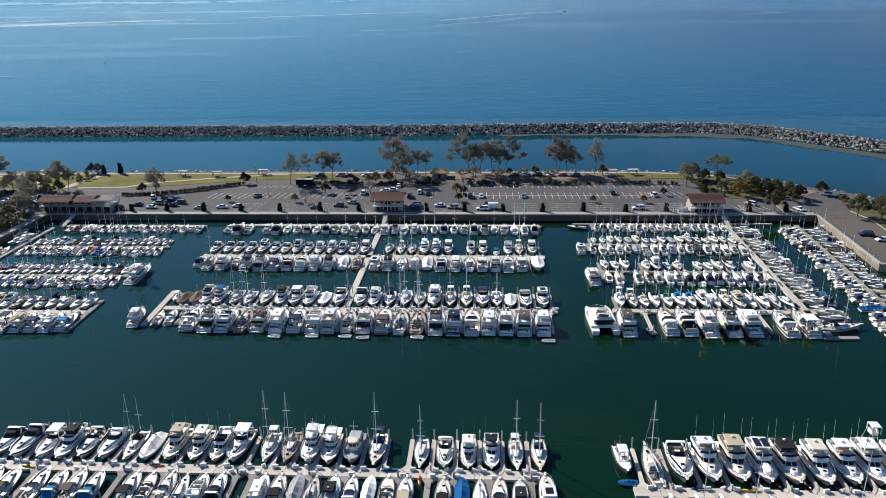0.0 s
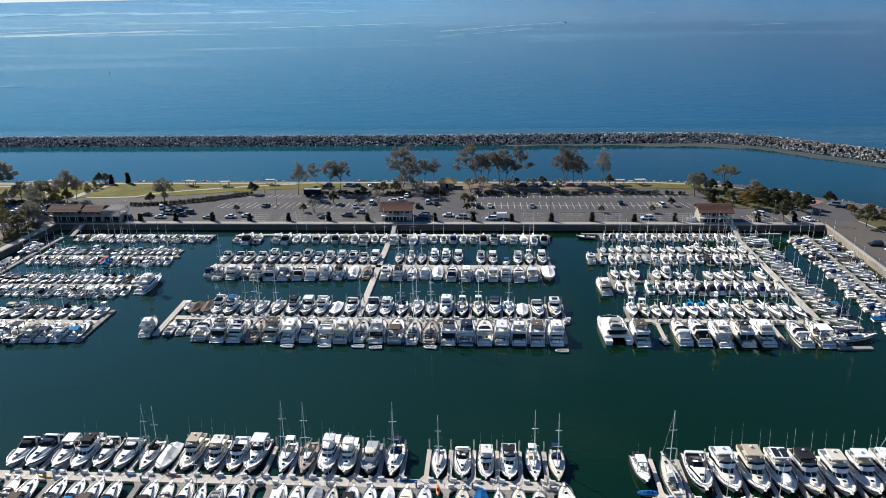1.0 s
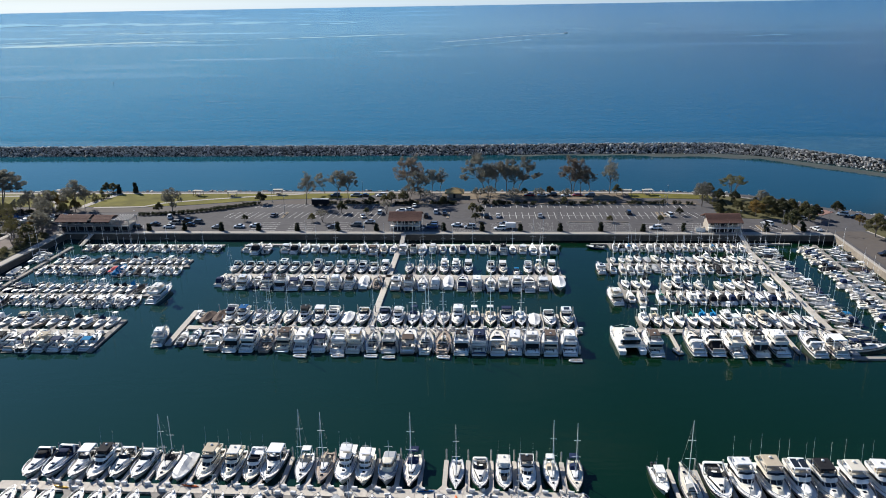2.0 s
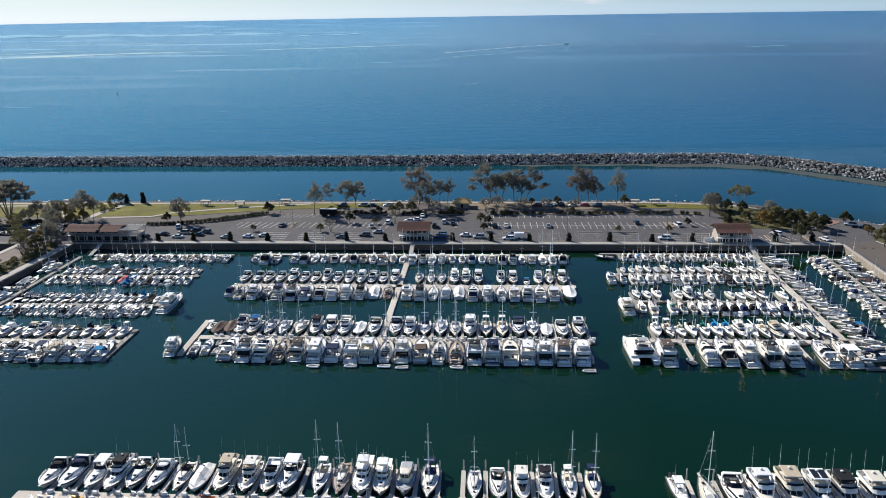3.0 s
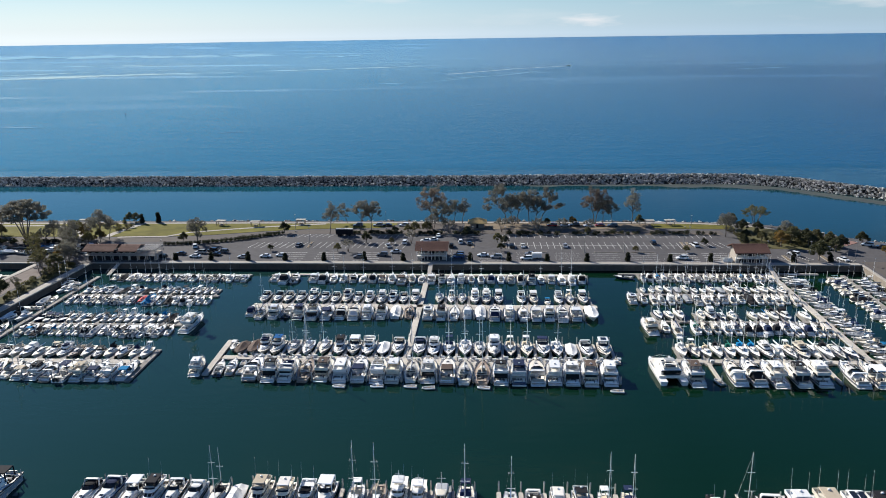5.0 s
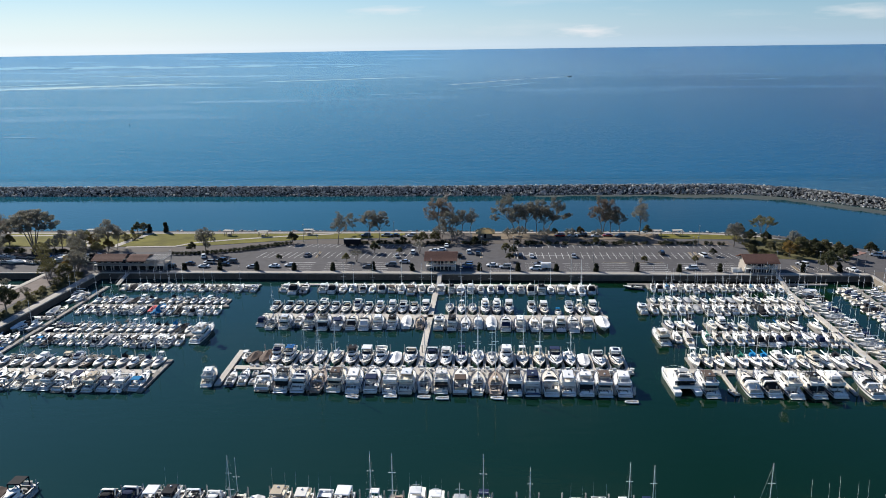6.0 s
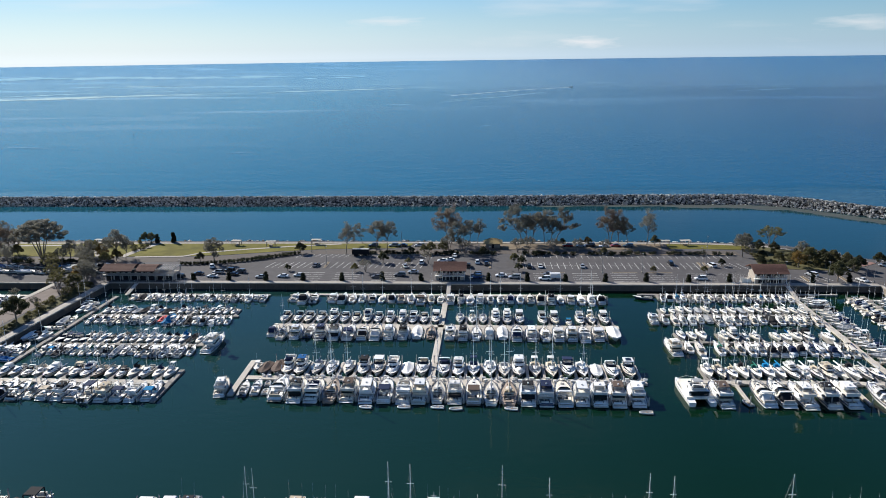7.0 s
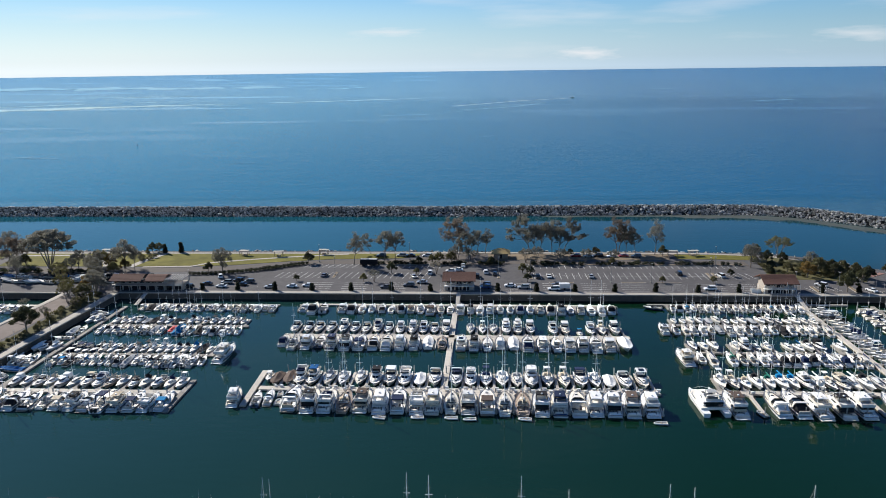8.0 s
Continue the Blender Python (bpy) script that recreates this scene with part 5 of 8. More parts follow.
FLEET = {
    "F": (12.5, 4.06, [my("white flybridge motor yacht with white bridge curtains and a dark sunpad", sunpad=True, vinyl=C_WHITE, enclosed=True), my("white flybridge motor yacht with a short hardtop and dark aft curtain", aft=C_BLACK, roof=(-0.24, -0.04), reach=0.07),
                       my("white flybridge motor yacht with a long hardtop and navy rubbing strake", roof=(-0.34, 0.05), reach=0.12, stripe=C_NAVY, tall=1.05), my("white flybridge motor yacht with a hardtop and tan bridge seats", vinyl=C_TAN, reach=0.05, roof=(-0.3, -0.05), aft=C_TAN)]),
    "f": (12.5, 4.06, [my("white flybridge motor yacht with a black canvas top", canvas=C_BLACK, enclosed=True), my("white flybridge yacht with a black bimini and aft curtain", canvas=C_BLACK, roof=(-0.22, -0.02), aft=C_BLACK, reach=0.06)]),
    "G": (12.5, 4.06, [my("white motor yacht with an open flybridge and radar arch", top=False), my("white motor yacht with an open flybridge and navy seats", top=False, vinyl=C_NAVY, reach=0.06, aft=C_WHITE), my("white motor yacht with an open flybridge and dark aft curtain", top=False, vinyl=C_BLACK, aft=C_BLACK, reach=0.12)]),
    "g": (12.5, 4.06, [my("cream flybridge motor yacht with a tan canvas top", hullmat=CREAM, canvas=C_TAN, paint=CREAM), my("cream motor yacht with a brown canvas top", hullmat=CREAM, canvas=C_BROWN, aft=C_TAN, reach=0.06)]),
    "j": (12.5, 4.06, [my("cream hulled motor yacht with a white hardtop", hullmat=CREAM, paint=CREAM, canvas=WHITE, vinyl=C_TAN)]),
    "J": (12.5, 4.06, [my("white motor yacht with a beige hardtop over its bridge", canvas=CREAM, vinyl=SEAT)]),
    "p": (12.5, 4.06, [my("white motor yacht with dark panels on its hardtop", panels=True, tender=True)]),
    "P": (12.5, 4.06, [my("white motor yacht with a covered tender on the foredeck", tender=True, aft=C_WHITE, enclosed=True)]),
    "N": (12.5, 4.06, [my("dark blue hulled flybridge yacht with white upperworks", hullmat=NAVY, canvas=C_NAVY, enclosed=True)]),
    "u": (12.5, 4.06, [my("cream flybridge yacht with a bright blue bridge canopy", hullmat=CREAM, canvas=C_BLUE, vinyl=C_TAN)]),
    "T": (12.5, 4.06, [my("white sport fishing yacht with a tube tower", tower=True)]),
    "H": (12.0, 4.14, [lambda: pilothouse_yacht("white pilothouse yacht with square wheelhouse panes")]),
    "E": (10.0, 3.3, [ex("white express cruiser with a hardtop over its cockpit", hard=True), ex("white express cruiser with a dark sunroof in its hardtop", hard=True, bridge=GLASS, pad=C_WHITE, stripe=C_BLACK)]),
    "e": (10.0, 3.3, [ex("white express cruiser with a black cockpit canopy", canvas=C_BLACK), ex("white express cruiser with a closed black cockpit cover", shut=C_BLACK), ex("white express cruiser with a brown cockpit canopy", canvas=C_BROWN, pad=C_TAN)]),
    "y": (10.0, 3.3, [ex("white open cruiser with a bright blue cockpit cover", shut=C_CYAN)]),
    "b": (10.0, 3.3, [ex("white express cruiser with a bright blue canopy", canvas=C_CYAN)]),
    "n": (10.0, 3.3, [ex("white express cruiser with a navy cockpit canopy", canvas=C_NAVY), ex("white express cruiser with a closed navy cockpit cover", shut=C_NAVY, stripe=C_NAVY)]),
    "x": (10.0, 3.3, [ex("white open express cruiser with a radar arch", cover=False), ex("white open express cruiser with a teak swim step", cover=False, pad=C_TAN), ex("white express cruiser with a closed white cockpit cover", shut=C_WHITE), ex("white open cruiser with a black strake and dark cockpit", cover=False, stripe=C_BLACK, pad=C_BLACK)]),
    "t": (10.0, 3.3, [ex("white express cruiser with a tan cockpit canopy", canvas=C_TAN)]),
    "S": (10.5, 3.3, [sail("white sailing yacht with a navy sail cover", bimini=C_NAVY)]),
    "s": (10.5, 3.3, [sail("white sailing yacht with a white sail cover", cover=C_WHITE), sail("white sailing yacht with a white cover and tan dodger", cover=C_TAN, bimini=C_WHITE, mast=13.0), sail("white sailing yacht with a grey sail cover and teak decks", cover=C_GREY, decking=CREAM, mast=11.4)]),
    "K": (10.5, 3.3, [sail("white ketch with two masts and a black dodger", cover=C_BLACK, mizzen=True)]),
    "l": (10.5, 3.3, [sail("white sailing yacht with a bright blue sail cover", cover=C_BLUE, dodger=False)]),
    "k": (10.5, 3.3, [sail("tan wooden sailing yacht with a tan sail cover", cover=C_TAN, hullmat=TEAK, decking=TEAK)]),
    "q": (10.5, 3.3, [sail("white sailing yacht with a grey sail cover", cover=C_GREY, dodger=False)]),
    "1": (8.5, 2.68, [small_sail("small white sloop with a white sail cover", cover=C_WHITE, mast=10.0, dodger=False), small_sail("small white sloop with a white bimini", cover=C_WHITE, mast=9.2, bimini=C_WHITE), small_sail("small white sloop with a dark strake and grey cover", cover=C_GREY, mast=10.6, dodger=False, stripe=C_NAVY)]),
    "2": (8.5, 2.68, [small_sail("small white sloop with a bright blue sail cover", cover=C_CYAN, mast=10.0), small_sail("small white sloop with a blue sail cover", cover=C_BLUE, mast=9.4, dodger=False)]),
    "3": (8.5, 2.68, [small_sail("small white sloop with a navy sail cover", cover=C_NAVY, mast=10.5), small_sail("small cream sloop with a navy sail cover", cover=C_NAVY, mast=9.8, dodger=False, decking=CREAM)]),
    "4": (8.5, 2.68, [small_sail("small cream sloop with a tan sail cover", cover=C_TAN, hullmat=CREAM, mast=9.5)]),
    "5": (8.5, 2.68, [small_sail("small white sloop with a grey sail cover", cover=C_GREY, mast=10.0), small_sail("small cream-decked sloop with a white sail cover", cover=C_WHITE, mast=9.7, decking=CREAM)]),
    "9": (8.5, 2.68, [small_sail("small white sloop with a green sail cover and dodger", cover=C_GREEN, mast=10.0)]),
    "0": (8.5, 2.68, [small_sail("small white sloop with a black sail cover and dodger", cover=C_BLACK, mast=10.3)]),
    "6": (7.5, 2.55, [lambda: cabin_cruiser("small white cabin cruiser with an open cockpit"), lambda: cabin_cruiser("small white cabin cruiser with a black bimini", top=C_BLACK), lambda: cabin_cruiser("small white cabin cruiser with a pale hardtop", top=WHITE)]),
    "7": (7.5, 2.55, [lambda: cabin_cruiser("small white cabin cruiser with a navy canopy", canvas=C_NAVY), lambda: cabin_cruiser("small white cabin cruiser with a black canopy", canvas=C_BLACK)]),
    "8": (7.5, 2.55, [lambda: cabin_cruiser("small white cabin cruiser with a white canopy", canvas=C_WHITE)]),
    "R": (7.0, 2.45, [lambda: runabout("small white open runabout with an outboard"), lambda: runabout("small open runabout with a dark hull and outboard", hullmat=NAVY)]),
    "r": (7.0, 2.45, [lambda: runabout("small white runabout with a white bimini", canvas=C_WHITE), lambda: runabout("small white runabout with a navy bimini", canvas=C_NAVY)]),
    "C": (8.5, 2.7, [lambda: console_boat("white centre-console fishing boat with a pale top")]),
    "c": (8.5, 2.7, [lambda: console_boat("white centre-console fishing boat with a navy top", top=C_NAVY)]),
    "V": (8.5, 2.8, [lambda: covered_boat("white boat under a white fitted cover", C_WHITE)]),
    "v": (8.5, 2.8, [lambda: covered_boat("white boat under a bright blue cover", C_BLUE)]),
    "a": (8.5, 2.8, [lambda: covered_boat("white boat under a faded red cover", C_RED)]),
    "Z": (8.5, 2.8, [lambda: covered_boat("white boat under a sky-blue tented cover", C_CYAN, peak=1.0)]),
    "w": (8.5, 2.8, [lambda: covered_boat("white boat under a tan fitted cover", C_TAN), lambda: covered_boat("white boat under a brown fitted cover", C_BROWN)]),
    "h": (8.5, 2.8, [lambda: covered_boat("white boat under a grey fitted cover", C_GREY), lambda: covered_boat("white boat under a black fitted cover", C_BLACK)]),
    "W": (12.0, 4.08, [lambda: trawler("grey hulled trawler with a cream pilothouse", hullmat=C_GREY)]),
    "A": (15.0, 7.6, [lambda: catamaran("wide white power catamaran with an open flybridge")]),
    "O": (3.6, 0.72, [lambda: kayak("orange plastic kayak laid on a dock", KAYAK_ORANGE)]),
    "Y": (3.6, 0.72, [lambda: kayak("yellow plastic kayak laid on a dock", KAYAK_YELLOW)]),
    "B": (3.6, 0.72, [lambda: kayak("bright blue kayak laid on a dock", C_BLUE)]),
    "D": (3.2, 1.7, [lambda: dinghy("grey inflatable dinghy with a wooden bench")]),
    "d": (3.2, 1.7, [lambda: dinghy("white inflatable dinghy beside a dock", material=C_WHITE)]),
}
pick = random.Random(41)
BUILT = {}


def moor(code, x, y, turn, length, beam=None, group="moored boats", z=0.0):
    """Puts a boat of that letter with its middle at (x, y), its bow turned from +y by turn degrees."""
    L0, B0, makers = FLEET[code]
    which = pick.randrange(len(makers))
    s = length / L0
    w = s if beam is None else min(beam / B0, s * 1.15)
    up = 0.5 * (s + w)
    m = pose(x, y, z, 0, 0, turn) @ Matrix.Diagonal((w, s, up, 1))
    if (code, which) in BUILT:
        twin = copy_thing(BUILT[code, which], m)
        twin.matrix_basis = m
        return twin
    ob = makers[which]()
    tagged(ob, group=group)
    ob.matrix_basis = m
    BUILT[code, which] = ob
    return ob

# ------------------------------------------------------------------ docks and their boats
DOCK_TOP = 0.5


def dock(x0, y0, x1, y1, width=2.4, label="pale concrete floating dock walkway", panel=4.6):
    """A floating walkway of concrete panels from one end to the other."""
    ob = thing("dock", label, "dock", "floating docks")
    a, d = Vector((x0, y0)), Vector((x1 - x0, y1 - y0))
    ob.matrix_basis = pose(x0, y0, 0, 0, 0, math.degrees(math.atan2(d.y, d.x)))
    n = max(1, round(d.length / panel))
    w = d.length / n
    bm = bmesh.new()
    box(bm, 0.03, w - 0.03, -width / 2, width / 2, -0.3, DOCK_TOP)
    first = part("deck_panel", bm, DOCK if width >= 1.6 else DARK_DOCK, ob)
    for k in range(1, n):
        twin = first.copy()
        scene.collection.objects.link(twin)
        twin.location.x = w * k
    return ob


MESHES = {}


def finger_mesh(length, width):
    key = (length, width)
    if key not in MESHES:
        bm = bmesh.new()
        hw = width / 2
        slab(bm, [(-hw, 0), (-hw - 0.9, 0), (-hw, 0.9 + 0.4), (-hw, length), (hw, length), (hw, 1.3), (hw + 0.9, 0), (hw, 0)][::-1], -0.25, DOCK_TOP - 0.02)
        me = bpy.data.meshes.new("finger")
        bmesh.ops.recalc_face_normals(bm, faces=bm.faces)
        bm.to_mesh(me)
        bm.free()
        me.materials.append(DOCK if length >= 8.9 else DARK_DOCK)
        MESHES[key] = me
    return MESHES[key]


def piling_mesh():
    if "pile" not in MESHES:
        bm = bmesh.new()
        tube(bm, (0, 0, -2.5), (0, 0, 2.5), 0.16, n=8)
        tube(bm, (0, 0, 2.5), (0, 0, 2.8), 0.18, 0.03, n=8)
        me = bpy.data.meshes.new("piling")
        bm.to_mesh(me)
        bm.free()
        me.materials.append(PILE)
        MESHES["pile"] = me
    return MESHES["pile"]


def dock_box(x, y, turn):
    """A white locker with an overhanging lid on the dock."""
    if "box" in MESHES:
        return copy_thing(MESHES["box"], pose(x, y, DOCK_TOP, 0, 0, turn))
    bm = bmesh.new()
    loft(bm, [[(-w, -d, z), (w, -d, z), (w, d, z), (-w, d, z)] for w, d, z in ((0.5, 0.25, 0), (0.53, 0.28, 0.44), (0.58, 0.33, 0.44), (0.58, 0.33, 0.5), (0.5, 0.18, 0.62))], closed=True, caps=True)
    ob = tagged(part("dock_box", bm, C_WHITE), "dull white fibreglass dock locker", "locker", "dock lockers")
    ob.matrix_basis = pose(x, y, DOCK_TOP, 0, 0, turn)
    MESHES["box"] = ob
    return ob


def dock_steps(x, y, turn):
    """White boarding steps."""
    if "steps" in MESHES:
        return copy_thing(MESHES["steps"], pose(x, y, DOCK_TOP, 0, 0, turn))
    bm = bmesh.new()
    profile = [(0, 0), (0.75, 0), (0.75, 0.22), (0.5, 0.22), (0.5, 0.44), (0.25, 0.44), (0.25, 0.66), (0, 0.66)]
    loft(bm, [[(x0, yy, zz) for yy, zz in profile] for x0 in (-0.35, 0.35)], closed=True, caps=True)
    ob = tagged(part("boarding_steps", bm, WHITE), "white moulded boarding steps on the dock", "steps", "boarding steps")
    ob.matrix_basis = pose(x, y, DOCK_TOP, 0, 0, turn)
    MESHES["steps"] = ob
    return ob


def power_post(x, y):
    """A slim shore-power pedestal."""
    if "power" in MESHES:
        return copy_thing(MESHES["power"], pose(x, y, DOCK_TOP))
    bm = bmesh.new()
    loft(bm, [[(-w, -w, z), (w, -w, z), (w, w, z), (-w, w, z)] for w, z in ((0.16, 0), (0.14, 0.9), (0.18, 0.92), (0.16, 1.1), (0.06, 1.2))], closed=True, caps=True)
    ob = tagged(part("power_pedestal", bm, C_GREY), "slim grey shore-power pedestal on the dock", "pedestal", "power pedestals")
    ob.matrix_basis = pose(x, y, DOCK_TOP)
    MESHES["power"] = ob
    return ob


def berths(owner, codes, x, y, along_x, along_y, step, out_x, out_y, reach, boat=None, width=0.9, every=1, pile_every=1, lockers=False, flip=0.0, edge=1.2, beam=0.9, last=True):
    """A row of slips. (x, y): where it starts on the dock's middle line; along: the way the row runs; out: the way the fingers point."""
    a, o = Vector((along_x, along_y)), Vector((out_x, out_y))
    bow = math.degrees(math.atan2(o.x, -o.y))
    finger_turn = math.degrees(math.atan2(-o.x, o.y))
    start = Vector((x, y))
    inverse = owner.matrix_basis.inverted()
    for i in range(len(codes) + 1):
        if i % every == 0 and width > 0 and (last or i < len(codes)):
            at = start + a * (i * step) + o * edge
            f = new("finger", finger_mesh(reach, width))
            f.parent = owner
            f.matrix_basis = inverse @ pose(at.x, at.y, 0, 0, 0, finger_turn)
            if (i // every) % pile_every == 0:
                tip = at + o * (reach + 0.3)
                p = new("piling", piling_mesh())
                p.parent = owner
                p.matrix_basis = inverse @ pose(tip.x, tip.y, rng.uniform(-0.3, 0.2))
            if lockers and i < len(codes):
                spot = start + a * (i * step + rng.uniform(0.9, 1.2)) + o * (edge - 0.45)
                dock_box(spot.x, spot.y, bow + rng.uniform(-4, 4))
                if rng.random() < 0.3:
                    spot = start + a * (i * step + rng.uniform(1.8, 2.9)) + o * (edge - 0.5)
                    dock_steps(spot.x, spot.y, bow + rng.uniform(-60, 60))
                if i % 2 == 0:
                    spot = start + a * (i * step + 0.1) + o * (edge - 0.25)
                    power_post(spot.x, spot.y)
    for i, code in enumerate(codes):
        if code == ".":
            continue
        length = (boat or reach) * (rng.uniform(0.9, 1.06) if reach >= 8.9 else rng.uniform(0.76, 1.1))
        if code in "RrVvwh" and length > 9:
            length *= 0.86
        at = start + a * ((i + 0.5) * step + rng.uniform(-0.12, 0.12)) + o * (edge + rng.uniform(0.5, 0.9) + length / 2)
        turn = bow + rng.uniform(-1.2, 1.2) * (1.0 if reach >= 8.9 else 2.6) + (180 if rng.random() < flip else 0)
        moor(code, at.x, at.y, turn, length, step * beam * (rng.uniform(0.93, 1.05) if reach >= 8.9 else rng.uniform(0.84, 1.06)))


def mix(n, letters):
    return "".join(rng.choice(letters) for _ in range(n))


def rank(owner, y, out, tip, reach, length, boats, beam=None, width=0.9, fingers=(), lockers=True, broad=1.0):
    """A row of boats that lie with their bows at y, out to one side of their dock, at the given places along it, with a finger float between each two; or at the given fingers."""
    xs = [x for _, x in boats]
    spots = list(fingers) or [(a + b) / 2 for a, b in zip(xs, xs[1:]) if b - a < 7] + [xs[-1] + 2.4]
    inverse = owner.matrix_basis.inverted()
    for k, x in enumerate(spots):
        f = new("finger", finger_mesh(reach, width))
        f.parent = owner
        f.matrix_basis = inverse @ pose(x, tip, 0, 0, 0, 0 if out > 0 else 180)
        post = new("piling", piling_mesh())
        post.parent = owner
        post.matrix_basis = inverse @ pose(x, tip + out * (reach + 0.3), rng.uniform(-0.3, 0.2))
        if lockers:
            dock_box(x + rng.uniform(0.7, 1.1), tip - out * 0.4, rng.uniform(-12, 12) + (180 if out > 0 else 0))
            if rng.random() < 0.35:
                dock_steps(x - rng.uniform(0.9, 1.5), tip - out * 0.35, rng.uniform(-60, 60))
            if k % 2:
                power_post(x, tip - out * 0.3)
    for code, x in boats:
        size = length * rng.uniform(0.94, 1.05)
        if code in "RrVvwhCc678":
            size *= 0.86
        wide = FLEET[code][1] / FLEET[code][0] * size * broad
        moor(code, x + rng.uniform(-0.1, 0.1), y + out * (size / 2 + rng.uniform(-0.2, 0.3)), (180 if out > 0 else 0) + rng.uniform(-1.5, 1.5), size, min(wide, beam or wide) * rng.uniform(0.96, 1.03))


# near docks
b1 = dock(-104, 115.7, 9.2, 115.7, 2.6)
rank(b1, 117.4, 1, 117.0, 9.8, 10.8, [("e", -99.9), ("n", -95.5), ("E", -90.5), ("f", -86.3), ("x", -82.3), ("x", -77.9), ("K", -73.1), ("V", -69.3), ("g", -64.7), ("j", -59.6), ("G", -55.2), ("E", -51.5), ("s", -45.3), ("k", -41.1), ("H", -37.0), ("H", -32.9),
                                      ("W", -28.4), ("S", -23.6)], 4.15, fingers=[-98.0, -93.4, -89.0, -84.5, -80.0, -75.5, -71.5, -67.0, -62.4, -57.8, -53.1, -48.6, -43.6, -39.7, -35.2, -30.7, -26.3, -21.9], broad=1.06)
rank(b1, 117.0, 1, 117.0, 9.8, 10.3, [("l", -14.8), ("x", -10.3), ("F", -5.7), ("f", -1.2), ("s", 3.5), ("S", 8.2)], 4.0, fingers=[-17.1, -12.7, -8.1, -3.5, 1.0, 5.9])
rank(b1, 114.0, -1, 114.4, 8.6, 9.4, [("x", -99.2), ("R", -95.4), ("e", -91.7), ("x", -85.9), ("y", -82.3), ("e", -78.7), ("y", -75.1), ("e", -68.1), ("R", -65.0), ("x", -61.3), ("q", -58.5), ("G", -55.0), ("e", -51.6), ("F", -43.6), ("e", -40.3), ("h", -37.2), ("s", -33.9),
                                      ("f", -30.4), ("n", -26.8), ("V", -23.6), ("R", -20.4), ("t", -16.9), ("e", -9.9), ("v", -6.6), ("q", -3.3), ("e", 0.2), ("f", 3.9)], 3.1,
     width=1.1, fingers=[-97.2, -88.8, -80.5, -71.6, -63.2, -49.4, -46.2, -35.6, -28.6, -18.7, -13.0, -8.2, -1.6, 6.2])
moor("E", 8.9, 110.3, 2, 10.0, 3.4)
b2 = dock(24.6, 112.0, 100, 112.0, 2.6)
rank(b2, 114.2, 1, 113.3, 11.8, 12.9, [("x", 34.5), ("F", 39.7), ("g", 44.9), ("p", 49.9), ("f", 54.6), ("J", 60.1), ("F", 65.2), ("T", 70.0), ("P", 75.4), ("F", 80.7), ("g", 86.0), ("F", 91.2)], 4.85, fingers=[26.6, 31.7] + [37.1 + 5.2 * k for k in range(11)], width=0.8, broad=1.16)
moor("s", 29.2, 119.4, 2, 12.8, 3.6)
moor("C", 24.1, 121.3, 182, 9.0, 3.0)
moor("v", 23.9, 114.6, 96, 3.9, 1.7)
moor("D", 31.0, 123.2, 4, 3.3)
berths(b2, "6161e66111f616R", 28.3, 112.0, 1, 0, 4.4, 0, -1, 10.0, 10.0, edge=1.3)
b0 = dock(-170, 116.4, -116, 116.4, 2.6)
berths(b0, "FexFsTEsFw6", -168, 116.4, 1, 0, 4.65, 0, 1, 10.2, 10.6, edge=1.3)

for code, x, y, turn in (("O", -14.6, 113.6, 6), ("Y", 45.4, 112.7, 84), ("B", 36.6, 112.9, 86), ("O", -66.0, 116.4, 82), ("B", -20.4, 116.3, 94), ("Y", -91.0, 115.2, 78)):
    moor(code, x, y, turn, 3.6, group="kayaks on the docks", z=DOCK_TOP)

# middle block, three docks with a cross walkway
r3 = dock(-95.2, 189.2, 17.6, 189.2, 2.4)
rank(r3, 190.9, 1, 190.4, 10.4, 11.0, [("w", -91.6), ("w", -88.0), ("G", -84.9), ("u", -81.0), ("s", -76.3), ("s", -72.0), ("s", -67.0), ("f", -62.6), ("E", -58.3), ("G", -53.9), ("V", -49.7), ("x", -45.4), ("n", -39.2), ("F", -34.9), ("S", -30.5),
                                       ("s", -25.9), ("s", -21.6), ("P", -17.4), ("s", -12.7), ("s", -8.0), ("n", -3.4), ("s", 0.6), ("V", 4.6), ("x", 9.1), ("E", 13.9)], 4.1, width=0.8, broad=1.1)
rank(r3, 187.5, -1, 188.0, 12.2, 13.0, [("x", -83.4), ("f", -78.2), ("G", -73.4), ("k", -68.7), ("g", -63.7), ("F", -59.0), ("n", -54.0), ("G", -48.9), ("j", -44.6), ("s", -39.8), ("F", -35.2), ("e", -30.2), ("s", -25.4), ("k", -20.7), ("f", -15.7), ("N", -10.9),
                                        ("x", -6.2), ("F", -1.5), ("F", 3.0), ("g", 7.8), ("P", 12.9)], 4.6, width=0.8, broad=1.1)
end = dock(-96.9, 201.5, -96.3, 177.8, 1.7, "pale concrete end float across the dock head")
moor("R", -93.4, 181.4, 6, 8.2, 2.7)
moor("x", -90.2, 182.6, 4, 8.6, 2.6)
moor("D", -88.0, 185.6, 10, 3.4)
moor("d", -87.2, 180.4, 4, 3.6)
moor("C", -94.2, 196.6, 184, 6.4, 2.3)
moor("F", -99.9, 182.4, 8, 10.5, 3.6)
for k, (x, y) in enumerate(((-58.2, 172.2), (-39.4, 172.6), (-34.6, 172.0), (-20.3, 172.5), (13.8, 171.4), (-48.2, 172.6))):
    moor("d", x, y, 84 + 6 * (k % 3), 3.3, 1.6)
r2 = dock(-99.5, 231.9, 17.2, 231.9, 2.4)
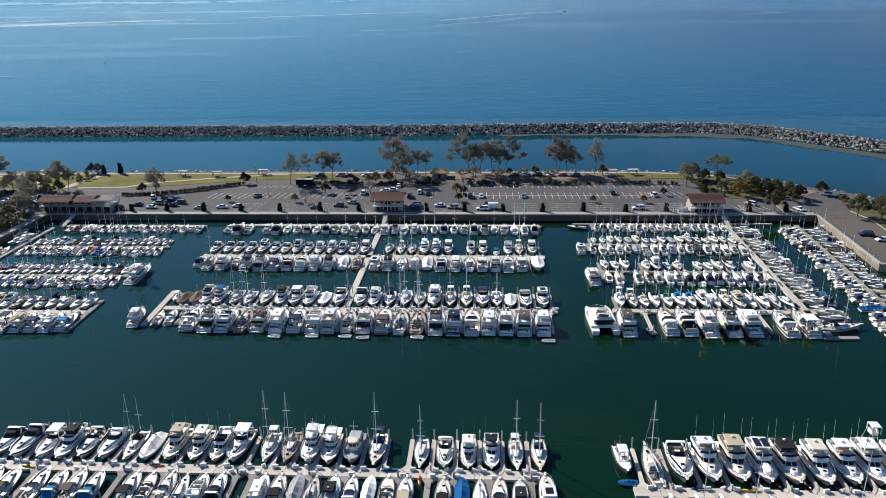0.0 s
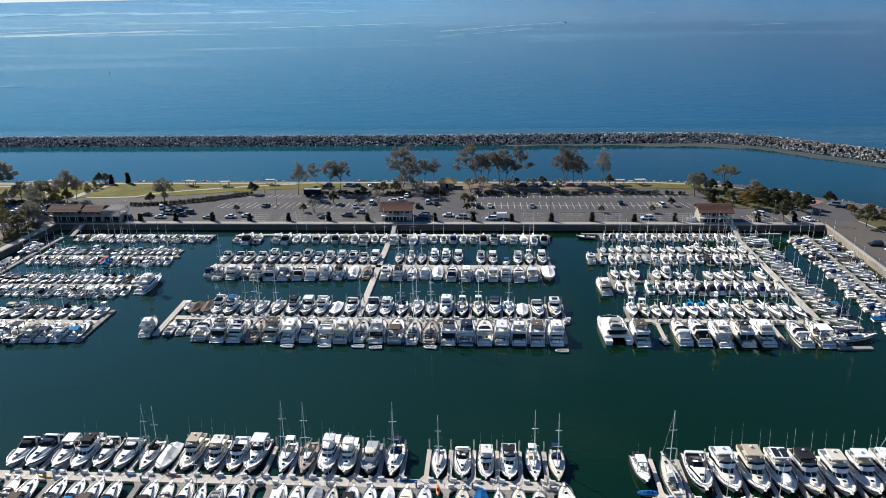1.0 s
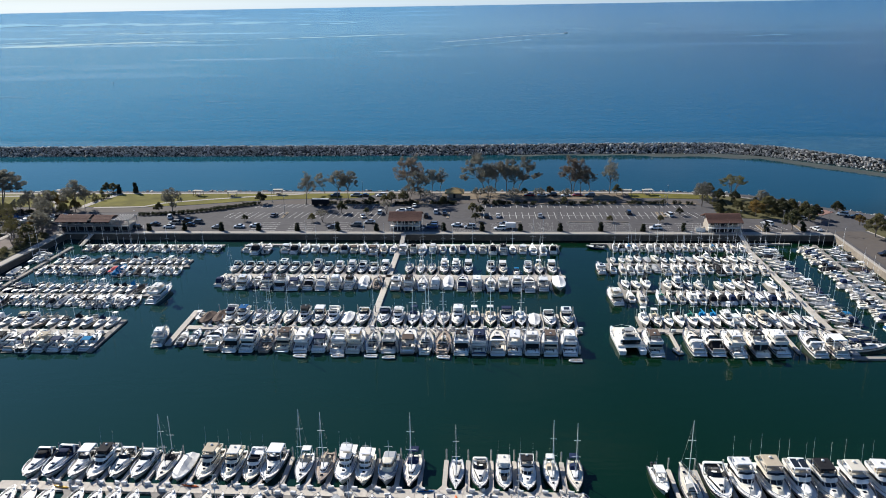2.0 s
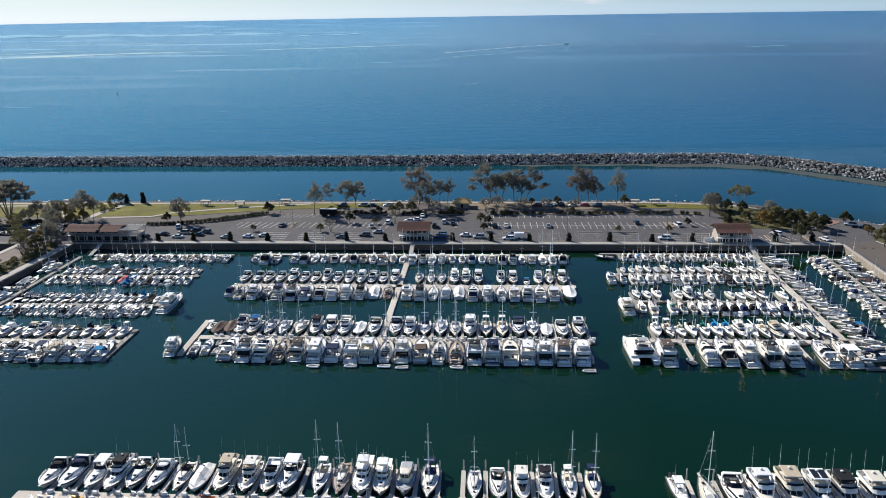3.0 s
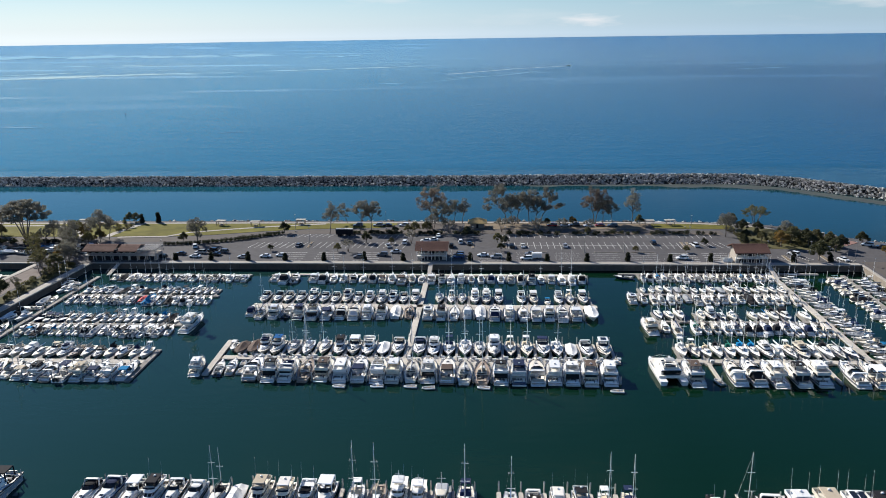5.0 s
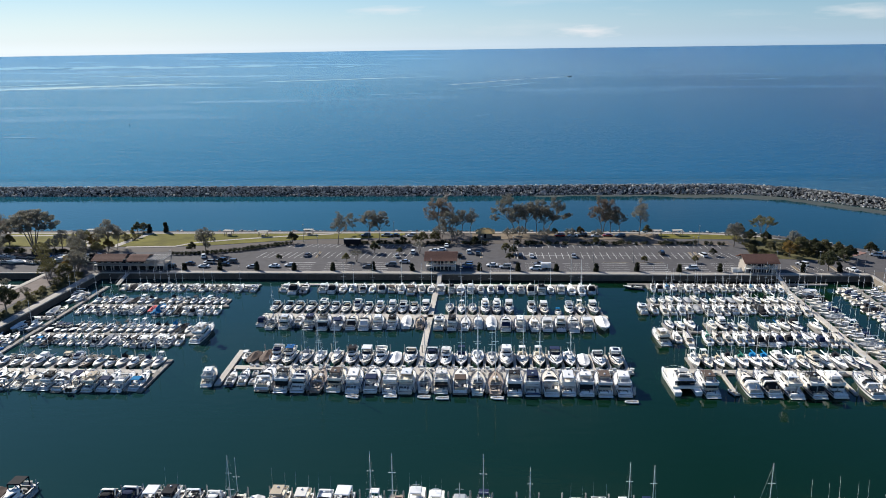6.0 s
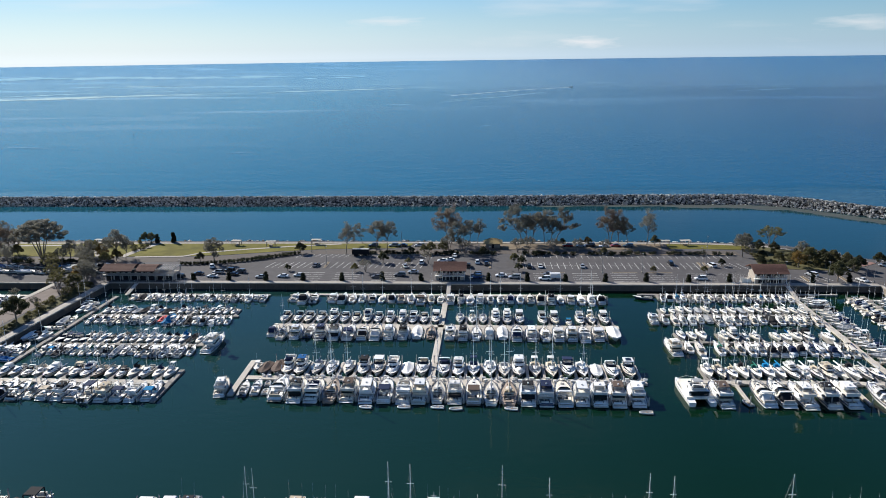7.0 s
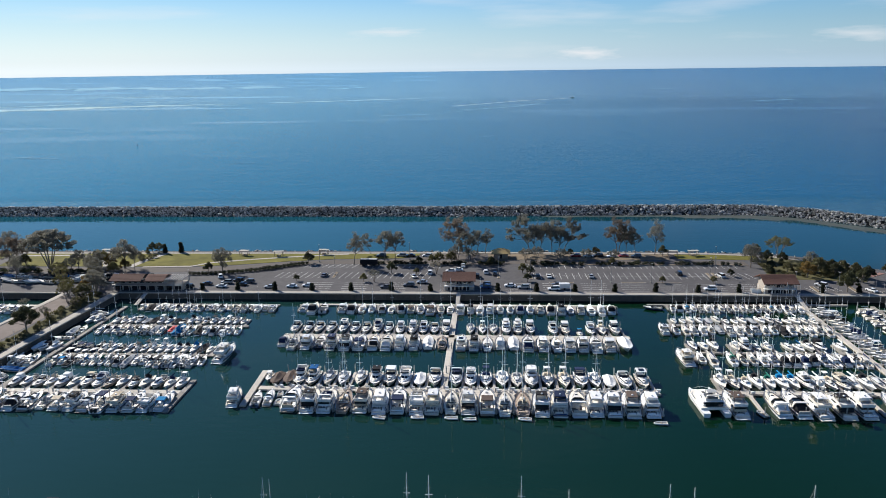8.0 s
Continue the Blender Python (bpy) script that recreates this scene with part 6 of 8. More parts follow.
rank(r2, 230.3, -1, 230.7, 9.6, 10.8, [("7", -97.8), ("s", -94.0), ("F", -89.6), ("R", -85.4), ("N", -81.2), ("f", -76.6), ("n", -71.9), ("e", -67.4), ("x", -63.2), ("F", -58.8), ("f", -54.0), ("V", -49.6), ("k", -44.9), ("E", -38.6), ("f", -34.4), ("q", -30.0),
                                       ("8", -25.9), ("V", -21.6), ("n", -16.9), ("F", -12.3), ("s", -7.9), ("E", -3.6), ("F", 0.7), ("x", 4.8), ("E", 9.2)], 4.05, width=0.8, lockers=False, broad=1.08)
rank(r2, 233.6, 1, 233.1, 8.6, 9.8, [("x", -97.1), ("x", -92.5), ("x", -88.8), ("x", -84.5), ("E", -80.3), ("x", -76.1), ("x", -72.2), ("G", -68.3), ("x", -64.3), ("F", -60.2), ("P", -56.0), ("G", -52.1), ("x", -48.4), ("E", -44.4), ("s", -35.9), ("s", -31.8), ("s", -28.0),
                                     ("H", -23.7), ("H", -19.7), ("E", -15.5), ("G", -7.6), ("E", -3.5), ("G", 5.1), ("s", 8.8), ("E", 13.2)], 3.6, width=0.8, lockers=False)
moor("b", 1.0, 235.6, 178, 6.0, 2.6)
moor("V", 14.4, 225.0, 180, 11.5, 4.0)
r1 = dock(-101.5, 265.6, 17.5, 265.6, 1.7, panel=9.0)
berths(r1, "67R.6711e17e1e11Ef1F117167f1E117", -101.2, 265.6, 1, 0, 3.7, 0, -1, 7.6, 9.3, every=2, edge=0.35, beam=0.98)
cross = dock(-42.0, 266, -42.4, 190.4, 1.9, "pale concrete cross walkway between the docks")

# block beside the causeway
dock(-169.6, 262, -171.6, 150, 1.5, "pale concrete walkway along the causeway wall")
l1 = dock(-165, 264.6, -110, 264.6, 1.4, panel=9.0)
berths(l1, mix(17, "1165RrhC10") + "6" + "E", -163, 264.6, 1, 0, 2.8, 0, -1, 6.6, 7.0, every=2, pile_every=4, edge=0.35)
l2 = dock(-168, 240.4, -114.6, 240.4, 1.4, panel=9.0)
berths(l2, "103R56rh1..C0h17619", -167, 240.4, 1, 0, 2.72, 0, -1, 7.2, 8.3, every=2, pile_every=4, edge=0.35)
berths(l2, mix(18, "164rh0671CR5x"), -166, 240.4, 1, 0, 2.76, 0, 1, 7.0, 8.0, every=2, pile_every=4, edge=0.35)
l3 = dock(-168, 213.2, -117.0, 213.2, 1.4, panel=9.0)
berths(l3, "6bhr21947h1x06r5C60", -167.5, 213.2, 1, 0, 2.62, 0, -1, 7.4, 8.5, every=2, pile_every=4, edge=0.35)
berths(l3, mix(15, "156r6h12R70") + "2h1", -167.5, 213.2, 1, 0, 2.72, 0, 1, 7.2, 8.3, every=2, pile_every=4, edge=0.35)
moor("T", -113.6, 214.0, -4, 13.6, 4.3)
l4 = dock(-170, 185.6, -116.8, 185.6, 2.2)
dock(-116.0, 194.0, -116.0, 173.2, 1.5, "pale concrete end float across the dock head")
berths(l4, "EkexstfxcgnGb", -170, 185.6, 1, 0, 4.15, 0, -1, 10.4, 10.6, every=2, lockers=True, last=False)
berths(l4, "86x481tGk4e0631", -170, 185.6, 1, 0, 3.55, 0, 1, 8.4, 8.8, every=2, last=False)

# boats between the causeway wall and the walkway
for code, x, y, turn in (("6", -172.2, 246.0, 182), ("1", -175.0, 246.4, 178), ("R", -172.4, 234.8, 2), ("h", -175.2, 234.6, -3), ("1", -173.2, 219.0, 180), ("7", -176.0, 218.6, 176), ("V", -178.6, 219.2, 183), ("x", -173.4, 207.6, 2),
                         ("r", -176.4, 207.4, -4), ("1", -179.0, 207.8, 3), ("x", -175.0, 191.6, 181), ("6", -178.4, 191.2, 178), ("e", -176.0, 180.2, 1), ("1", -179.8, 180.0, 4), ("R", -174.4, 227.0, 96), ("1", -176.6, 253.4, 88), ("v", -175.8, 200.2, 86)):
    moor(code, x, y, turn, 7.0 if code in "R6rh7" else 8.4, 2.6)
moor("Z", -137.6, 235.6, 1, 9.0, 3.3)
moor("a", -140.6, 236.8, 1, 5.6, 2.1)

# block of small yachts, with a long spine
q1 = dock(30, 267.6, 86, 267.6, 1.3, panel=9.0)
berths(q1, mix(19, "1130203R5703"), 37, 267.6, 1, 0, 2.55, 0, -1, 5.6, 7.9, every=2, pile_every=3, edge=0.35, beam=0.98)
moor("R", 31.5, 263.5, 80, 7.0)
q2 = dock(30, 244.8, 86, 244.8, 1.3, panel=9.0)
moor("E", 29.8, 240.0, 2, 9.0, 3.1)
berths(q2, mix(18, "130561259h54031"), 32.5, 244.8, 1, 0, 2.95, 0, -1, 6.2, 8.4, beam=0.95, every=2, pile_every=3, edge=0.35)
berths(q2, mix(17, "130h63259h4501"), 34, 244.8, 1, 0, 3.0, 0, 1, 5.8, 7.7, beam=0.95, every=2, pile_every=3, edge=0.35)
q3 = dock(31, 219.4, 86, 219.4, 1.3, panel=9.0)
moor("F", 30.4, 214.6, 6, 11.5, 3.9)
berths(q3, "13.9051" + mix(10, "1350376"), 34, 219.4, 1, 0, 3.0, 0, -1, 7.4, 9.4, beam=0.98, every=2, pile_every=2, edge=0.35)
berths(q3, "130.5F15.3207.1", 34, 219.4, 1, 0, 3.3, 0, 1, 7.4, 9.3, beam=0.95, every=2, pile_every=2, edge=0.35)
q4 = dock(33, 190.0, 90, 190.0, 2.2)
berths(q4, "1s4092" + "2T1sg10q1", 34.5, 190.0, 1, 0, 3.32, 0, 1, 8.4, 10.4, beam=0.98, every=2, pile_every=2)
moor("A", 28.7, 183.0, 3, 15.0, 7.4)
for k, (code, x) in enumerate(zip("gxeTfPxE", (35.0, 46.0, 50.8, 56.0, 61.9, 67.2, 76.5, 81.8))):
    moor(code, x, 181.6 + 0.4 * (k % 3), 2, 13.8 if code != "x" else 12.8, 4.5)
berths(q4, "." * 8, 41.5, 190.0, 1, 0, 5.1, 0, -1, 11.5, 12, lockers=True)
moor("D", 41.0, 177.5, 20, 3.4)
dock(83.8, 174.6, 92.8, 174.8, 1.3, "pale concrete end float across the dock head")
spine = dock(86.4, 270, 86.0, 176, 1.8, "pale concrete spine walkway with boats along it")
berths(spine, "1l6h10573hs63471h54b703q", 86.3, 264, 0, -1, 3.3, 1, 0, 6.6, 8.2, beam=0.88, every=2, pile_every=2, edge=0.6)
link = dock(89, 268.4, 104, 268.4, 1.2, "narrow pale concrete dock under the seawall", panel=9.0)
moor("S", 90.5, 180.4, -82, 12.0, 3.4)
s2 = dock(112.2, 267, 107.4, 150, 1.4, "pale concrete walkway with small yachts on both sides", panel=9.0)
tagged(s2, "pale concrete walkway with small yachts on both sides")
berths(s2, "1671367h02l7h1q1603271v17n3h71r", 112.1, 264.5, -0.041, -1, 3.2, -1, 0, 5.8, 7.0, beam=0.86, every=2, pile_every=4, edge=0.4)
berths(s2, "1617h6w3101R3567w03h", 112.0, 262, -0.041, -1, 3.5, 1, 0, 5.2, 7.2, beam=0.85, every=2, pile_every=4, edge=0.4)
moor("F", 124, 207, -80, 12.0, 4.0)
moor("V", 123, 213, -82, 10.0, 3.4)
moor("G", 124, 201, -84, 11.0, 3.6)

# basin beyond the causeway
c1 = dock(-250, 262, -204, 262, 1.7, panel=9.0)
berths(c1, mix(11, "1V6w81"), -248, 262, 1, 0, 3.8, 0, -1, 7.4, 8.5, every=2, pile_every=4, edge=0.35)
c2 = dock(-256, 238, -214, 238, 1.7, panel=9.0)
berths(c2, mix(10, "1V6w71"), -254, 238, 1, 0, 3.8, 0, -1, 8.0, 8.4, every=2, pile_every=4, edge=0.35)
berths(c2, mix(10, "1V6w71"), -254, 238, 1, 0, 3.8, 0, 1, 8.0, 8.4, every=2, pile_every=4, edge=0.35)

# ------------------------------------------------------------------ buildings


def roof_part(owner, x0, x1, y0, y1, eave, ridge, hip, material, name="roof", thick=0.25):
    """A gable roof with stepped shingle courses, its ridge along x; or a plain hip roof."""
    ym = (y0 + y1) / 2
    bm = bmesh.new()
    if hip:
        low = [bm.verts.new(p) for p in ((x0, y0, eave - thick), (x1, y0, eave - thick), (x1, y1, eave - thick), (x0, y1, eave - thick))]
        mid = [bm.verts.new(p) for p in ((x0, y0, eave), (x1, y0, eave), (x1, y1, eave), (x0, y1, eave))]
        a, b = bm.verts.new((x0 + hip, ym, ridge)), bm.verts.new((x1 - hip, ym, ridge))
        bm.faces.new(low[::-1])
        for i in range(4):
            bm.faces.new((low[i], low[(i + 1) % 4], mid[(i + 1) % 4], mid[i]))
        bm.faces.new((mid[0], mid[1], b, a))
        bm.faces.new((mid[2], mid[3], a, b))
        bm.faces.new((mid[1], mid[2], b))
        bm.faces.new((mid[3], mid[0], a))
        return part(name, bm, material, owner)
    courses = 9
    up = []
    for k in range(courses):
        f, g = k / courses, (k + 1) / courses
        up.append((y0 + (ym - y0) * f, eave + (ridge - eave) * f + 0.07))
        up.append((y0 + (ym - y0) * g, eave + (ridge - eave) * g))
    down = [(2 * ym - y, z) for y, z in up[::-1]]
    profile = up + down[1:] + [(y1, eave - thick), (ym, ridge - thick), (y0, eave - thick)]
    loft(bm, [[(x, y, z) for y, z in profile] for x in (x0, x1)], closed=True, caps=True)
    return part(name, bm, material, owner)


def window_part(owner, x0, x1, y, z0, z1, name="window"):
    """A framed window set in the face at y, looking along -y."""
    fr = box_part(name, [(x0, x1, y - 0.06, y + 0.05, z0, z0 + 0.09), (x0, x1, y - 0.06, y + 0.05, z1 - 0.09, z1), (x0, x0 + 0.09, y - 0.06, y + 0.05, z0 + 0.09, z1 - 0.09), (x1 - 0.09, x1, y - 0.06, y + 0.05, z0 + 0.09, z1 - 0.09)], TIMBER, owner)
    box_part("pane", [(x0 + 0.09, x1 - 0.09, y - 0.02, y + 0.02, z0 + 0.09, z1 - 0.09)], GLASS, fr)


def dock_house(x, y, label, stair=False):
    """A two-storey harbour house: a low base, a gallery of windows and a wide gable roof."""
    ob = thing("dock_house", label, "building", "harbour houses", m=pose(x, y, TOP))
    box_part("base", [(-5.6, 5.6, 0.4, 8.6, -0.1, 1.9)], STUCCO, ob)
    box_part("wall", [(-5.4, 5.4, 1.2, 8.4, 1.9, 4.4)], STUCCO, ob)
    box_part("gallery", [(-6.0, 6.0, -0.4, 1.2, 1.75, 1.95)], TIMBER, ob)
    for k in range(5):
        gx = -5.9 + k * 2.95
        box_part("post", [(gx - 0.09, gx + 0.09, -0.35, -0.17, 0.0, 4.2)], TIMBER, ob)
    box_part("railing", [(-5.9, 5.9, -0.36, -0.28, 2.75, 2.85), (-5.9, 5.9, -0.36, -0.28, 2.35, 2.42)] + [(-5.9 + k * 0.737, -5.84 + k * 0.737, -0.35, -0.29, 1.95, 2.75) for k in range(17)], TIMBER, ob)
    for a, b in ((-5.0, -3.4), (-3.2, -1.6), (1.6, 3.2), (3.4, 5.0)):
        window_part(ob, a, b, 1.19, 2.7, 4.0)
    box_part("door", [(-1.0, 1.0, 1.12, 1.24, 1.95, 4.05)], C_BLACK, ob, "dark double door")
    for a in (-4.4, -1.4, 1.6):
        box_part("bay", [(a, a + 2.4, 0.3, 0.44, 0.1, 1.6)], C_BLACK, ob, "dark ground-floor bay")
    roof_part(ob, -6.6, 6.6, -1.2, 9.8, 4.3, 6.6, 0.0, SHINGLE)
    for gx in (-5.4, 5.2):
        box_part("gable", [(gx, gx + 0.2, 1.2, 8.4, 4.4, 5.0)], STUCCO, ob)
    if stair:
        box_part("stair", [(-7.2 - 0.32 * k, -6.88 - 0.32 * k, 1.4, 2.8, -0.05, 1.9 - 0.19 * k) for k in range(10)], WALK, ob)
        box_part("stair_wall", [(-10.2, -6.7, 2.8, 3.0, 0, 1.5), (-10.2, -6.7, 1.2, 1.4, 0, 1.5)], TIMBER, ob, "white stair walls")
    return ob


dock_house(-41.4, 277.4, "cream harbour house with a red-brown gable roof")
dock_house(81.6, 275.0, "cream harbour house with a red-brown gable roof and white stairs", stair=True)


def club_house(x, y):
    """A long low two-storey club building with a pergola at one end."""
    ob = thing("club_house", "long two-storey club house greyed for shade, with brown roof and pergola", "building", m=pose(x, y, TOP))
    box_part("wall", [(0, 21, 1.6, 8.4, 0, 4.4)], SHADED_TIMBER, ob)
    box_part("wing", [(21, 28.4, 2.2, 8.0, 0, 2.5)], STUCCO, ob)
    box_part("balcony", [(-0.5, 28.8, 0, 1.6, 2.3, 2.55)], SHADED_TIMBER, ob)
    box_part("railing", [(-0.5, 28.8, 0.02, 0.1, 3.35, 3.45), (-0.5, 28.8, 0.02, 0.1, 2.9, 2.97)] + [(-0.5 + 0.61 * k, -0.44 + 0.61 * k, 0.03, 0.09, 2.55, 3.35) for k in range(49)], SHADED_TIMBER, ob)
    for k in range(9):
        gx = -0.3 + k * 3.6
        box_part("post", [(gx - 0.12, gx + 0.12, 0.1, 0.34, 0, 4.4 if gx < 21 else 2.4)], SHADED_TIMBER, ob)
    for k in range(8):
        window_part(ob, 0.6 + k * 2.55, 2.5 + k * 2.55, 1.59, 3.0, 4.1)
    for k in range(8):
        box_part("bay", [(0.5 + 3.5 * k, 3.3 + 3.5 * k, 1.5 if k < 6 else 2.1, 1.66 if k < 6 else 2.26, 0.1, 2.1)], C_BLACK if k % 3 else GLASS, ob, "dark ground-floor bay")
    roof_part(ob, -1.0, 12.4, -0.6, 9.4, 4.4, 6.1, 0.0, SHINGLE)
    roof_part(ob, 13.4, 21.6, -0.6, 9.4, 4.4, 5.9, 0.0, SHINGLE)
    # solid black block put in for the shaded gap between the roofs
    box_part("parapet", [(12.4, 13.4, -0.4, 9.2, 4.2, 5.0)], C_BLACK, ob, "black block set in as the shaded roof gap")
    for k in range(7):
        box_part("pergola_beam", [(21.8 + k * 1.1, 22.15 + k * 1.1, 0.2, 8.6, 4.6, 4.95)], SHADED_TIMBER, ob)
    for gy in (0.6, 8.0):
        box_part("pergola_rail", [(21.6, 29.0, gy, gy + 0.2, 4.35, 4.6)], SHADED_TIMBER, ob)
    for gx in (25.2, 28.8):
        for gy in (0.7, 8.1):
            box_part("pergola_post", [(gx - 0.12, gx + 0.12, gy - 0.12, gy + 0.12, 2.4, 4.4)], SHADED_TIMBER, ob)
    return ob


club_house(-181.2, 274.4)


def hut(x, y):
    ob = thing("restroom_hut", "small dark hut with a tan hip roof", "building", m=pose(x, y, TOP))
    box_part("wall", [(-3.2, 3.2, -2.4, 2.4, 0, 2.5)], TEAK, ob)
    box_part("door", [(-0.5, 0.5, -2.48, -2.38, 0, 2.0)], C_BLACK, ob)
    roof_part(ob, -4.4, 4.4, -3.6, 3.6, 2.5, 4.4, 3.2, TAN_ROOF)
    return ob


hut(-24, 330.5)


def shelter(x, y, turn):
    """A picnic shelter: a slab roof on posts over a table."""
    if "shelter" in MESHES:
        return copy_thing(MESHES["shelter"], pose(x, y, TOP + 0.1, 0, 0, turn))
    ob = thing("picnic_shelter", "picnic shelter with a pale slab roof", "shelter", "picnic shelters", m=pose(x, y, TOP + 0.1, 0, 0, turn) @ Matrix.Diagonal((0.75, 0.75, 0.85, 1)))
    box_part("roof", [(-3.2, 3.2, -1.7, 1.7, 2.6, 2.85)], WALK, ob, soft=0.05)
    for px in (-2.6, 2.6):
        for py in (-1.3, 1.3):
            box_part("post", [(px - 0.12, px + 0.12, py - 0.12, py + 0.12, 0, 2.6)], TEAK, ob)
    box_part("tabletop", [(-1.2, 1.2, -0.4, 0.4, 0.68, 0.76)], TEAK, ob)
    box_part("pedestal", [(-0.3, 0.3, -0.2, 0.2, 0, 0.68)], WALK, ob)
    for sy in (-0.8, 0.8):
        box_part("bench", [(-1.2, 1.2, sy - 0.15, sy + 0.15, 0, 0.45)], TEAK, ob)
    MESHES["shelter"] = ob
    return ob


for sx, sy in ((64.5, 334), (55, 333.5), (-108, 335), (-129, 331.5), (-146, 333), (-214, 334.5), (-206, 335.5)):
    shelter(sx, sy, rng.uniform(-10, 10))

# ------------------------------------------------------------------ car park markings
MARK = TOP + 0.008


def lines(label, spans):
    """White stall lines: (x, y) to (x, y), each a thin painted bar."""
    bm = bmesh.new()
    for (ax, ay), (bx, by) in spans:
        a, b = Vector((ax, ay)), Vector((bx, by))
        n = Vector((-(b - a).y, (b - a).x)).normalized() * 0.09
        bm.faces.new([bm.verts.new((*p, MARK)) for p in (a - n, b - n, b + n, a + n)])
    tagged(part("stall_lines", bm, PAINT), label, "road marking", kind="structure")


W = 2.72
lines("white stall lines along the back of the car park", [((-12.4 + W * k, 311), (-12.6 + W * k, 315.6)) for k in range(34)])
lines("white stall lines of the double row", [((-10.4 + W * k, 294.4), (-10.6 + W * k, 303.9)) for k in range(27)] + [((-10.5, 299.2), (60.2, 299.2))])
lines("white stall lines of the short double row", [((66.4 + W * k, 295.4), (64.2 + W * k, 303.9)) for k in range(6)])
front = []
for left in (-104, -89, -73, -23, -8, 7.6, 22.8, 38.0, 53.2, 66.0):
    for k in range(5):
        front.append(((left, 276.9 + W * k), (left + 10.2, 276.9 + W * k)))
lines("white stall lines beside the promenade", front)
lines("slanting white stall lines", [((-121 + W * k, 294.6), (-119 + W * k, 303.6)) for k in range(9)] + [((-93 + W * k, 294.6), (-91.4 + W * k, 303.6)) for k in range(15)])
lines("white stall lines below the hedge", [((-112 + W * k, 311.6), (-110 + W * k, 317)) for k in range(9)] + [((-84 + W * k, 311), (-83.4 + W * k, 316)) for k in range(13)])
lines("white stall lines beside the trees", [((96 + W * k, 279), (94 + W * k, 284)) for k in range(5)] + [((116 + W * k, 277), (114 + W * k, 282)) for k in range(3)])


def kerbed_bed(x0, x1, y0, y1):
    bm = bmesh.new()
    slab(bm, [(x0, y0), (x1, y0), (x1, y1), (x0, y1)], TOP - 0.1, TOP + 0.15)
    bed = tagged(part("kerb_island", bm, WALK), "pale kerbed planting island in the car park", "kerb", kind="structure")
    bm = bmesh.new()
    slab(bm, [(x0 + 0.15, y0 + 0.15), (x1 - 0.15, y0 + 0.15), (x1 - 0.15, y1 - 0.15), (x0 + 0.15, y1 - 0.15)], TOP, TOP + 0.18)
    part("soil", bm, SOIL, bed)


for x0, x1, y0, y1 in ((-12.6, -11.4, 294, 304), (61.6, 62.8, 294.4, 304.4), (63.8, 65, 296, 304.4), (-96, -94.8, 294.5, 304), (-26, -25, 294.5, 304), (-50, -22, 316.4, 318.2), (-12, 82, 316.4, 318.0), (-88, -56, 316.6, 318.4),
                       (-5, 5, 288.6, 289.4), (24, 34, 288.6, 289.4), (38, 48, 288.6, 289.4), (96.5, 98, 276.6, 285), (111, 112.5, 276.6, 286)):
    kerbed_bed(x0, x1, y0, y1)

# ------------------------------------------------------------------ cars
CAR_PAINT = {
    "white": mat("car_white", (0.72, 0.72, 0.71), 0.25, grain=1.0, vary=0.03, coat=0.6),
    "silver": mat("car_silver", (0.42, 0.43, 0.44), 0.3, metal=0.5, grain=1.0, vary=0.03, coat=0.6),
    "black": mat("car_black", (0.015, 0.015, 0.017), 0.2, grain=1.0, vary=0.05, coat=0.7),
    "blue": mat("car_blue", (0.03, 0.06, 0.16), 0.25, grain=1.0, vary=0.05, coat=0.7),
    "grey": mat("car_grey", (0.10, 0.10, 0.11), 0.3, grain=1.0, vary=0.05, coat=0.6),
    "red": mat("car_red", (0.28, 0.02, 0.02), 0.25, grain=1.0, vary=0.05, coat=0.7),
}
CARS = {}


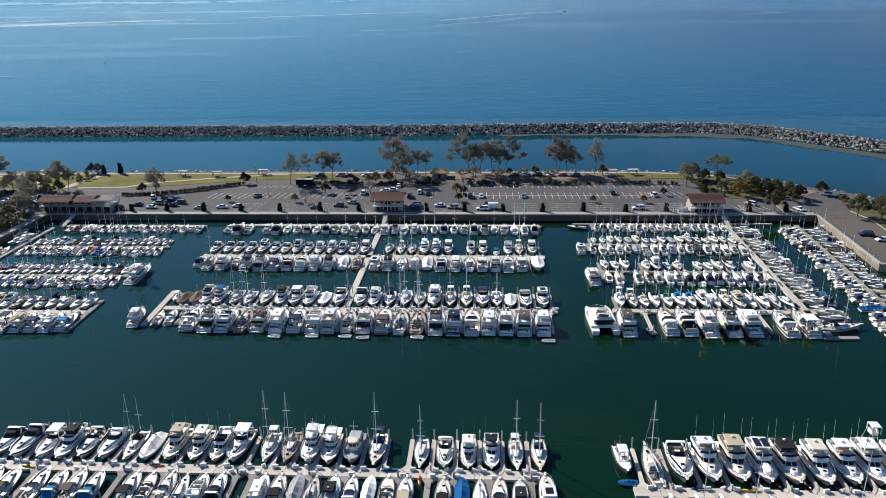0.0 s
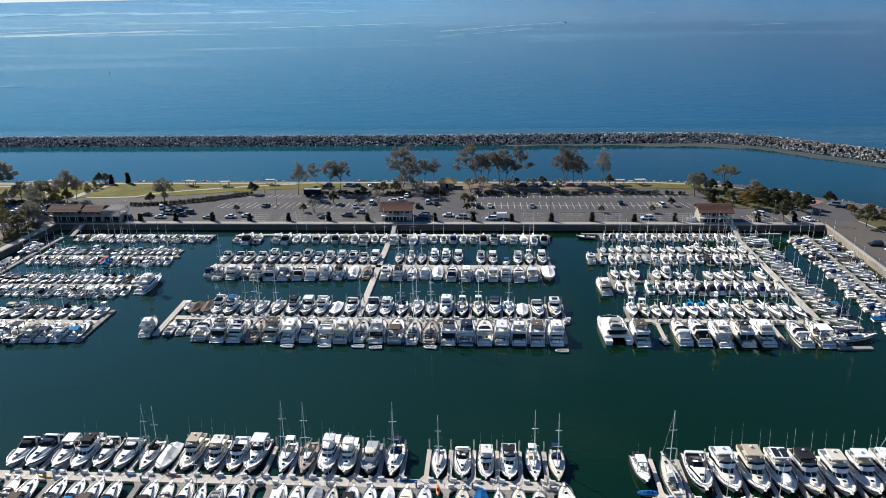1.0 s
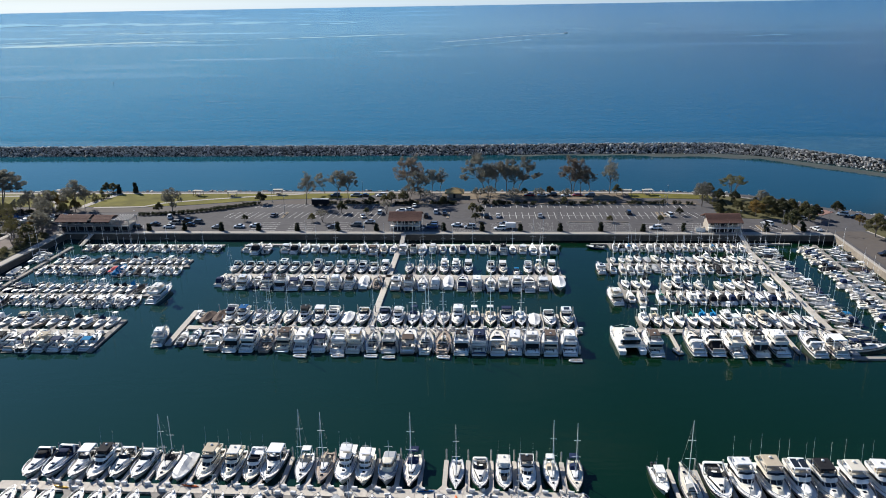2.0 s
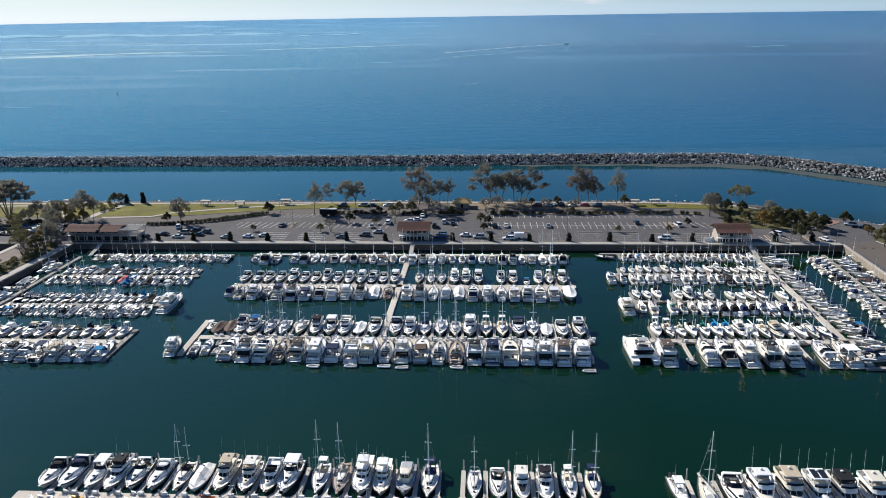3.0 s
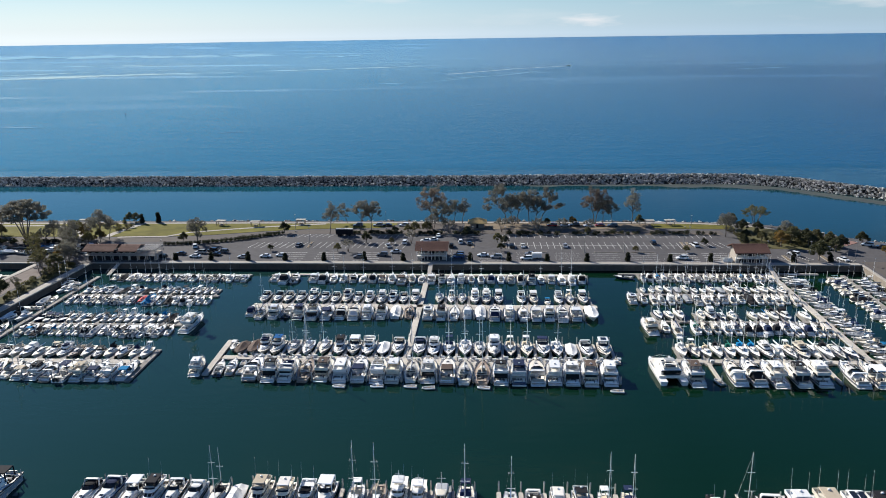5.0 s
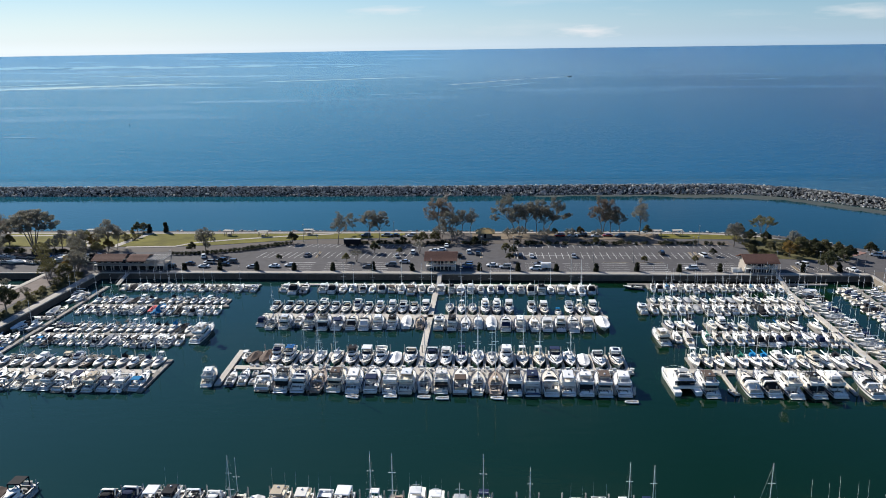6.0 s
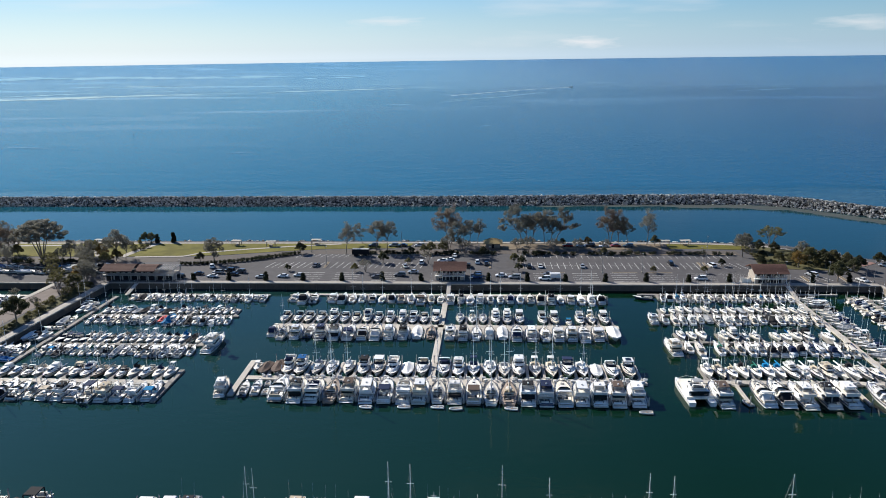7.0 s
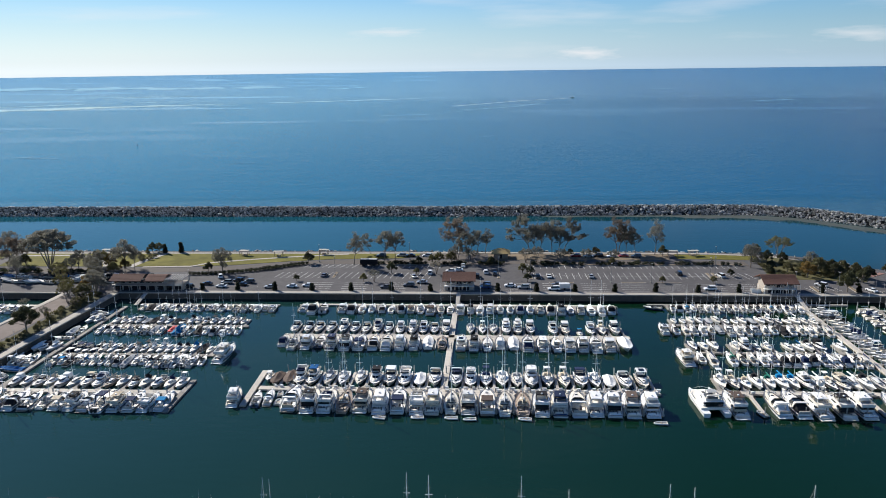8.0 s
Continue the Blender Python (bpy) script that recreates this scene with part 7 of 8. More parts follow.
def car(paint, x, y, turn, tall=False):
    key = (paint, tall)
    m = pose(x, y, TOP + 0.004, 0, 0, turn)
    if key in CARS:
        return copy_thing(CARS[key], m)
    kind = "sport utility vehicle" if tall else "saloon car"
    ob = thing("car", paint + " " + kind + " parked on the asphalt", "car", "parked cars", m=m)
    L, B, h = (4.8, 1.9, 1.75) if tall else (4.6, 1.82, 1.45)
    p = CAR_PAINT[paint]
    bm = bmesh.new()
    prof = [(-L / 2, 0.35), (-L / 2 + 0.05, 0.85 if not tall else 1.0), (-L / 2 + 0.5, 0.95 if not tall else 1.05), (L * 0.18, 0.95), (L * 0.42, 0.82), (L / 2, 0.62), (L / 2, 0.32)]
    loft(bm, [[(x * k, yy, zz - (0.05 if abs(k) == 1 else 0)) for yy, zz in prof] for x, k in ((-B / 2, 1), (-B / 2, 0.92), (B / 2, 0.92), (B / 2, 1))], closed=True, caps=True)
    part("body", bm, p, ob)
    back = -L * 0.46 if tall else -L * 0.36
    bm = bmesh.new()
    hexa(bm, [(-B * 0.46, back, 0.9), (B * 0.46, back, 0.9), (B * 0.46, L * 0.24, 0.9), (-B * 0.46, L * 0.24, 0.9)],
         [(-B * 0.37, back + (0.2 if tall else 0.6), h - 0.05), (B * 0.37, back + (0.2 if tall else 0.6), h - 0.05), (B * 0.37, L * 0.07, h - 0.05), (-B * 0.37, L * 0.07, h - 0.05)])
    soft_part("cabin_glass", bm, GLASS, ob, width=0.05)
    bm = bmesh.new()
    box(bm, -B * 0.375, B * 0.375, back + (0.2 if tall else 0.6), L * 0.07, h - 0.08, h)
    soft_part("roof", bm, p, ob, width=0.035)
    for wx in (-B / 2 + 0.1, B / 2 - 0.1):
        for wy in (-L * 0.3, L * 0.31):
            bm = bmesh.new()
            tube(bm, (wx - 0.11, wy, 0.32), (wx + 0.11, wy, 0.32), 0.32, n=12)
            part("wheel", bm, TYRE, ob)
    CARS[key] = ob
    return ob


def park(rows):
    for paint, x, y, turn, tall in rows:
        car(paint, x, y, turn + rng.uniform(-2, 2), tall)


park([("white", -54.7, 302, 0, True), ("white", -46.0, 305, 90, False), ("white", -43.0, 306.5, 90, False), ("white", -30.9, 303, 5, True), ("black", -34.4, 296.5, 0, True),
      ("white", -21.1, 283.3, 90, False), ("silver", -15.8, 281.0, 90, True), ("white", -4.0, 279.0, 90, True), ("black", -9.2, 296.5, 0, True), ("white", -4.5, 297, 0, False),
      ("silver", -61.3, 296.4, 20, False), ("grey", -62.0, 283.4, 90, True), ("silver", -57.0, 287.6, 90, False)])
park([("white", -144.1, 295, 20, True), ("silver", -138.4, 286.4, 80, True), ("white", -138.6, 280.6, 90, False), ("black", -134.3, 289.0, 70, True), ("grey", -129.2, 287.2, 80, True), ("black", -131, 283.4, 85, False),
      ("silver", -118.3, 280.0, 90, False), ("white", -103.3, 282.4, 90, False), ("white", 66.4, 298.8, 15, True), ("white", 56.8, 279.9, 90, True), ("black", 50.2, 301.8, 0, True), ("grey", -2.0, 285.2, 90, False),
      ("white", 101.6, 286, 40, True)])
park([("silver", 117.8, 293.4, 70, False), ("white", 117.5, 279, 20, False), ("white", 136.5, 299.6, 60, True), ("grey", 140.5, 296.0, 60, True), ("black", 128.6, 249, 90, True), ("white", 131.5, 243.5, 100, False),
      ("grey", -80, 331.5, 90, True), ("silver", -70.5, 331.5, 90, True), ("black", -66.2, 331.5, 90, False), ("white", -58.3, 331.5, 80, True), ("black", -27, 300.5, 0, False), ("blue", -31.0, 281.0, 88, True), ("grey", -31.0, 284.4, 88, True)])
park([("red", 10.5, 331.5, 86, True), ("silver", 16.2, 331.0, 92, False), ("black", 20.8, 331.8, 90, True), ("white", 27.0, 331, 92, False), ("red", 32.4, 331.6, 88, False), ("grey", 38, 331, 90, True), ("black", -152.0, 279.5, 80, True),
      ("white", -41.0, 313.5, 3, False), ("black", -145.8, 284.0, 85, False), ("silver", 13.0, 297.0, 0, False), ("grey", -99.6, 297.4, -12, False), ("white", -109.5, 281.0, 90, False), ("grey", -71.0, 280.5, 90, False)])


def box_trailer(x, y, turn):
    ob = thing("box_trailer", "long dark grey box trailer on the asphalt", "trailer", m=pose(x, y, TOP, 0, 0, turn))
    box_part("body", [(-3.8, 3.8, -1.2, 1.2, 0.8, 3.2)], C_BLACK, ob, soft=0.05)
    box_part("roof", [(-3.75, 3.75, -1.16, 1.16, 3.2, 3.26)], C_GREY, ob)
    for wx in (-2.6, -1.7, 2.4):
        for wy in (-1.0, 1.0):
            bm = bmesh.new()
            tube(bm, (wx, wy - 0.14, 0.42), (wx, wy + 0.14, 0.42), 0.42, n=12)
            part("wheel", bm, TYRE, ob)


box_trailer(-83.2, 314.6, 0)
trailer = thing("box_trailer", "white box trailer behind a white car", "trailer", m=pose(0.2, 280.4, TOP, 0, 0, 2))
box_part("body", [(-2.0, 2.0, -1.0, 1.0, 0.5, 2.4)], WHITE, trailer, soft=0.06)
for wy in (-0.95, 0.95):
    bm = bmesh.new()
    tube(bm, (0, wy - 0.1, 0.34), (0, wy + 0.1, 0.34), 0.34, n=12)
    part("wheel", bm, TYRE, trailer)

# ------------------------------------------------------------------ trees and shrubs


def leaf_cloud(name, clumps, count, size, material, owner, seed, flat=0.6):
    """Many small leaf blades in uneven clumps. clumps: centre x, y, z, radius."""
    gen = np.random.default_rng(seed)
    weight = np.array([c[3] ** 2 for c in clumps])
    pick = gen.choice(len(clumps), count, p=weight / weight.sum())
    c = np.array(clumps)[pick]
    d = gen.normal(size=(count, 3))
    d /= np.linalg.norm(d, axis=1)[:, None]
    r = c[:, 3] * gen.uniform(0.25, 1.0, count) ** 0.6
    centre = c[:, :3] + d * r[:, None] * (1, 1, flat)
    u = gen.normal(size=(count, 3))
    u /= np.linalg.norm(u, axis=1)[:, None]
    v = np.cross(u, gen.normal(size=(count, 3)))
    v /= np.linalg.norm(v, axis=1)[:, None]
    s = (size * gen.uniform(0.5, 1.2, count))[:, None]
    quad = np.stack([centre - u * s, centre - v * s * 0.5, centre + u * s, centre + v * s * 0.5], axis=1)
    me = bpy.data.meshes.new(name)
    me.from_pydata(quad.reshape(-1, 3).tolist(), [], np.arange(count * 4).reshape(-1, 4).tolist())
    me.materials.append(material)
    ob = new(name, me)
    ob.parent = owner
    return ob


def tall_tree(seed, label, leaf, h=16.0, trunks=1, sparse=1.0, spread=0.27, lean=0.04):
    """A eucalyptus: slim pale trunks, bare low down, that fork into rising limbs; ragged clumps of leaves round the tips make a broken dome with sky between."""
    r = random.Random(seed)
    ob = thing("eucalyptus_tree", label, "tree", "tall shore trees")
    bm = bmesh.new()
    clumps = []
    for k in range(trunks):
        side = 1 if k else -1
        p = Vector((0.6 * k, r.uniform(-0.3, 0.3) * k, -0.3))
        knee = p + Vector((side * h * lean * 0.6, r.uniform(-0.4, 0.4), h * 0.24))
        q = knee + Vector((side * h * lean * 1.5, r.uniform(-0.5, 0.5), h * 0.18))
        tube(bm, p, knee, 0.22, 0.17, n=7)
        tube(bm, knee, q, 0.17, 0.13, n=7)
        for j in range(13):
            a = math.tau * (j * 0.382 + r.uniform(-0.06, 0.06))
            f = math.sqrt((j + 0.4) / 13)
            base = knee.lerp(q, r.uniform(0.35, 1.0))
            out = h * spread * f * r.uniform(0.85, 1.12)
            tip = Vector((q.x + math.cos(a) * out, q.y + math.sin(a) * out, h * (0.96 - 0.44 * f * f + r.uniform(-0.14, 0.03))))
            mid = base.lerp(tip, 0.5) + Vector((math.cos(a), math.sin(a), -0.6)) * h * 0.02
            tube(bm, base, mid, 0.09, 0.06, n=5)
            tube(bm, mid, tip, 0.06, 0.02, n=5)
            clumps.append((*tip, h * r.uniform(0.05, 0.085)))
            for _ in range(7):
                o = mid.lerp(tip, r.uniform(0.4, 1.1)) + Vector((r.uniform(-1, 1), r.uniform(-1, 1), r.uniform(-0.6, 0.45))) * h * 0.085
                tube(bm, mid.lerp(tip, r.uniform(0.3, 0.7)), o, 0.03, 0.012, n=4)
                clumps.append((*o, h * r.uniform(0.03, 0.062)))
    part("trunk", bm, BARK, ob)
    leaf_cloud("crown", clumps, int(13500 * trunks ** 0.7 * sparse), 0.18, leaf, ob, seed, 0.75)
    return ob


def round_tree(seed, label, leaf, h=7.0, spread=3.6, density=1.0, name="shade_tree", lean=0.0):
    """A low tree or large shrub with a broken round crown that hangs low at the sides."""
    r = random.Random(seed)
    ob = thing(name, label, "tree", "low trees")
    bm = bmesh.new()
    tube(bm, (0, 0, -0.2), (lean, 0, h * 0.4), 0.24, 0.17, n=7)
    clumps = []
    for k in range(16):
        a, f = k * 2.4 + r.uniform(-0.4, 0.4), math.sqrt((k + 0.5) / 16)
        tip = Vector((lean + math.cos(a) * spread * f * 0.85, math.sin(a) * spread * f * 0.85, h * (0.88 - 0.46 * f * f + r.uniform(-0.1, 0.08))))
        tube(bm, (lean * 0.8, 0, h * r.uniform(0.22, 0.4)), tip, 0.09, 0.03, n=5)
        clumps.append((*tip, spread * r.uniform(0.2, 0.36)))
    part("trunk", bm, BARK, ob)
    leaf_cloud("crown", clumps, int(3200 * density), 0.26, leaf, ob, seed, 0.8)
    return ob


def umbrella_tree(seed, label, leaf, h=16.0, spread=9.0, limbs=9, leaves=9000):
    """A wide flat-topped tree: forked limbs that fan out under a thin, broken, domed crown."""
    r = random.Random(seed)
    ob = thing("umbrella_tree", label, "tree", "low trees")
    bm = bmesh.new()
    clumps = []
    for k in range(5):
        a = k * math.tau / 5 + r.uniform(-0.3, 0.3)
        fork = Vector((math.cos(a) * spread * 0.28, math.sin(a) * spread * 0.28, h * r.uniform(0.42, 0.55)))
        tube(bm, (math.cos(a) * 0.25, math.sin(a) * 0.25, -0.3), fork, 0.26, 0.15, n=6)
        for j in range(limbs):
            b, f = a + r.uniform(-0.75, 0.75), r.uniform(0.1, 1.0) ** 0.6
            tip = Vector((math.cos(b) * spread * f, math.sin(b) * spread * f, h * (0.98 - 0.36 * f * f + r.uniform(-0.09, 0.02))))
            tube(bm, fork, tip, 0.09, 0.025, n=4)
            clumps.append((*tip, spread * r.uniform(0.09, 0.15)))
            for _ in range(3):
                o = fork.lerp(tip, r.uniform(0.6, 1.05)) + Vector((r.uniform(-1, 1), r.uniform(-1, 1), r.uniform(-0.5, 0.4))) * spread * 0.12
                clumps.append((*o, spread * r.uniform(0.05, 0.1)))
    part("trunk", bm, BARK, ob)
    leaf_cloud("crown", clumps, leaves, 0.24, leaf, ob, seed, 0.6)
    return ob


def shrub(seed, label, leaf, h=1.4, w=1.2, name="shrub", column=False):
    r = random.Random(seed)
    if column:
        clumps = [(r.uniform(-0.15, 0.15), r.uniform(-0.15, 0.15), h * f, w * 0.55 * (1.1 - 0.5 * f)) for f in (0.15, 0.35, 0.55, 0.75, 0.9)]
    else:
        clumps = [(r.uniform(-w, w), r.uniform(-w, w) * 0.6, h * r.uniform(0.3, 0.75), w * r.uniform(0.35, 0.6)) for _ in range(7)]
    return tagged(leaf_cloud(name, clumps, 1500 if column else 700, 0.2, leaf, None, seed, 0.8), label, "shrub", "shrubs")


PLANTS = {}


def plant(key, make, x, y, turn, s, z=None, wide=None):
    m = pose(x, y, TOP + 0.05 if z is None else z, 0, 0, turn) @ Matrix.Diagonal((wide or s, wide or s, s, 1))
    if key in PLANTS:
        twin = copy_thing(PLANTS[key], m)
        twin.matrix_basis = m
        return twin
    PLANTS[key] = make()
    PLANTS[key].matrix_basis = m
    return PLANTS[key]


EUC = [lambda: tall_tree(11, "tall eucalyptus with sparse grey-green foliage", LEAF_EUC, sparse=0.8, spread=0.33),
       lambda: tall_tree(23, "tall eucalyptus with a forked trunk and rust-brown crown", LEAF_BROWN, trunks=2, sparse=0.72, spread=0.34),
       lambda: tall_tree(37, "slender eucalyptus with thin grey-brown foliage", LEAF_EUC, sparse=0.4, spread=0.2),
       lambda: tall_tree(53, "leaning eucalyptus with a wide grey-brown crown", LEAF_EUC, spread=0.39, lean=0.1, sparse=0.9)]
for k, (x, y, h, kind, turn) in enumerate([(-45.2, 337, 17.0, 1, 20), (-38.8, 321, 14.4, 0, 70), (-35.0, 337, 12.0, 0, 150), (-31.2, 337, 12.0, 2, 200), (-10.0, 337.4, 18.0, 3, 0), (-5.3, 336.6, 15.5, 0, 260), (-7.6, 337.8, 13.0, 0, 20), (0.2, 337.4, 16.0, 0, 310), (2.9, 336.2, 13.5, 0, 170),
                                           (5.3, 337.5, 16.4, 3, 190), (31.0, 337.6, 16.5, 1, 200), (34.5, 337.6, 12.6, 0, 100), (38.9, 337.6, 11.0, 0, 30), (47.3, 335.2, 17.0, 2, 80), (-90.4, 316.9, 15.0, 2, 140), (-85.9, 336.6, 9.6, 3, 20),
                                           (-77.6, 323.7, 14.6, 0, 220), (-72.4, 323.8, 13.6, 0, 300), (-242.5, 305.7, 15, 1, 60), (-252, 318, 15, 0, 10), (-247, 320, 13, 2, 90), (-231.5, 290, 12, 2, 130), (-187.6, 306.5, 11, 2, 200)]):
    plant(("euc", kind), EUC[kind], x, y, turn, h / 14.8, wide=h / 15.6)
ROUND = {"o": lambda: round_tree(5, "olive-green shade tree beside the car park", LEAF_OLIVE), "d": lambda: round_tree(8, "dark dense round shade tree", LEAF_DARK, density=1.4),
         "r": lambda: round_tree(13, "low tree with rusty orange foliage", LEAF_RUST), "b": lambda: round_tree(17, "half-bare spreading tree on the lawn edge", LEAF_EUC, h=10.5, spread=4.4, density=0.9)}
for k, (kind, x, y, s) in enumerate([("b", 83.6, 313.5, 1.05), ("d", 93.0, 321.5, 0.8), ("d", 99.6, 320.6, 0.7), ("r", 100.9, 297.4, 1.0), ("o", 107.0, 303.5, 1.0), ("d", 112.5, 299, 0.85), ("o", 117, 303, 0.85),
                                     ("d", 119.8, 291, 0.85), ("d", 108.2, 278.4, 1.1), ("d", 123.8, 295.0, 0.8), ("r", 137.0, 286.0, 0.6), ("d", 134.6, 300.6, 0.8), ("o", 135.4, 270.4, 1.25), ("o", 141.5, 265.4, 1.35), ("d", 145, 258, 1.2)]):
    plant(kind, ROUND[kind], x, y, k * 53, s)
for k, (kind, x, y, s) in enumerate([("b", -145.8, 302.4, 1.1), ("d", -152.5, 303.6, 0.62), ("o", -206.7, 311, 1.0), ("r", -199.5, 309, 0.9), ("b", -213, 306.6, 0.9), ("b", -193.0, 309.5, 1.3), ("b", -188.3, 274.8, 0.8), ("o", -198.0, 293, 0.9),
                                     ("r", -191.5, 276.5, 1.0), ("b", -184.6, 268.8, 0.8), ("d", -111.6, 318.6, 0.75), ("d", -71.5, 302.6, 0.68), ("o", -81.5, 289.6, 0.5), ("o", -52.0, 319.4, 0.72)]):
    plant(kind, ROUND[kind], x, y, 20 + k * 53, s)
for k, (kind, x, y, s) in enumerate([("o", -46.5, 319.6, 0.75), ("o", 50.5, 333.2, 0.7), ("r", 20.0, 333.6, 0.6), ("o", -15.2, 303.2, 0.62), ("d", -13.8, 290.5, 0.5), ("o", 60.6, 289, 0.42), ("o", 40.5, 289, 0.4), ("d", -12.0, 300.6, 0.55),
                                     ("d", 70.6, 299.5, 0.45), ("d", -110, 290.2, 0.4), ("o", -60.5, 301.2, 0.4), ("d", 89.5, 326.8, 1.0), ("o", -190.0, 338, 0.7), ("d", -193.5, 338.6, 0.7)]):
    plant(kind, ROUND[kind], x, y, 35 + k * 59, s)
for k, (kind, x, y, s) in enumerate([("b", -203, 299, 0.8), ("o", -193, 299, 0.8), ("r", -190.5, 304, 0.8), ("b", -192.5, 284, 0.8), ("o", -186.2, 261.5, 1.0),
                                     ("d", -187.4, 227, 1.3), ("d", -189.6, 204, 1.35), ("o", -241, 312, 0.8)]):
    plant(kind, ROUND[kind], x, y, 15 + k * 61, s)
for k, (x, y, h, kind) in enumerate([(-260, 316, 14, 2)]):
    plant(("euc", kind), EUC[kind], x, y, 110 + k * 71, h / 16)
for k, (kind, x, y, s) in enumerate([("d", 90.5, 309, 0.6), ("o", 96, 305.5, 0.65), ("d", 104.5, 309, 0.7), ("o", 110.5, 309.5, 0.8), ("d", 115.5, 309, 0.7), ("b", 109, 314, 0.7), ("d", 121.5, 299, 0.7), ("o", 124, 306, 0.6), ("d", 88, 303, 0.5),
                                     ("o", -55, 318.5, 0.6), ("d", -61, 318.2, 0.5), ("o", 8, 333, 0.5), ("d", -28.5, 318, 0.5), ("o", 25, 318, 0.45)]):
    plant(kind, ROUND[kind], x, y, 75 + k * 47, s)
UMBRELLA = lambda: umbrella_tree(29, "wide flat-topped tree with thin grey-green foliage", LEAF_EUC)
plant("wide umbrella", lambda: umbrella_tree(61, "very wide flat-topped tree over the park lawn", LEAF_EUC, limbs=17, leaves=26000), -227, 308, 0, 1.12, wide=1.28)
GREEN_UMBRELLA = lambda: umbrella_tree(31, "flat-topped spreading tree with olive foliage", LEAF_OLIVE)
plant("green_umbrella", GREEN_UMBRELLA, 101.8, 331, 20, 0.62, wide=0.72)
for k, (x, y, s) in enumerate(((-194.6, 266, 0.5), (-190.5, 258, 0.52), (-201, 273, 0.5), (-207, 283, 0.5), (-183.6, 252, 0.3), (-213, 290, 0.5), (-204, 309, 0.55))):
    plant("green_umbrella", GREEN_UMBRELLA, x, y, 33 * k, s, wide=s * 0.8)
for k, (x, y, s) in enumerate(((-203, 303, 0.62), (-196, 290, 0.62), (-186, 270.5, 0.62), (-211, 296, 0.5), (-236, 298, 0.55), (-188, 262, 0.36), (-188.5, 240, 0.3), (-202.5, 250, 0.3), (-243, 288, 0.5))):
    plant("umbrella", UMBRELLA, x, y, 40 * k, s, wide=s * 0.8)
for k, (x, y, s) in enumerate(((-44, 322, 0.5), (-37, 319, 0.42), (-13, 321, 0.42), (-8, 322, 0.46), (3, 320.5, 0.42), (14, 322, 0.4), (26, 321, 0.38), (-52, 302, 0.36), (-77, 289, 0.34))):
    plant("umbrella", UMBRELLA, x, y, 25 + 50 * k, s, wide=s * 0.9)
COLUMN = lambda: shrub(3, "dark clipped columnar shrub beside the promenade", LEAF_BLACK, h=3.0, w=1.5, name="columnar_shrub", column=True)
for k, x in enumerate((-145, -130.5, -115.3, -100.3, -84.6, -68.4, -52.8, -26.1, -10.9, 4.1, 19.5, 35.2, 51.3, 66.8, 98, 112)):
    plant("column", COLUMN, x, 276.9 + 0.3 * (k % 2), k * 40, 0.95 + 0.1 * (k % 3), wide=1.35)
plant("column", COLUMN, -178.9, 338.4, 10, 1.7)
plant("column", COLUMN, -186.5, 337.0, 70, 1.5)
HEDGE = lambda: shrub(4, "low dark hedge shrub in a planting bed", LEAF_BLACK, h=1.3, w=1.5)
for k in range(28):
    f = k / 27
    if f < 0.62:
        g = f / 0.62
        hx, hy = -158 + 30 * g, 299 + 7.6 * g * g + 0.8 * g
    else:
        g = (f - 0.62) / 0.38
        hx, hy = -128 + 15 * g, 307.4 + 9.6 * g
    plant("hedge", HEDGE, hx, hy, rng.uniform(-30, 30), rng.uniform(0.8, 1.15))
for x0, x1, n, y in ((-49, -23, 11, 317.3), (-11, 81, 26, 317.2), (-87, -57, 11, 317.5), (-250, -200, 12, 301.5)):
    for k in range(n):
        if rng.random() < 0.8:
            plant("hedge", HEDGE, x0 + (x1 - x0) * (k + rng.random() * 0.6) / n, y + rng.uniform(-0.4, 0.4), rng.uniform(0, 360), rng.uniform(0.85, 1.35))
SCRUB = lambda: shrub(6, "scrubby olive shrub in a dry bed", LEAF_OLIVE, h=1.7, w=1.6)
for k in range(17):
    y = 200 + 68 * k / 16
    plant("scrub", SCRUB, -184.4 - (268 - y) * 0.054 + rng.uniform(-2.2, 2.2), y, rng.uniform(0, 360), rng.uniform(0.6, 1.5))
for k in range(46):
    f, g = rng.random(), rng.random()
    plant("scrub", SCRUB, 88 + 36 * f, 296 + 26 * g * (1 - 0.35 * f), rng.uniform(0, 360), rng.uniform(0.6, 1.3))
for k in range(18):
    plant("scrub", SCRUB, rng.uniform(-212, -184), rng.uniform(322, 338), rng.uniform(0, 360), rng.uniform(0.5, 1.2))

# ------------------------------------------------------------------ lamp posts, ramps, dry boats


def lamp_post(x, y, h=8.0):
    if "lamp" in MESHES:
        return copy_thing(MESHES["lamp"], pose(x, y, TOP))
    ob = thing("lamp_post", "slender grey car park lamp post", "lamp post", "lamp posts", m=pose(x, y, TOP))
    bm = bmesh.new()
    tube(bm, (0, 0, 0), (0, 0, h), 0.09, 0.055, n=8)
    part("pole", bm, POLE, ob)
    bm = bmesh.new()
    tube(bm, (0, 0, 0), (0, 0, 0.6), 0.3, n=10)
    part("footing", bm, WALK, ob)
    bm = bmesh.new()
    box(bm, -0.3, 0.3, -0.16, 0.6, h - 0.02, h + 0.16)
    soft_part("lamp_head", bm, POLE, ob, width=0.04)
    MESHES["lamp"] = ob
    return ob


for x, y in ((-107.0, 321), (-66, 326), (-12.0, 299.2), (20, 289), (62.2, 299), (64.4, 300), (-25.5, 299.2), (-95.4, 299.2), (36, 289), (70, 318.6), (88, 277.4), (104, 277), (118, 277.2), (121, 277), (-150.5, 277.2)):
    lamp_post(x, y)


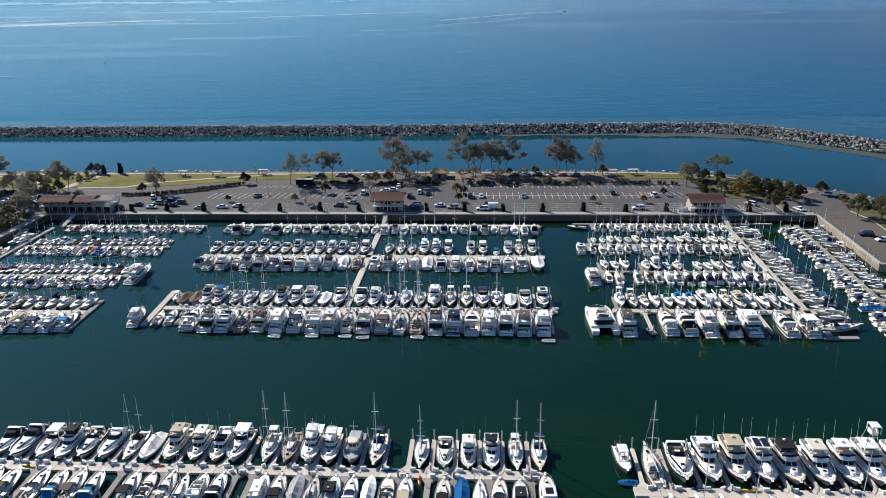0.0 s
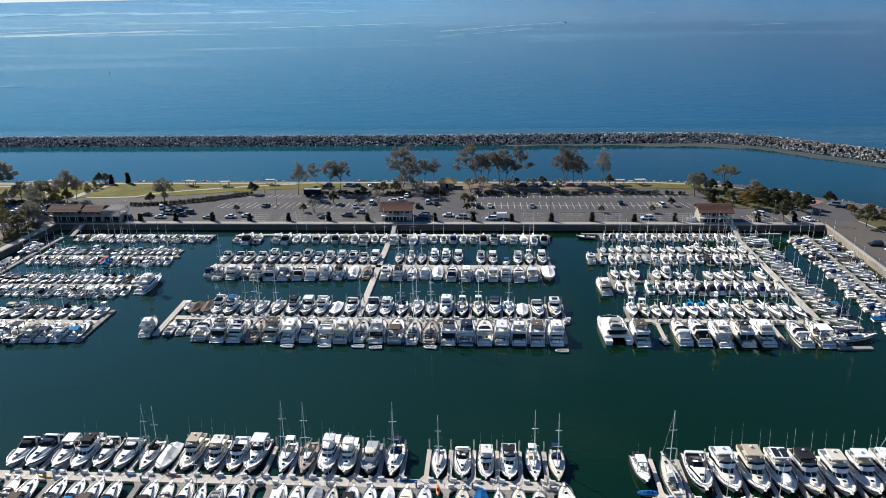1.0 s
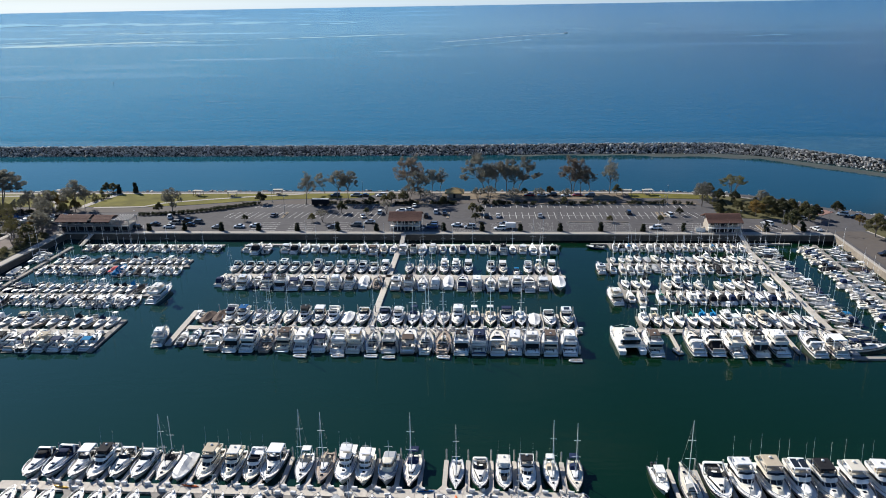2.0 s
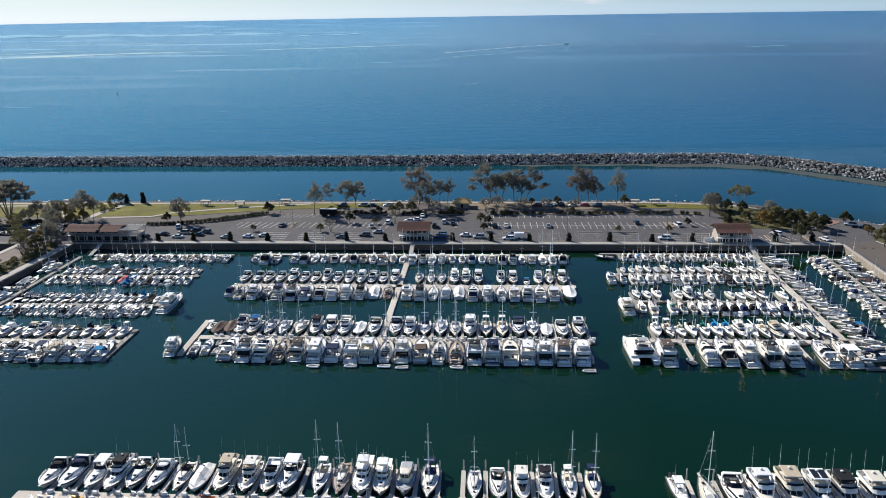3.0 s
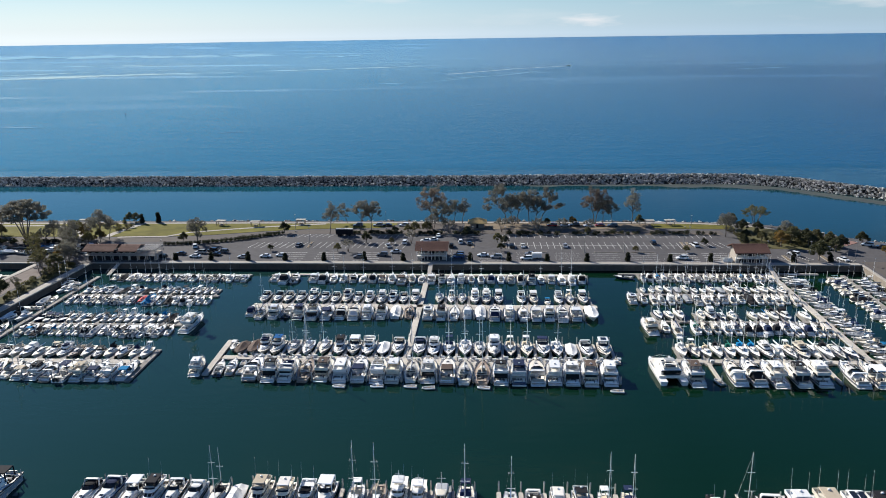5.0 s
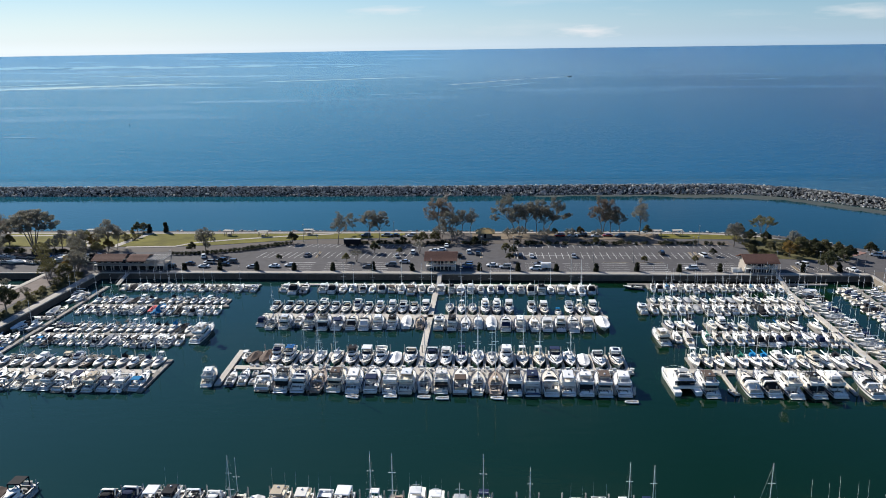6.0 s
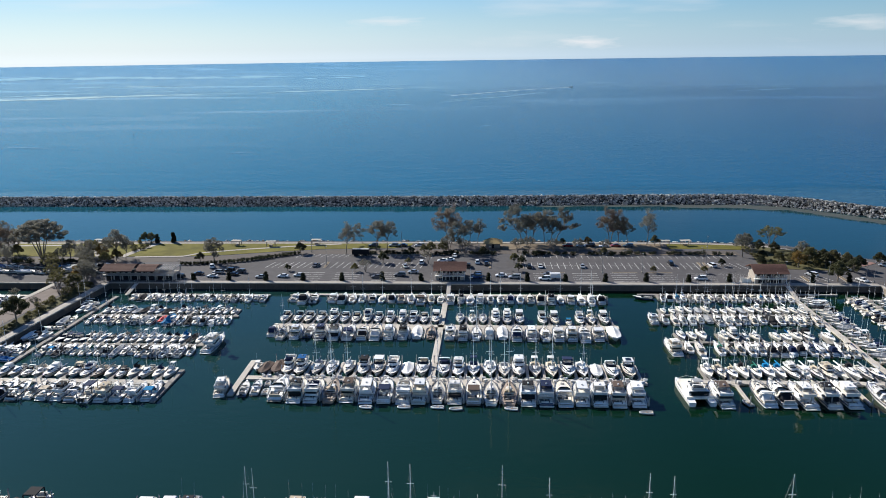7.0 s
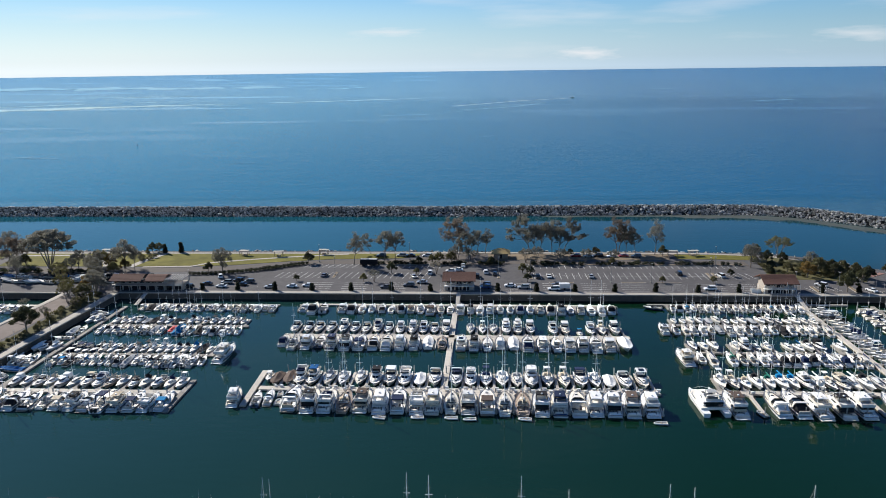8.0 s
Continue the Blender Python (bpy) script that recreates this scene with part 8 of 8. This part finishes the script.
def ramp(x, y0, y1):
    """A sloping gangway with side rails from the quay down to the docks."""
    ob = thing("gangway", "grey metal gangway down to the floating docks", "gangway")
    bm = bmesh.new()
    hexa(bm, [(x - 0.8, y1, 0.42), (x + 0.8, y1, 0.42), (x + 0.8, y0, TOP + 0.06), (x - 0.8, y0, TOP + 0.06)], [(x - 0.8, y1, 0.56), (x + 0.8, y1, 0.56), (x + 0.8, y0, TOP + 0.2), (x - 0.8, y0, TOP + 0.2)])
    part("deck", bm, DOCK, ob)
    for sx in (x - 0.8, x + 0.8):
        bm = bmesh.new()
        tube(bm, (sx, y1, 1.5), (sx, y0, TOP + 1.15), 0.04, n=5)
        for k in range(6):
            yy, zz = y1 + (y0 - y1) * k / 5, 0.5 + (TOP - 0.35) * k / 5
            tube(bm, (sx, yy, zz), (sx, yy, zz + 1.0), 0.03, n=4)
        part("rail", bm, STEEL, ob)


ramp(-41.4, 273.4, 262)
ramp(87.0, 273.4, 262)
ramp(-166.5, 273.4, 263)

for k in range(22):
    moor(rng.choice("V67wvRhe"), -252 + 3.1 * k + rng.uniform(-0.5, 0.5), 286 + rng.uniform(-1.5, 1.5) + 7 * (k % 2), rng.uniform(60, 110), rng.uniform(6.5, 8.5), group="boats on trailers ashore", z=TOP + 0.42)
moor("C", 208, 2148, -100, 12, 4)


def wake(points, width):
    flat_piece("wake", strip_outline(points, width), 0.05, FOAM, "long pale wake behind a moving boat", "wake", thick=0.04)


wake([(204, 2144), (60, 2010), (-112, 1760)], 12)
buoy = thing("buoy", "small dark navigation buoy on the sea", "buoy", m=pose(-461, 887, 0) @ Matrix.Diagonal((0.55, 0.55, 0.55, 1)))
bm = bmesh.new()
tube(bm, (0, 0, -0.6), (0, 0, 0.9), 1.3, 1.2, n=14)
part("float", bm, C_BLACK, buoy)
bm = bmesh.new()
tube(bm, (0, 0, 0.9), (0, 0, 4.2), 0.7, 0.25, n=8)
part("tower", bm, C_BLACK, buoy)
bm = bmesh.new()
tube(bm, (0, 0, 4.2), (0, 0, 4.8), 0.2, n=8)
part("lantern", bm, C_GREEN, buoy)
